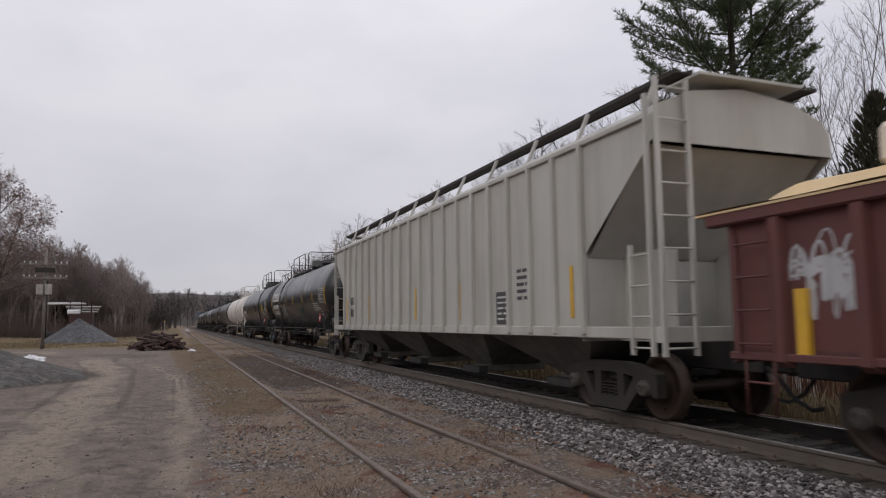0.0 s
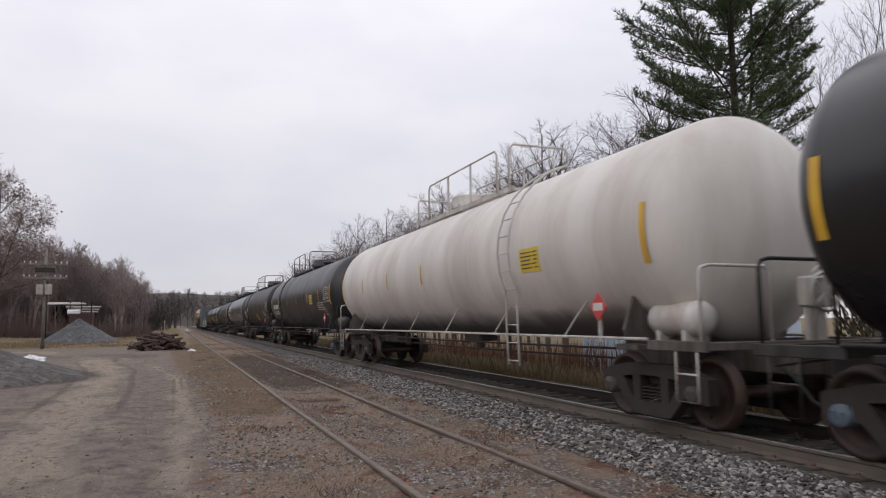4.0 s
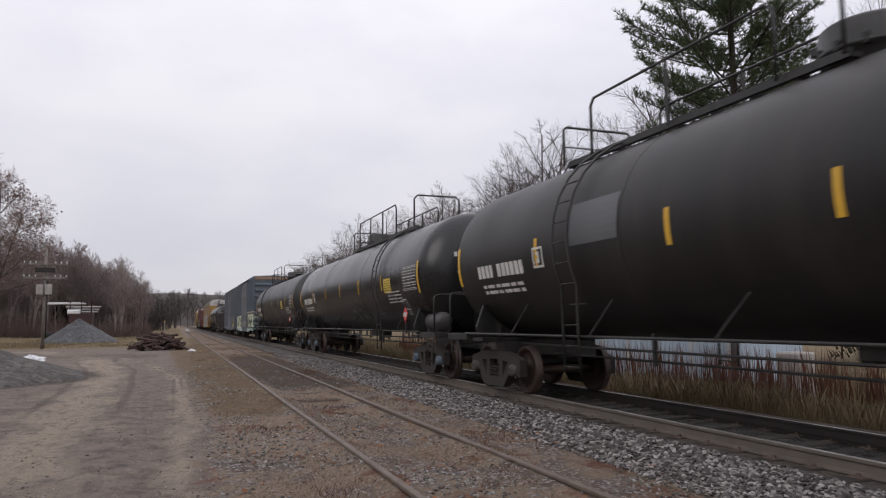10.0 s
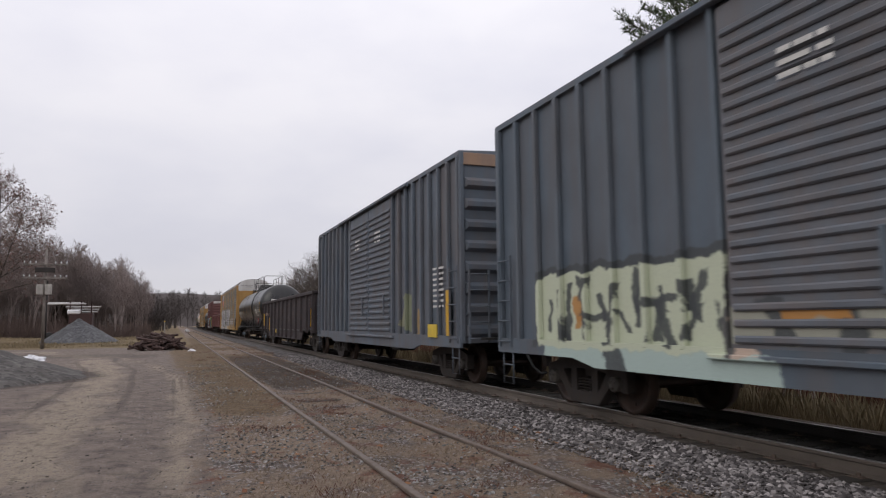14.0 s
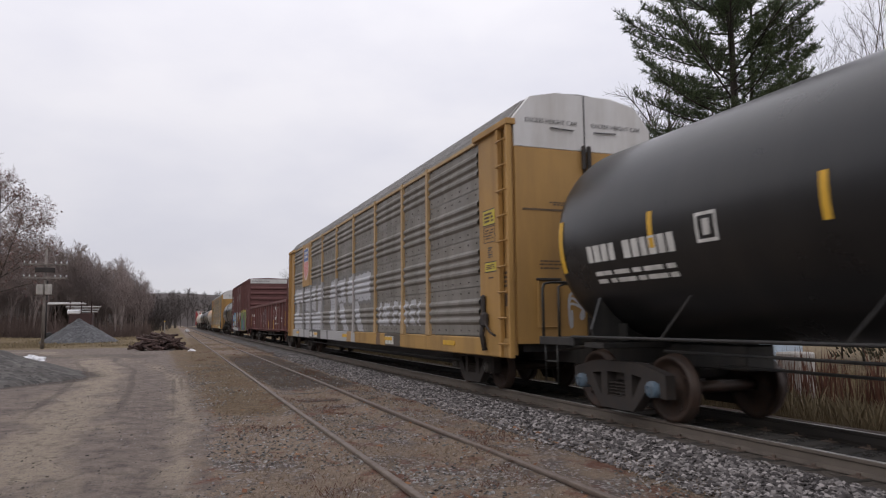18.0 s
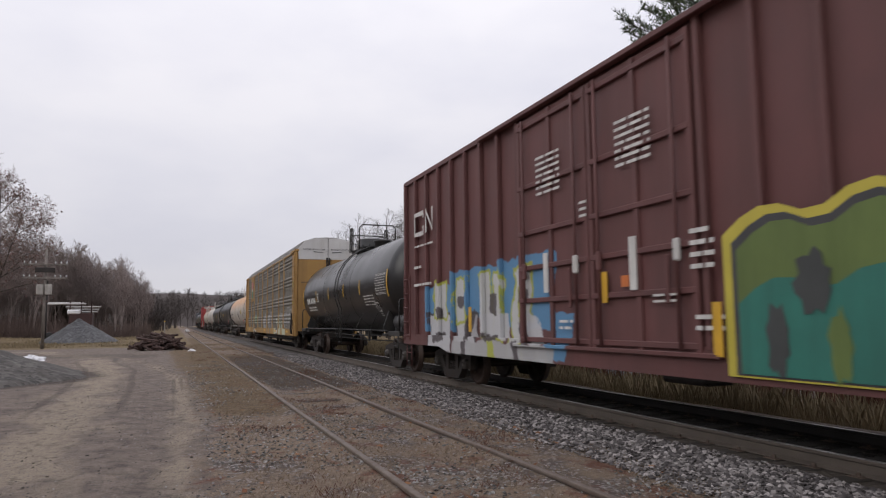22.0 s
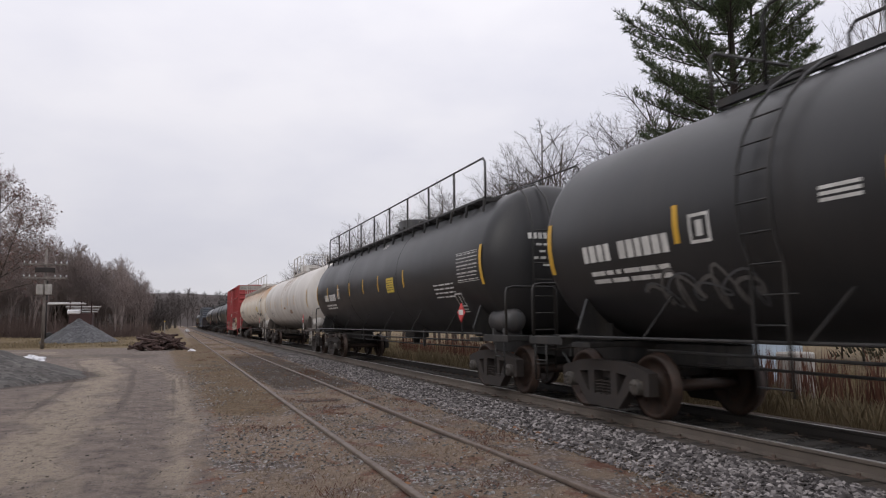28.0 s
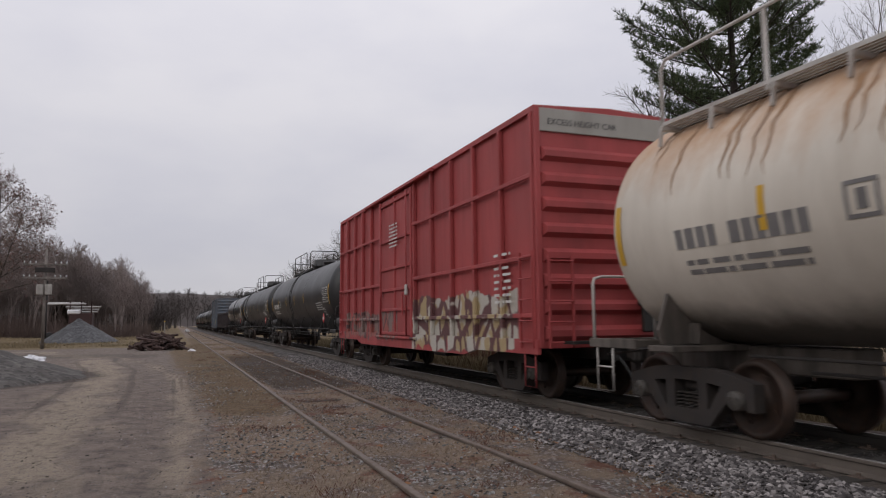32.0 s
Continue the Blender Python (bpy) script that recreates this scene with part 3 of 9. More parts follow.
M_GRAFFITI = surface("paint_grey_white", (0.42, 0.42, 0.43), 0.6, 0, 0.15, 3.0, (0.1, 0.08, 0.07), 0.3)
M_GRAFDIM = surface("paint_faded_grey", (0.11, 0.105, 0.10), 0.7, 0, 0.2, 3.0)
M_BLACKTAG = surface("paint_black", (0.06, 0.055, 0.055), 0.7, 0, 0.2, 3.0)
M_GREENTAG = surface("paint_olive_green", (0.12, 0.17, 0.045), 0.6, 0, 0.15, 2.0, (0.07, 0.1, 0.03), 0.4)
M_TEALTAG = surface("paint_sea_green", (0.03, 0.17, 0.13), 0.6, 0, 0.15, 2.0, (0.03, 0.1, 0.08), 0.4)
M_YELTAG = surface("paint_lemon", (0.50, 0.42, 0.06), 0.6, 0, 0.1, 2.0)
M_ORANGESTICKER = surface("sticker_orange", (0.55, 0.16, 0.04), 0.5, 0, 0.1, 3.0)
M_PINKTAG = surface("paint_magenta", (0.16, 0.03, 0.06), 0.6, 0, 0.2, 2.0)
M_GRAFBLUE = surface("paint_sky_blue", (0.06, 0.20, 0.34), 0.6, 0, 0.15, 2.0, (0.04, 0.12, 0.2), 0.4)
M_GRAFSHADE = surface("paint_dark_shade", (0.055, 0.06, 0.058), 0.65, 0, 0.2, 2.0)
M_STREAK = surface("rust_streak", (0.30, 0.17, 0.085), 0.75, 0, 0.25, 3.0, (0.42, 0.36, 0.30), 0.6)
M_PATCHGREY = surface("repaint_grey", (0.085, 0.088, 0.092), 0.5, 0, 0.12, 1.5)
M_PATCHBLUE = surface("repaint_blue_grey", (0.13, 0.14, 0.16), 0.6, 0, 0.2, 2.0, (0.3, 0.27, 0.22), 0.4)
M_CHUTE = surface("hopper_chute_grimy", (0.12, 0.112, 0.10), 0.75, 0, 0.2, 1.5, (0.05, 0.045, 0.04), 0.6)
M_GRIME = surface("grime_band", (0.46, 0.43, 0.385), 0.7, 0, 0.2, 2.0)

# ---------------- the line ----------------
TRACK_X, RAIL_Z, SIDING_X, SIDING_Z = 7.239, 0.2085, 2.807, 0.10
HALF_GAUGE = 0.7525
BEND_FROM, BEND_RADIUS = 200.0, 1600.0


def line_at(y):
    """Shift to the side and heading of the main line at y."""
    d = max(0.0, y - BEND_FROM)
    return d * d / (2 * BEND_RADIUS), -math.degrees(math.atan(d / BEND_RADIUS))


def run(t):
    """How far the train has come by t."""
    return 15.0498 * t - 0.00185 * ((t - 16) ** 2 - 256)


TRAIN = []      # (car, place at the start)
WHEELS = []     # (wheelset, car place + offset, rest pose)


# ---------------- parts of cars ----------------
def b_wheelset():
    b = Build()
    b.lathe([(-1.12, 0.0), (-1.12, 0.075), (-0.85, 0.08), (-0.60, 0.085), (0.60, 0.085), (0.85, 0.08), (1.12, 0.075), (1.12, 0.0)], 12, "x")
    for s in (-1, 1):
        b.lathe([(s * 0.68, 0.08), (s * 0.665, 0.15), (s * 0.70, 0.17), (s * 0.735, 0.38), (s * 0.685, 0.40), (s * 0.685, 0.485),
                 (s * 0.715, 0.485), (s * 0.73, 0.459), (s * 0.825, 0.455), (s * 0.825, 0.395), (s * 0.775, 0.375), (s * 0.755, 0.18), (s * 0.83, 0.15), (s * 0.83, 0.08)], 32, "x")
    for a in range(4):
        t = a * math.pi / 2
        for s in (-1, 1):
            b.box(s * 0.778 - 0.008, s * 0.778 + 0.008, 0.30 * math.cos(t) - 0.03, 0.30 * math.cos(t) + 0.03, 0.30 * math.sin(t) - 0.02, 0.30 * math.sin(t) + 0.02)
    return b


def b_sideframe():
    half = [(0, .80), (.22, .80), (.38, .80), (.62, .78), (.85, .73), (1.0, .70), (1.14, .66),
            (0, .64), (.22, .64), (.38, .63), (.62, .60), (.80, .56), (1.0, .55), (1.14, .54),
            (.70, .40), (.82, .40), (1.14, .34), (1.02, .34), (.22, .28), (.38, .28), (0, .28), (0, .10), (.22, .10), (.40, .10)]
    quads = [(0, 1, 8, 7), (1, 2, 9, 8), (2, 3, 10, 9), (3, 4, 11, 10), (4, 5, 12, 11), (5, 6, 13, 12), (10, 11, 15, 14), (12, 13, 16, 17),
             (8, 9, 19, 18), (20, 18, 22, 21), (18, 19, 23, 22), (19, 10, 14, 23)]
    pts, where = [], {}
    faces = []
    for s in (1, -1):
        for q in quads:
            f = []
            for i in q:
                p = (s * half[i][0], half[i][1])
                if p not in where:
                    where[p] = len(pts)
                    pts.append(p)
                f.append(where[p])
            faces.append(f)
    return Build().plate(pts, faces, -0.08, 0.08)


def b_spring():
    b = Build()
    for y in (-0.15, 0.0, 0.15):
        pts = []
        for i in range(61):
            a = i / 60 * 5 * 2 * math.pi
            pts.append((0.0 + 0.062 * math.cos(a), y + 0.062 * math.sin(a), 0.265 + 0.23 * i / 60))
        b.tube(pts, 0.014, 5)
    return b


def b_cap():
    b = Build()
    b.lathe([(-0.16, 0.115), (0.06, 0.115), (0.075, 0.10), (0.08, 0.0)], 16, "x")
    for k in range(3):
        a = k * 2.094 + 0.5
        b.box(0.07, 0.10, 0.06 * math.cos(a) - 0.017, 0.06 * math.cos(a) + 0.017, 0.06 * math.sin(a) - 0.017, 0.06 * math.sin(a) + 0.017)
    return b


def b_bolster():
    b = Build()
    b.box(-0.95, 0.95, -0.19, 0.19, 0.50, 0.66, 0.03)
    b.box(-0.35, 0.35, -0.22, 0.22, 0.62, 0.74, 0.03)
    for s in (-1, 1):
        b.bar((-0.75, s * 0.36, 0.40), (0.75, s * 0.36, 0.40), 0.08, 0.10, 0.01)
        for x in (-0.74, 0.74):
            b.box(x - 0.06, x + 0.06, s * 0.36, s * 0.42, 0.32, 0.58, 0.01)
    return b


def b_coupler():
    b = Build()
    b.box(-0.09, 0.09, -0.6, 0.15, 0.76, 0.92, 0.02)
    b.box(-0.17, 0.17, 0.12, 0.30, 0.70, 0.98, 0.05)
    b.box(-0.17, -0.06, 0.26, 0.44, 0.72, 0.96, 0.04)
    b.box(0.05, 0.16, 0.26, 0.38, 0.72, 0.96, 0.04)
    b.bar((0.0, 0.02, 0.98), (-1.15, 0.05, 0.90), 0.03, 0.03)
    return b


def b_hose():
    b = Build()
    b.tube([(0.3, 0.0, 0.80), (0.33, 0.2, 0.70), (0.28, 0.38, 0.45), (0.2, 0.55, 0.33), (0.15, 0.68, 0.36)], 0.028, 6)
    return b


def trucks(car, half, place, cap=None, spin=True):
    """Two trucks at +-half from the car's middle."""
    for s in (-1, 1):
        tr = part("truck", b_bolster, M_TRUCK, car, "cast-steel freight truck bolster", (0, s * half, 0), "bolster")
        for x in (-1, 1):
            part("sideframe", b_sideframe, M_TRUCK, tr, "", (x * 1.0, 0, 0), "sideframe")
            part("spring_nest", b_spring, M_TRUCK, tr, "", (x * 1.0, 0, 0), "spring")
            for y in (-1, 1):
                part("bearing_cap", b_cap, cap or M_CAPDARK, tr, "", Matrix.Translation((x * 1.08, y * 0.89, 0.457)) @ Matrix.Rotation(0 if x > 0 else math.pi, 4, "Z"), "cap")
        for y in (-1, 1):
            w = part("wheelset", b_wheelset, M_WHEEL, tr, "", (0, y * 0.89, 0.457), "wheelset")
            if spin:
                WHEELS.append((w, place + s * half + y * 0.89, (0, y * 0.89, 0.457)))


def ends(car, half):
    """Couplers and hoses at +-half."""
    for s in (-1, 1):
        r = Matrix.Translation((0, s * half, 0)) @ Matrix.Rotation(0 if s > 0 else math.pi, 4, "Z")
        part("coupler", b_coupler, M_TRUCK, car, "", r, "coupler")
        part("air_hose", b_hose, M_RUBBER, car, "", r, "hose")


def rail_car(name, label, category, near, far, group="train"):
    mid = (near + far) / 2
    car = thing(name, label, category, group)
    TRAIN.append((car, mid))
    dx, turn = line_at(mid)
    car.matrix_basis = pose(TRACK_X + dx, mid, RAIL_Z, 0, 0, turn)
    return car, mid, (far - near) / 2


def on_tank(R, zc, poly, lift=0.005):
    """A patch on the near side of a tank: poly of (y, z) corners in order y0, y1, z0, z1."""
    y0, y1, z0, z1 = poly
    a0, a1 = math.asin(max(-1, min(1, (z0 - zc) / R))), math.asin(max(-1, min(1, (z1 - zc) / R)))
    n = max(1, int(abs(a1 - a0) / 0.08))
    return [[(-(R + lift) * math.cos(a0 + (a1 - a0) * i / n), y, zc + (R + lift) * math.sin(a0 + (a1 - a0) * i / n)) for y in (y0, y1)] for i in range(n + 1)]


def patch(b, R, zc, poly, lift=0.005):
    rows = on_tank(R, zc, poly, lift)
    vs = [p for r in rows for p in r]
    b.put(vs, [(2 * i, 2 * i + 1, 2 * i + 3, 2 * i + 2) for i in range(len(rows) - 1)], True)


def bars(b, R, zc, y0, y1, z0, z1, rows, seed, lift=0.006, flat=None, fill=0.55):
    """Rows of unreadable stencilled writing as plain bars."""
    rnd = random.Random(seed)
    h = (z1 - z0) / rows
    for i in range(rows):
        z = z1 - (i + 1) * h
        y = y1
        while y > y0 + 0.03:
            w = min(rnd.uniform(0.10, 0.42), y - y0)
            q = (y - w, y, z + h * (1 - fill) / 2, z + h * (1 + fill) / 2)
            if flat is None:
                patch(b, R, zc, q, lift)
            else:
                b.put([(flat, q[0], q[2]), (flat, q[1], q[2]), (flat, q[1], q[3]), (flat, q[0], q[3])], [(0, 1, 2, 3)])
            y -= w + rnd.uniform(0.03, 0.08)
    return b


def marks(b, R, zc, y1, z0, h, count, gap_at=4, flat=None, wide=0.64):
    """A line of character-sized blocks, starting at y1 and reading towards the near end."""
    y = y1
    for i in range(count):
        if i == gap_at:
            y -= h * 0.7
        w = h * wide
        k = h * 0.17
        w *= (1.0, 0.82, 0.92)[(i * 5 + count) % 3]
        shapes = [(y - w, y, z0, z0 + h)]
        for q in shapes:
            if flat is None:
                patch(b, R, zc, q, 0.006)
            else:
                b.put([(flat, q[0], q[2]), (flat, q[1], q[2]), (flat, q[1], q[3]), (flat, q[0], q[3])], [(0, 1, 2, 3)])
        y -= w + h * 0.17
    return b


def stroke(b, pts, w, put):
    """A ribbon along (y, z) points, laid on a surface by put(y, z)."""
    n = len(pts)
    left, right = [], []
    for i in range(n):
        a, c = pts[max(0, i - 1)], pts[min(n - 1, i + 1)]
        dy, dz = c[0] - a[0], c[1] - a[1]
        ln = math.hypot(dy, dz) or 1
        oy, oz = -dz / ln * w / 2, dy / ln * w / 2
        left.append(put(pts[i][0] + oy, pts[i][1] + oz))
        right.append(put(pts[i][0] - oy, pts[i][1] - oz))
    b.put(left + right, [(i, i + 1, n + i + 1, n + i) for i in range(n - 1)])


def loop_path(seed, y0, y1, z0, z1, turns=5, steps=14):
    """A handwriting-like curve of loops from y1 to y0."""
    r = random.Random(seed)
    pts = []
    n = turns * steps
    for i in range(n + 1):
        t = i / n
        a = t * turns * 2 * math.pi
        amp = (z1 - z0) / 2 * (0.65 + 0.35 * math.sin(a * 0.37 + seed))
        pts.append((y1 + (y0 - y1) * t + 0.35 * (y1 - y0) / turns * math.cos(a * 1.0), (z0 + z1) / 2 + amp * math.sin(a + 0.6 * math.sin(a * 0.5))))
    return pts


def tank_put(R, zc, lift=0.007):
    def put(y, z):
        a = math.asin(max(-0.98, min(0.98, (z - zc) / R)))
        return (-(R + lift) * math.cos(a), y, zc + (R + lift) * math.sin(a))
    return put


def b_saddle():
    b = Build()
    prof = [(-1.42, 1.10), (-1.48, 1.28)] + [(-1.60 * math.cos(a), 2.66 - 1.60 * math.sin(a)) for a in [radians(35 + 10 * i) for i in range(12)]] + [(1.48, 1.28), (1.42, 1.10)]
    b.prism_y(prof, -0.03, 0.03)
    for x in (-1.0, 0.0, 1.0):
        b.box(x - 0.015, x + 0.015, -0.22, 0.22, 1.1, 1.16 if x == 0 else 1.36)
    b.box(-1.45, 1.45, -0.25, 0.25, 1.00, 1.08, 0.01)
    return b


def b_platform():
    b = Build()
    b.box(-1.45, 1.45, -0.55, -0.49, 1.04, 1.14, 0.008)
    b.box(-1.45, 1.45, 0.49, 0.55, 1.04, 1.14, 0.008)
    for s in (-1, 1):
        b.box(s * 1.45 - 0.03, s * 1.45 + 0.03, -0.55, 0.55, 1.02, 1.15, 0.008)
    return b


def b_endrail():
    b = Build()
    b.tube([(-1.45, 0.45, 1.1), (-1.45, 0.45, 1.95), (-1.42, 0.45, 2.03), (-1.30, 0.45, 2.06), (-0.45, 0.45, 2.06), (-0.38, 0.45, 2.0), (-0.36, 0.45, 1.1)], 0.024, 6)
    return b


def b_step():
    b = Build()
    b.tube([(0, -0.19, 1.08), (0, -0.19, 0.42), (0, 0.19, 0.42), (0, 0.19, 1.08)], 0.016, 5)
    b.tube([(0, -0.19, 0.75), (0, 0.19, 0.75)], 0.014, 5)
    return b


def b_handbrake():
    b = Build()
    b.box(-0.16, 0.16, -0.05, 0.05, 1.1, 1.75, 0.02)
    b.box(-0.2, 0.2, -0.12, 0.10, 1.55, 1.95, 0.03)
    b.lathe([(-0.20, 0.24), (-0.18, 0.27), (-0.16, 0.24), (-0.18, 0.22), (-0.20, 0.24)], 20, "y", (0, 0, 1.75))
    for k in range(4):
        a = k * math.pi / 4
        b.bar((0.24 * math.cos(a), -0.18, 1.75 + 0.24 * math.sin(a)), (-0.24 * math.cos(a), -0.18, 1.75 - 0.24 * math.sin(a)), 0.02, 0.02)
    return b


def b_reservoir():
    b = Build()
    b.lathe([(-0.50, 0.0), (-0.49, 0.1), (-0.44, 0.2), (-0.36, 0.235), (0.36, 0.235), (0.44, 0.2), (0.49, 0.1), (0.50, 0.0)], 20, "y")
    for y in (-0.25, 0.25):
        b.lathe([(y - 0.03, 0.245), (y + 0.03, 0.245)], 20, "y")
        b.box(-0.2, 0.2, y - 0.04, y + 0.04, -0.30, -0.15, 0.01)
    return b


def b_dome():
    b = Build()
    b.lathe([(4.02, 0.55), (4.30, 0.55), (4.32, 0.60), (4.36, 0.60), (4.37, 0.56), (4.62, 0.56), (4.66, 0.52), (4.68, 0.0)], 24, "z")
    for k in range(12):
        a = k * math.pi / 6
        b.box(0.58 * math.cos(a) - 0.025, 0.58 * math.cos(a) + 0.025, 0.58 * math.sin(a) - 0.025, 0.58 * math.sin(a) + 0.025, 4.30, 4.42)
    b.box(-0.1, 0.1, 0.55, 0.78, 4.55, 4.68, 0.02)
    return b


def b_manway():
    b = Build()
    b.lathe([(4.05, 0.30), (4.40, 0.30), (4.42, 0.34), (4.47, 0.34), (4.50, 0.25), (4.52, 0.0)], 18, "z")
    b.tube([(-0.15, 0, 4.5), (-0.15, 0, 4.6), (0.15, 0, 4.6), (0.15, 0, 4.5)], 0.015, 5)
    return b


def b_post():
    b = Build()
    b.bar((0, 0, 4.22), (0, 0, 5.18), 0.045, 0.045, 0.006)
    b.bar((0, 0, 4.30), (0.18, 0, 4.18), 0.04, 0.04)
    return b


def b_strut():
    b = Build()
    b.bar((-1.47, 0.0, 1.17), (-1.32, -0.42, 1.70), 0.026, 0.026, 0.004)
    return b


def tank_car(name, label, near, far, paint, frame_mat=None, style=0, ladder=0.0, words=True, stripes=(), label_at=None, seed=1, cap=None,
             dome_at=0.0, R=1.58, zc=2.66, rails=(2.2, -0.4, -1.6), stencil=None, logo=False, tag=None, full_board=False, reservoir=True, side_rail=True, mark_in=0.95, label_z=2.25, placard=True, braced=False):
    car, mid, h = rail_car(name, label, "tank car", near, far)
    fm = frame_mat or M_FRAME
    low = M_FRAMEGRIMY if frame_mat else M_FRAME
    sten = stencil or M_STENCIL
    prof = []
    hd = 0.72
    for i in range(9):
        a = radians(90 - 90 * i / 8)
        prof.append((-h - hd * math.sin(a), R * math.cos(a) if i else 0.0))
    ny = max(6, int(2 * h / 1.2))
    prof += [(-h + 2 * h * i / ny, R) for i in range(1, ny)]
    for i in range(9):
        a = radians(90 * i / 8)
        prof.append((h + hd * math.sin(a), R * math.cos(a) if i < 8 else 0.0))
    shell = part("tank_shell", Build().lathe(prof, 64, "y", (0, 0, zc)), paint, car)
    for y in (-h / 3, h / 3):
        part("weld_seam", lambda: Build().lathe([(-0.02, R), (-0.012, R + 0.006), (0.012, R + 0.006), (0.02, R)], 64, "y", (0, 0, zc)), paint, car, "", (0, y, 0), "seam%.2f" % R)
    tc = h - 0.62
    for s in (-1, 1):
        part("stub_sill", lambda: Build().box(-0.24, 0.24, -1.75, 1.72, 0.72, 1.06, 0.02), low, car, "", (0, s * tc, 0), "sill")
        part("saddle", b_saddle, low, car, "", (0, s * tc, 0), "saddle")
        deck = part("end_platform", b_platform, low, car, "", (0, s * (h + 0.42), 0), "platform")
        for i in range(16):
            part("grating_bar", lambda: Build().box(-0.012, 0.012, -0.5, 0.5, 1.095, 1.125), low, deck, "", (-1.36 + i * 2.72 / 15, 0, 0), "gbar")
        flip = Matrix.Translation((0, s * (h + 0.42), 0)) @ Matrix.Rotation(0 if s > 0 else math.pi, 4, "Z")
        part("end_handrail", b_endrail, fm, car, "", flip, "endrail")
        part("end_handrail", b_endrail, fm, car, "", flip @ Matrix.Diagonal((-1, 1, 1, 1)), "endrail")
        for x in (-1, 1):
            part("step", b_step, fm, car, "", (x * 1.46, s * (h + 0.60), 0), "step")
    ends(car, h + 0.95)
    trucks(car, tc, mid, cap)
    part("hand_brake", b_handbrake, fm, car, "", (0.45, -h - 0.80, 0), "brake")
    if reservoir:
        part("air_reservoir", b_reservoir, M_GALV if frame_mat is None else frame_mat, car, "grey steel air reservoir", (-1.02, -h - 0.02, 1.42), "reservoir")
    if braced:
        for x0, x1 in ((-1.15, -0.42), (1.15, 0.42)):
            part("end_brace", Build().bar((x0, -h - 0.86, 1.12), (x1, -h - 0.86, 2.02), 0.07, 0.05, 0.01), fm, car)
        part("end_post", Build().box(-0.42, -0.26, -h - 0.90, -h - 0.80, 1.1, 2.08, 0.015), fm, car)
        part("end_placard", Build().plate([(0, 0), (0.21, 0.21), (0, 0.42), (-0.21, 0.21)], [(0, 1, 2, 3)], -0.008, 0.008), M_PLACARD, car, "red diamond placard", Matrix.Translation((-0.30, -h - 0.92, 1.22)) @ Matrix.Rotation(math.pi / 2, 4, "Z"))
        lower = Build()
        for k in range(3):
            lower.box(-0.62, -0.30, -h - 0.735, -h - 0.725, 1.98 - 0.06 * k, 2.01 - 0.06 * k)
        tagged(part("head_stencil", lower, sten, car), kind="stuff")
    if side_rail:
        for s in (-1, 1):
            part("side_rail", Build().tube([(s * 1.49, -h + 0.1, 1.16), (s * 1.49, 0, 1.17), (s * 1.49, h - 0.1, 1.16)], 0.024, 6), fm, car)
        for i in range(6):
            y = -h + 2.2 + i * (2 * h - 4.4) / 5
            part("rail_strut", b_strut, fm, car, "", (0, y, 0), "strut")
    for x, z, y0, y1 in ((-0.95, 0.98, -h + 1.6, h - 1.6), (-0.55, 0.80, -h * 0.8, h * 0.75)):
        part("brake_rod", Build().tube([(x, y0, z), (x, (y0 + y1) / 2, z - 0.03), (x, y1, z)], 0.02, 5), M_TRUCK if frame_mat else fm, car)
    for y in (-h * 0.4, h * 0.35):
        part("rod_hanger", lambda: Build().box(-0.98, -0.92, -0.03, 0.03, 0.76, 1.22), M_TRUCK if frame_mat else fm, car, "", (0, y, 0), "hanger")
    ob = Build()
    ob.box(-0.25, 0.25, -0.5, 0.5, 0.92, 1.12, 0.03)
    ob.lathe([(0.72, 0.0), (0.73, 0.10), (0.92, 0.12), (0.95, 0.16)], 14, "z")
    part("bottom_outlet", lambda: ob, low, car, "", None, "outlet")
    # ladders
    if abs(ladder) > h - 0.6:
        lb = Build()
        x0 = -0.62 if ladder < 0 else 0.75
        for dx in (-0.22, 0.22):
            lb.tube([(x0 + dx, -h - 0.86, 0.5), (x0 + dx, -h - 0.86, 3.3), (x0 + dx, -h - 0.62, 3.85), (x0 + dx, -h - 0.2, 4.2), (x0 + dx, -h + 0.3, 4.25)], 0.02, 5)
        for k in range(9):
            lb.tube([(x0 - 0.22, -h - 0.86, 0.6 + 0.32 * k), (x0 + 0.22, -h - 0.86, 0.6 + 0.32 * k)], 0.013, 5)
        part("end_ladder", lb, fm, car)
    for s in (-1, 1):
        if abs(ladder) > h - 0.6:
            break
        lb = Build()
        for dy in (-0.22, 0.22):
            pts = [(s * 1.52, ladder + dy, 0.62), (s * 1.54, ladder + dy, 1.3)]
            pts += [(s * (R + 0.13) * math.cos(a), ladder + dy, zc + (R + 0.13) * math.sin(a)) for a in [radians(-25 + 12.5 * i) for i in range(9)]]
            lb.tube(pts, 0.022, 5)
        for k in range(11):
            z = 0.7 + k * 0.32
            if z < 1.6:
                x = s * 1.53
            else:
                x = s * (R + 0.13) * math.cos(math.asin(min(0.99, (z - zc) / (R + 0.13))))
            lb.tube([(x, ladder - 0.22, z), (x, ladder + 0.22, z)], 0.012, 5)
        part("ladder", lb, fm, car)
    # top works: platform y0 (far) to y1 (near), side rail between, a rail across at either end
    y0, ys, y1 = rails
    if style == 0:
        bw, px, zb = 0.62, 0.72, 4.24
    else:
        bw, px, zb = 0.0, 1.16, 4.02
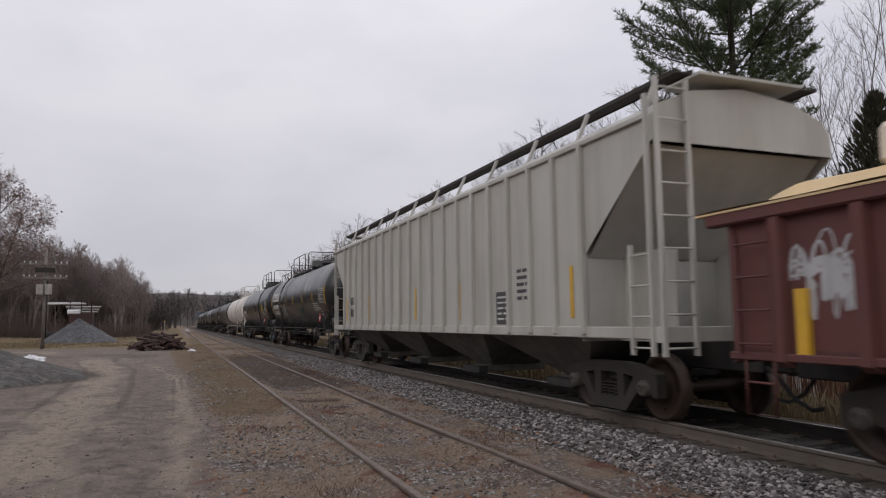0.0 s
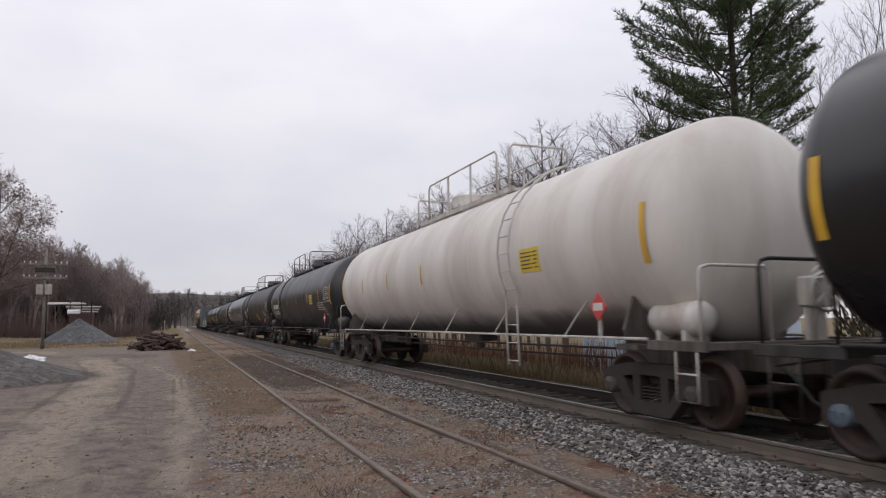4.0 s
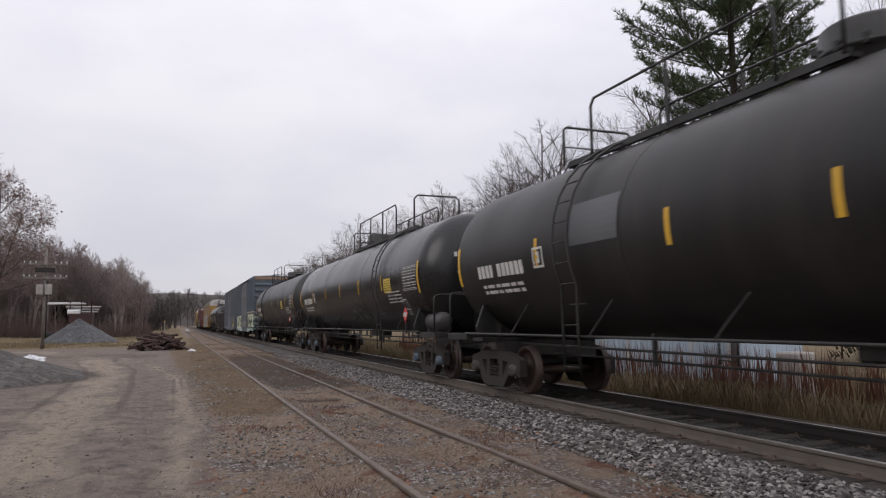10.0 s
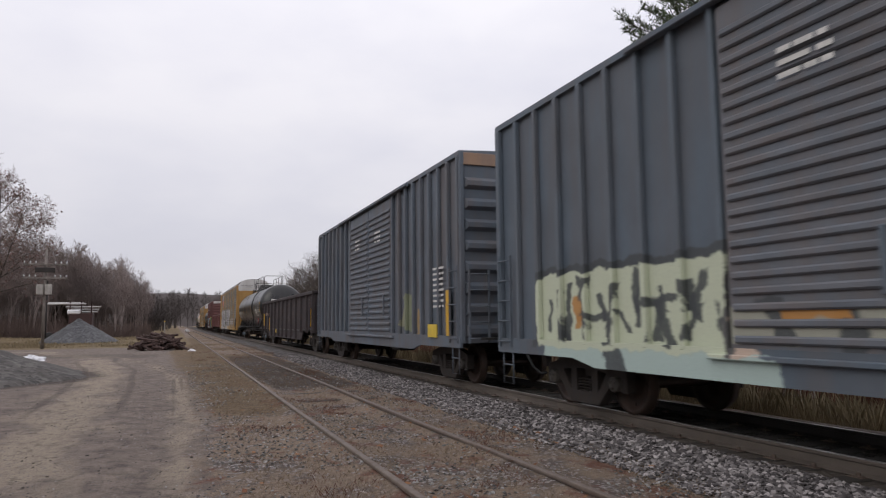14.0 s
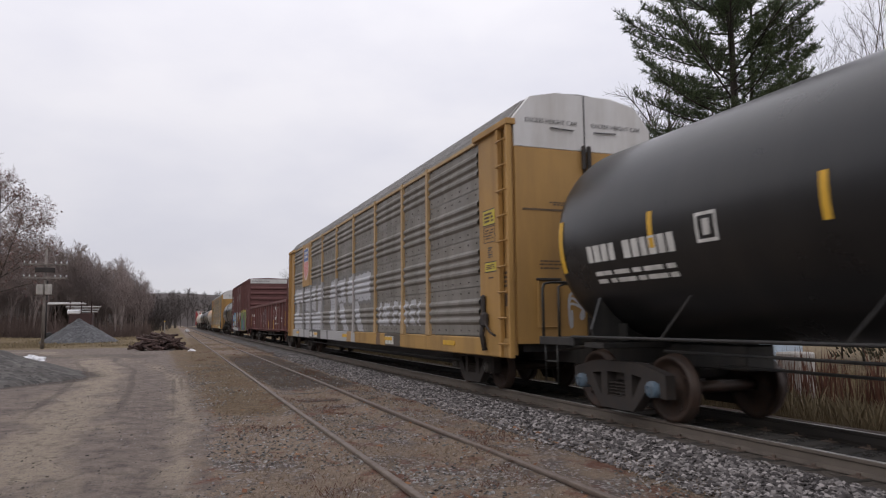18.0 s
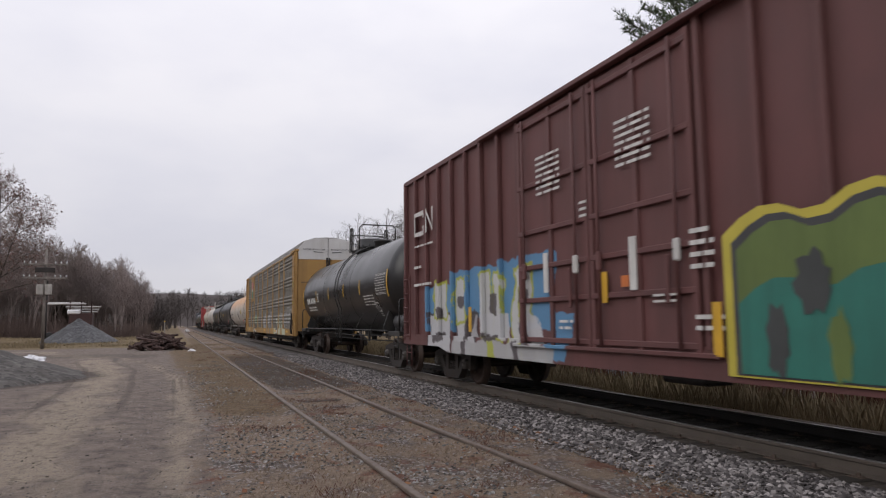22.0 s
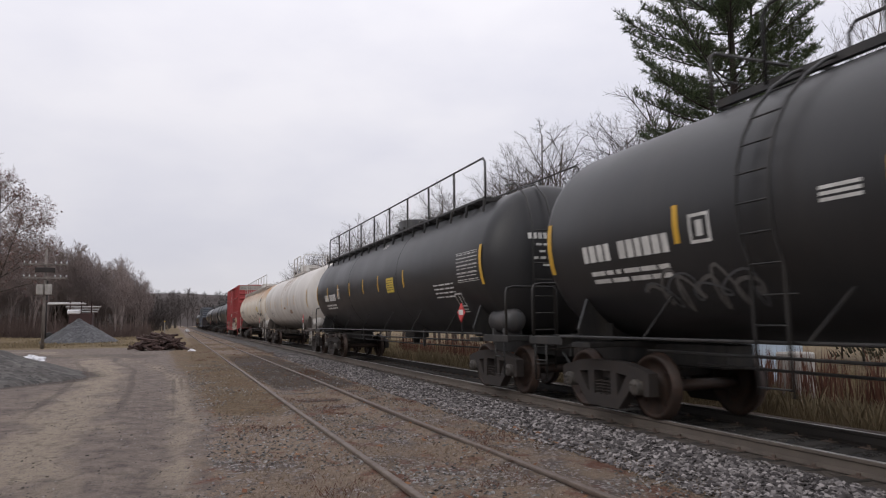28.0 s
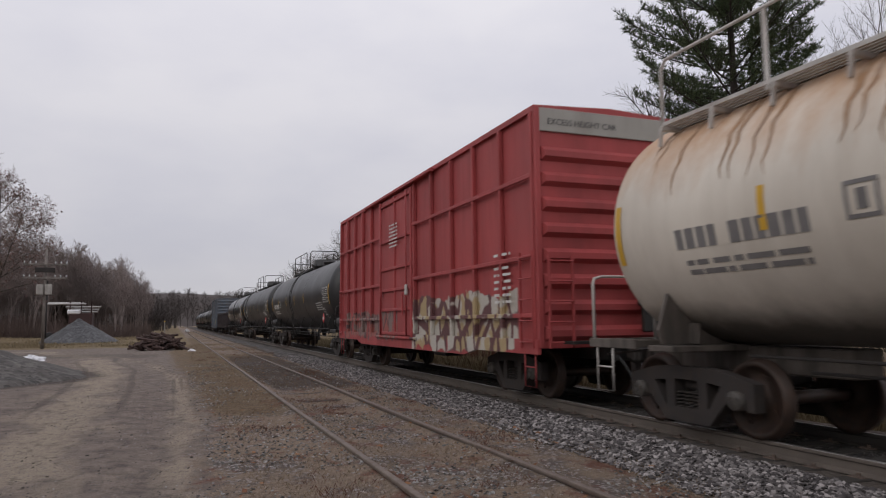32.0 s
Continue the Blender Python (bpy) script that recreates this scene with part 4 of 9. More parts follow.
    if style == 0:
        for x in (-1, 1):
            part("platform_beam", Build().box(x * bw - 0.03, x * bw + 0.03, y1, y0, 4.17, 4.27), fm, car)
        for i in range(9):
            y = y0 + (y1 - y0) * i / 8
            part("platform_bearer", lambda: Build().box(-0.62, 0.62, -0.025, 0.025, 4.16, 4.22), fm, car, "", (0, y, 0), "pbearer")
        for i in range(9):
            x = -bw + 2 * bw * i / 8
            part("platform_slat", Build().box(x - 0.02, x + 0.02, y1, y0, 4.222, 4.245), fm, car)
    else:
        for s in (-1, 1):
            for k in range(6):
                x = s * (0.78 + 0.075 * k)
                part("platform_slat", Build().box(x - 0.02, x + 0.02, y1, y0, zb - 0.02, zb + 0.03), fm, car)
            for i in range(18):
                y = y0 + (y1 - y0) * i / 17
                part("platform_bearer", Build().box(s * 0.74, s * 1.2, y - 0.03, y + 0.03, zb - 0.08, zb - 0.02).bar((s * 1.18, y, zb - 0.05), (s * 1.22, y, zb - 0.30), 0.05, 0.03), fm, car)
    top = 5.16 if style == 0 else 4.90
    for s in (-1, 1):
        start = y0 - (0.9 if style == 0 and y0 - ys > 2.2 else 0.0)
        hr = Build()
        hr.tube([(s * px, start, zb - 0.05), (s * px, start, top - 0.12), (s * px, start - 0.10, top), (s * px, ys + 0.10, top), (s * px, ys, top - 0.10), (s * px, ys, zb - 0.05)], 0.025, 6)
        part("handrail", hr, fm, car)
        n = max(2, int(round(abs(start - ys) / 1.7)))
        for i in range(1, n):
            y = start + (ys - start) * i / n
            part("rail_post", lambda: Build().bar((0, 0, -0.95), (0, 0, 0.0), 0.045, 0.045, 0.006), fm, car, "", (s * px, y, top - 0.02), "post")
    if style == 0:
        lo = Build()
        lo.tube([(-px, y0, zb - 0.05), (-px, y0, 4.86), (-px + 0.06, y0, 4.92), (px - 0.06, y0, 4.92), (px, y0, 4.86), (px, y0, zb - 0.05)], 0.024, 6)
        lo.tube([(-px, y0, 4.55), (px, y0, 4.55)], 0.014, 5)
        part("end_guard", lo, fm, car)
        hi = Build()
        hi.tube([(-px, y1, zb - 0.05), (-px, y1, top - 0.12), (-px + 0.10, y1, top), (px - 0.1, y1, top), (px, y1, top - 0.1), (px, y1, zb - 0.05)], 0.026, 6)
        part("end_guard", hi, fm, car)
    part("valve_housing", b_dome, fm if frame_mat else M_FRAME, car, "", (0, dome_at, 0), "dome")
    part("manway", b_manway, fm, car, "", (0, dome_at - 1.35, 0), "manway")
    if full_board and style == 0:
        fb = Build()
        for x in (-0.62, -0.32):
            fb.box(x - 0.12, x + 0.12, -h + 0.4, h - 0.4, 4.28, 4.32)
        for i in range(14):
            y = -h + 0.6 + i * (2 * h - 1.2) / 13
            fb.box(-0.80, -0.14, y - 0.03, y + 0.03, 4.10, 4.28)
        part("running_board", fb, fm, car)
    # markings on the near side
    for y in (-h, h):
        st = Build()
        patch(st, R, zc, (y - 0.06, y + 0.06, 2.15, 2.95), 0.008)
        part("reflector_strip", st, M_YELLOW, car, "tall yellow reflective strip")
    for y in stripes:
        st = Build()
        patch(st, R, zc, (y - 0.05, y + 0.05, 2.33, 2.80))
        part("reflector_strip", st, M_YELLOW, car, "yellow reflective strip")
    if words:
        t1 = Build()
        start = h - mark_in
        marks(t1, R, zc, start, 2.25, 0.24, 10)
        part("number_stencil", t1, sten, car, "line of stencilled block marks")
        t2 = Build()
        bars(t2, R, zc, start - 1.85, start - 0.1, 1.92, 2.14, 2, seed)
        part("stencil_panel", t2, sten, car)
        t3 = Build()
        bars(t3, R, zc, -h + 0.17, -h + 1.27, 2.25, 2.86, 8, seed + 3, fill=0.24)
        for z in (2.25, 2.42, 2.58, 2.74, 2.86):
            patch(t3, R, zc, (-h + 0.15, -h + 1.29, z - 0.005, z + 0.005), 0.006)
        part("data_panel", t3, sten, car, "stencilled data panel")
        t4 = Build()
        bars(t4, R, zc, -h + 1.6, -h + 2.85, 1.93, 2.30, 4, seed + 5, fill=0.34)
        part("stencil_panel", t4, sten, car)
        t5 = Build()
        yb, zb = start - 2.33, 2.30
        for q in ((yb - 0.35, yb, zb, zb + 0.04), (yb - 0.35, yb, zb + 0.31, zb + 0.35), (yb - 0.35, yb - 0.31, zb, zb + 0.35), (yb - 0.04, yb, zb, zb + 0.35), (yb - 0.23, yb - 0.12, zb + 0.08, zb + 0.27)):
            patch(t5, R, zc, q, 0.006)
        part("class_mark", t5, sten, car)
        t6 = Build()
        for q in ((-h + 1.32, -h + 1.72, 1.74, 1.77), (-h + 1.32, -h + 1.72, 2.00, 2.03), (-h + 1.32, -h + 1.35, 1.74, 2.03), (-h + 1.69, -h + 1.72, 1.74, 2.03), (-h + 1.50, -h + 1.53, 1.78, 1.99)):
            patch(t6, R, zc, q, 0.006)
        bars(t6, R, zc, -h + 1.4, -h + 1.66, 1.60, 1.71, 2, seed + 7, fill=0.4)
        part("stencil_panel", t6, sten, car)
        hb = Build()
        def on_head(x, z):
            return (x, -h - 0.722 * math.sqrt(max(0.0, 1 - ((z - zc) / R) ** 2 - (x / R) ** 2)) - 0.012, z)
        for i, (w, tall, n) in enumerate(((0.92, 0.12, 9), (0.62, 0.045, 4), (0.5, 0.04, 3), (0.78, 0.05, 5), (0.36, 0.04, 2))):
            z = 3.02 - i * 0.135
            for k in range(n):
                xa = -0.35 - w / 2 + w * k / n
                xb = xa + w / n * 0.74
                hb.put([on_head(xa, z), on_head(xb, z), on_head(xb, z + tall), on_head(xa, z + tall)], [(0, 1, 2, 3)])
        part("head_stencil", hb, sten, car)
    if label_at is not None:
        lb = Build()
        patch(lb, R, zc, (label_at - 0.35, label_at + 0.35, label_z, label_z + 0.41), 0.006)
        lp = part("warning_label", lb, M_LABEL, car, "yellow warning label")
        lt = Build()
        bars(lt, R, zc, label_at - 0.30, label_at + 0.30, label_z + 0.04, label_z + 0.37, 5, seed + 9, 0.011, fill=0.3)
        part("label_print", lt, M_STENCILDARK, lp)
    if logo:
        lg = Build()
        y = h - 0.9
        for i in range(6):
            hh, w, k = 0.46, 0.46, 0.11
            z0 = 2.70
            patch(lg, R, zc, (y - w, y, z0 + hh - k, z0 + hh), 0.006)
            patch(lg, R, zc, (y - w, y, z0, z0 + k), 0.006)
            patch(lg, R, zc, (y - k, y, z0 + k, z0 + hh - k), 0.006)
            patch(lg, R, zc, (y - w, y - w + k, z0 + k, z0 + hh - k), 0.006)
            y -= w + 0.10
        part("owner_logo", lg, sten, car, "row of bold square shapes")
    if tag is not None:
        for j, (seed2, ya, yb, za, zb, w, m) in enumerate(tag):
            g = Build()
            stroke(g, loop_path(seed2, ya, yb, za, zb, 4 + seed2 % 3), w, tank_put(R, zc))
            part("graffiti", g, m, car, "spray-painted looping scrawl")
    if not placard:
        return car
    # placard on its stand
    pl = Build()
    pl.bar((-1.50, 0, 1.1), (-1.50, 0, 1.45), 0.05, 0.03)
    stand = part("placard_stand", lambda: pl, fm, car, "", (0, -h + 1.15, 0), "pstand")
    def b_diamond():
        return Build().put([(-1.53, 0, 1.39), (-1.53, 0.21, 1.60), (-1.53, 0, 1.81), (-1.53, -0.21, 1.60), (-1.515, 0, 1.39), (-1.515, 0.21, 1.60), (-1.515, 0, 1.81), (-1.515, -0.21, 1.60)],
                           [(0, 1, 2, 3), (7, 6, 5, 4), (0, 4, 5, 1), (1, 5, 6, 2), (2, 6, 7, 3), (3, 7, 4, 0)])
    part("placard", b_diamond, M_PLACARD, stand, "red diamond placard", None, "diamond")
    part("placard_number_panel", lambda: Build().box(-1.536, -1.531, -0.12, 0.12, 1.55, 1.66), M_STENCIL, stand, "", None, "dpanel")
    return car


def decal(car, name, label, y0, y1, z0, z1, mat, R=1.58, zc=2.66, skew=0.0):
    """A painted patch on the near side of a tank."""
    b = Build()
    n = 6
    for i in range(n):
        a, c = i / n, (i + 1) / n
        patch(b, R, zc, (y0 + skew * a, y1 + skew * a, z0 + (z1 - z0) * a, z0 + (z1 - z0) * c), 0.0075)
    return part(name, b, mat, car, label)


def rust_runs(car, seed, y0, y1, n, z0, z1, R=1.58, zc=2.66):
    """Rust that has run down from the top works, each streak tapering out."""
    r = random.Random(seed)
    put = tank_put(R, zc, 0.006)
    for k in range(n):
        y = r.uniform(y0, y1)
        low = r.uniform(z0, z0 + 0.6 * (z1 - z0))
        pts = [(y + 0.03 * math.sin(2.2 * i + k), z1 + (low - z1) * i / 7) for i in range(8)]
        b = Build()
        w = r.uniform(0.05, 0.16)
        left = [put(p[0] - w * (1 - i / 7.5) / 2, p[1]) for i, p in enumerate(pts)]
        right = [put(p[0] + w * (1 - i / 7.5) / 2, p[1]) for i, p in enumerate(pts)]
        b.put(left + right, [(i, i + 1, 9 + i, 8 + i) for i in range(7)], True)
        part("rust_streak", b, M_STREAK, car)


# ---------------- box cars ----------------
def side_ladder(car, mat, y, z0, z1, x, rungs=5, wide=0.45):
    lb = Build()
    for dy in (-wide / 2, wide / 2):
        lb.box(x - 0.05, x - 0.01, y + dy - 0.02, y + dy + 0.02, z0, z1)
    for k in range(rungs):
        z = z0 + 0.1 + (z1 - z0 - 0.2) * k / (rungs - 1)
        lb.tube([(x - 0.06, y - wide / 2, z), (x - 0.06, y + wide / 2, z)], 0.013, 5)
    part("ladder", lb, mat, car)


def end_wall(car, mat, h, w, z0, z1, s, ribs=9, cap_z=None, cap_mat=None, cap_label=""):
    """Pressed end with horizontal corrugations."""
    b = Build()
    top = cap_z if cap_z else z1
    b.box(-w, w, s * (h - 0.06), s * (h - 0.02), z0, z1)
    for s2 in (-1, 1):
        b.box(s2 * (w - 0.10), s2 * w, s * (h - 0.06), s * (h + 0.03), z0, z1, 0.01)
    part("end_wall", b, mat, car)
    for k in range(ribs):
        z = z0 + 0.12 + (top - z0 - 0.2) * k / ribs
        hh = (top - z0) / ribs * 0.55
        def rib(hh=hh):
            return Build().put(
                [(-w + 0.12, 0, 0), (w - 0.12, 0, 0), (w - 0.17, 0.09, hh * 0.3), (-w + 0.17, 0.09, hh * 0.3), (w - 0.17, 0.09, hh * 0.7), (-w + 0.17, 0.09, hh * 0.7), (w - 0.12, 0, hh), (-w + 0.12, 0, hh)],
                [(0, 1, 2, 3), (3, 2, 4, 5), (5, 4, 6, 7), (1, 6, 4, 2), (0, 3, 5, 7), (0, 7, 6, 1)])
        part("end_rib", rib, mat, car, "", Matrix.Translation((0, s * (h - 0.02), z)) @ Matrix.Diagonal((1, s, 1, 1)), "rib%.2f_%.3f" % (w, hh))
    if cap_mat:
        c = Build().box(-w + 0.02, w - 0.02, s * (h - 0.02), s * (h + 0.02), cap_z, z1 - 0.02, 0.008)
        cp = part("end_cap", c, cap_mat, car, cap_label)
        return cp


TEXTS = {}


def words_on(parent, text, size, m, mat, name="lettering"):
    """Raised flat lettering with the built-in font."""
    if (text, size) not in TEXTS:
        cu = bpy.data.curves.new("lettering", "FONT")
        cu.body, cu.size, cu.align_x, cu.align_y = text, size, "CENTER", "CENTER"
        tmp = bpy.data.objects.new("lettering", cu)
        scene.collection.objects.link(tmp)
        bpy.context.view_layer.update()
        me = bpy.data.meshes.new_from_object(tmp.evaluated_get(bpy.context.evaluated_depsgraph_get()))
        bpy.data.objects.remove(tmp)
        bpy.data.curves.remove(cu)
        me.materials.append(mat)
        TEXTS[(text, size)] = me
    ob = new(name, TEXTS[(text, size)])
    ob.parent = parent
    ob.matrix_basis = m
    return ob


NEAR_END = pose(0, 0, 0, 90, 0, 0)          # lettering that faces the near end


def box_car(name, label, near, far, mat, top=5.17, w=1.6, posts=10, doors=2, door_c=(0.0,), door_w=2.4, sill=0.85, cap=None, capz=4.75, corr_door=True, seed=1, cap_words=False, extra_rails=(), door_mat=None, door_text=(0.38, 3.45, 4.15, 7)):
    car, mid, h = rail_car(name, label, "boxcar", near, far)
    ws = w - 0.07
    b = Build()
    b.box(-ws, ws, -h + 0.03, h - 0.03, 1.05, top - 0.12)
    part("body", b, mat, car)
    rf = Build()
    rf.prism_y([(-w, top - 0.16), (w, top - 0.16), (w, top - 0.06), (0, top + 0.02), (-w, top - 0.06)], -h, h)
    for i in range(12):
        y = -h + 0.4 + i * (2 * h - 0.8) / 11
        rf.put([(-w, y - 0.05, top - 0.055), (0, y - 0.05, top + 0.03), (w, y - 0.05, top - 0.055), (-w, y + 0.05, top - 0.055), (0, y + 0.05, top + 0.03), (w, y + 0.05, top - 0.055)],
               [(0, 1, 4, 3), (1, 2, 5, 4)])
    part("roof", rf, mat, car)
    dhalf = door_w / 2
    lo, hi = min(door_c) - dhalf, max(door_c) + dhalf
    for s in (-1, 1):
        sl = Build()
        sl.prism([(-h, 1.1), (-h, 0.85), (-h + 2.6, 0.85), (-h + 3.2, sill - 0.12), (h - 3.2, sill - 0.12), (h - 2.6, 0.85), (h, 0.85), (h, 1.1)], s * (w - 0.04), s * (w + 0.02))
        part("side_sill", sl, mat, car)
        for i in range(posts):
            for y in (-h + 0.12 + (lo + h - 0.2) * i / (posts - 1), hi + 0.08 + (h - 0.2 - hi) * i / (posts - 1)):
                part("side_post", Build().box(s * (w - 0.07), s * (w + 0.03), y - 0.045, y + 0.045, 1.05, top - 0.17, 0.015), mat, car)
        for dc in door_c:
            d = Build()
            d.box(s * (w - 0.05), s * (w + 0.015), dc - dhalf + 0.02, dc + dhalf - 0.02, 1.0, top - 0.25, 0.01)
            ribs = []
            if corr_door:
                nz = 21
                for k in range(nz):
                    z = 1.15 + (top - 1.6) * k / nz
                    ribs.append(z)
            else:
                pass
            dm = Matrix.Translation((s * (w + 0.0), dc, 0)) @ Matrix.Rotation(0 if s > 0 else math.pi, 4, "Z")
            dp = part("door", d, door_mat or mat, car, "sliding door")
            for z in ribs:
                part("door_rib", lambda: Build().box(0.0, 0.055, -dhalf + 0.08, dhalf - 0.08, 0, 0.085, 0.02), door_mat or mat, dp, "", dm @ Matrix.Translation((0, 0, z)), "drib%.2f" % door_w)
            if not corr_door:
                for y in (-dhalf + 0.06, 0.0, dhalf - 0.06):
                    part("door_post", lambda: Build().box(0.0, 0.06, -0.05, 0.05, 1.02, top - 0.27, 0.01), mat, dp, "", dm @ Matrix.Translation((0, y, 0)), "dpost")
                for z in (1.1, 1.75, 2.3, 2.9, 3.7, top - 0.4):
                    part("door_rail_bar", lambda: Build().box(0.0, 0.07, -dhalf + 0.04, dhalf - 0.04, -0.04, 0.04, 0.01), mat, dp, "", dm @ Matrix.Translation((0, 0, z)), "dbar%.2f" % door_w)
                for y in (-dhalf + 0.3, dhalf - 0.3):
                    part("locking_rod", lambda: Build().tube([(0.10, 0, 1.05), (0.10, 0, top - 0.3)], 0.024, 6), mat, dp, "", dm @ Matrix.Translation((0, y, 0)), "drod")
                    part("latch", lambda: Build().box(0.06, 0.13, -0.05, 0.05, 2.1, 2.38, 0.02), M_STENCIL if y > 0 else mat, dp, "", dm @ Matrix.Translation((0, y, 0)), "dlatch")
            part("door_handle", lambda: Build().box(0.06, 0.10, -0.03, 0.03, 1.6, 2.2, 0.01), mat, dp, "", dm @ Matrix.Translation((0, dhalf * 0.55, 0)), "dhandle")
        dr = Build()
        dr.box(s * (w + 0.0), s * (w + 0.09), lo - 0.3, hi + 0.3, 0.97, 1.03, 0.01)
        dr.box(s * (w + 0.0), s * (w + 0.11), lo - 1.6, hi + 1.6, top - 0.20, top - 0.12, 0.01)
        part("door_rail", dr, mat, car)
    for z in extra_rails:
        er = Build()
        er.box(-w - 0.035, -w + 0.01, -h + 0.1, lo, z - 0.04, z + 0.04, 0.01)
        er.box(-w - 0.035, -w + 0.01, hi, h - 0.1, z - 0.04, z + 0.04, 0.01)
        part("belt_rail", er, mat, car)
    cp = end_wall(car, mat, h, w, 0.95, top - 0.08, -1, 8, capz, cap, "painted band across the top of the end") if cap else end_wall(car, mat, h, w, 0.95, top - 0.08, -1, 9)
    end_wall(car, mat, h, w, 0.95, top - 0.08, 1, 9)
    if cap and cap_words:
        words_on(cp, "EXCESS HEIGHT CAR", 0.15, Matrix.Translation((-w + 0.95, -h - 0.028, capz + 0.17)) @ NEAR_END, M_STENCILDARK)
    for s, y in ((-1, -h + 0.35), (-1, h - 0.35), (1, -h + 0.35), (1, h - 0.35)):
        side_ladder(car, mat, y, 0.95, 2.6, -w - 0.0, 5) if s < 0 else None
    le = Build()
    for x in (-w + 0.15, -w + 0.6):
        le.box(x - 0.02, x + 0.02, -h - 0.15, -h - 0.11, 0.95, 2.5)
    for k in range(5):
        le.tube([(-w + 0.15, -h - 0.16, 1.05 + 0.34 * k), (-w + 0.6, -h - 0.16, 1.05 + 0.34 * k)], 0.013, 5)
    part("end_ladder", le, mat, car)
    part("hand_brake", b_handbrake, M_FRAME, car, "", (0.5, -h - 0.2, 0.1), "brake")
    part("crossover_platform", Build().box(-1.2, 1.2, -h - 0.42, -h - 0.12, 1.02, 1.07), M_FRAME, car)
    uf = Build()
    uf.box(-0.3, 0.3, -h - 0.3, h + 0.3, 0.72, 1.05, 0.02)
    for i in range(8):
        y = -h + 1.0 + i * (2 * h - 2) / 7
        uf.box(-w + 0.05, w - 0.05, y - 0.05, y + 0.05, 0.9, 1.05)
    uf.box(-0.9, -0.4, -1.4, -0.5, 0.55, 0.9, 0.04)
    part("underframe", uf, M_FRAME, car)
    for s in (-1, 1):
        for x in (-1, 1):
            part("step", b_step, mat, car, "", (x * (w - 0.02), s * (h - 0.35), -0.12), "step")
    ends(car, h + 0.35)
    trucks(car, h - 2.05, mid)
    # stencils beside the near corner and on the door
    t = Build()
    bars(t, 0, 0, -h + 1.0, -h + 1.7, 1.7, 2.7, 8, seed, flat=-w - 0.002, fill=0.4)
    part("data_stencil", t, M_STENCIL, car)
    t = Build()
    for dc in door_c:
        bars(t, 0, 0, dc - door_text[0], dc + door_text[0], door_text[1], door_text[2], door_text[3], seed + 1, flat=-w - 0.075, fill=0.42)
    part("door_stencil", t, M_STENCIL, car)
    return car


# ---------------- gondolas ----------------
def gondola(name, label, near, far, mat, top=2.75, bottom=0.82, posts=14, w=1.58, deep=False, inset=0.1, strip=(0.85, 1.25, 2.05), lip=0.02):
    car, mid, h = rail_car(name, label, "gondola", near, far)
    for s in (-1, 1):
        b = Build()
        b.prism([(-h, 1.05), (-h + 3.0, 1.05), (-h + 3.3, bottom + 0.06), (h - 3.3, bottom + 0.06), (h - 3.0, 1.05), (h, 1.05), (h, top - 0.1), (-h, top - 0.1)], s * (w - 0.13), s * (w - 0.08))
        part("side_wall", b, mat, car)
        ch = Build().box(s * (w - 0.12), s * (w + 0.03), -h - lip, h + lip, top - 0.16, top, 0.02)
        part("top_chord", ch, mat, car)
        for i in range(posts):
            y = -h + inset + (2 * h - 2 * inset) * i / (posts - 1)
            foot = bottom + 0.10 if deep and abs(y) < h - 3.4 else 0.96
            part("side_post", lambda: Build().put([(0, -0.09, foot - 0.04), (0, 0.09, foot - 0.04), (0.11, 0.06, foot + 0.02), (0.11, -0.06, foot + 0.02), (0, -0.09, top - 0.16), (0, 0.09, top - 0.16), (0.11, 0.06, top - 0.16), (0.11, -0.06, top - 0.16)],
                                                  [(0, 4, 7, 3), (3, 7, 6, 2), (2, 6, 5, 1), (0, 3, 2, 1)]), mat, car, "", Matrix.Translation((s * (w - 0.09), y, 0)) @ Matrix.Rotation(0 if s > 0 else math.pi, 4, "Z"), "gpost%.2f_%.2f" % (top, foot))
        if deep:
            ss = Build().box(s * (w - 0.1), s * (w - 0.04), -h + 3.3, h - 3.3, bottom + 0.05, bottom + 0.12, 0.01)
        else:
            ss = Build().box(s * (w - 0.1), s * (w + 0.0), -h, h, 0.98, 1.06, 0.01)
        part("side_sill", ss, mat, car)
    for s in (-1, 1):
        e = Build()
        e.box(-w + 0.05, w - 0.05, s * (h - 0.08), s * (h - 0.02), 0.95, top - 0.05)
        for x in (-1.0, -0.35, 0.35, 1.0):
            e.box(x - 0.05, x + 0.05, s * (h - 0.04), s * (h + 0.06), 0.95, top - 0.05, 0.02)
        e.box(-w + 0.05, w - 0.05, s * (h - 0.1), s * (h + 0.06), top - 0.12, top, 0.02)
        part("end_wall", e, mat, car)
        side_ladder(car, mat, s * (h - 0.4), 1.05, top - 0.3, -w + 0.02, 4)
        for x in (-1, 1):
            part("step", b_step, mat, car, "", (x * (w - 0.02), s * (h - 0.4), 0), "step")
    fl = Build()
    fl.box(-w + 0.08, w - 0.08, -h + 0.05, h - 0.05, 1.02, 1.10)
    fl.box(-0.3, 0.3, -h - 0.3, h + 0.3, 0.70, 1.02, 0.02)
    part("floor_frame", fl, M_FRAME, car)
    part("brake_reservoir", Build().tube([(-0.75, -0.6, 0.74), (-0.75, 0.0, 0.74), (-0.75, 0.5, 0.74)], 0.2, 12), M_TRUCK, car, "dusty air reservoir")
    part("brake_rigging", Build().box(-1.0, -0.6, 0.7, 2.6, 0.62, 0.86, 0.03).tube([(-1.2, -h + 3, 0.72), (-1.2, 0, 0.66), (-1.2, h - 3, 0.72)], 0.025, 5).tube([(-0.5, -h + 3, 0.6), (-0.5, h - 3, 0.62)], 0.02, 5), M_FRAME, car)
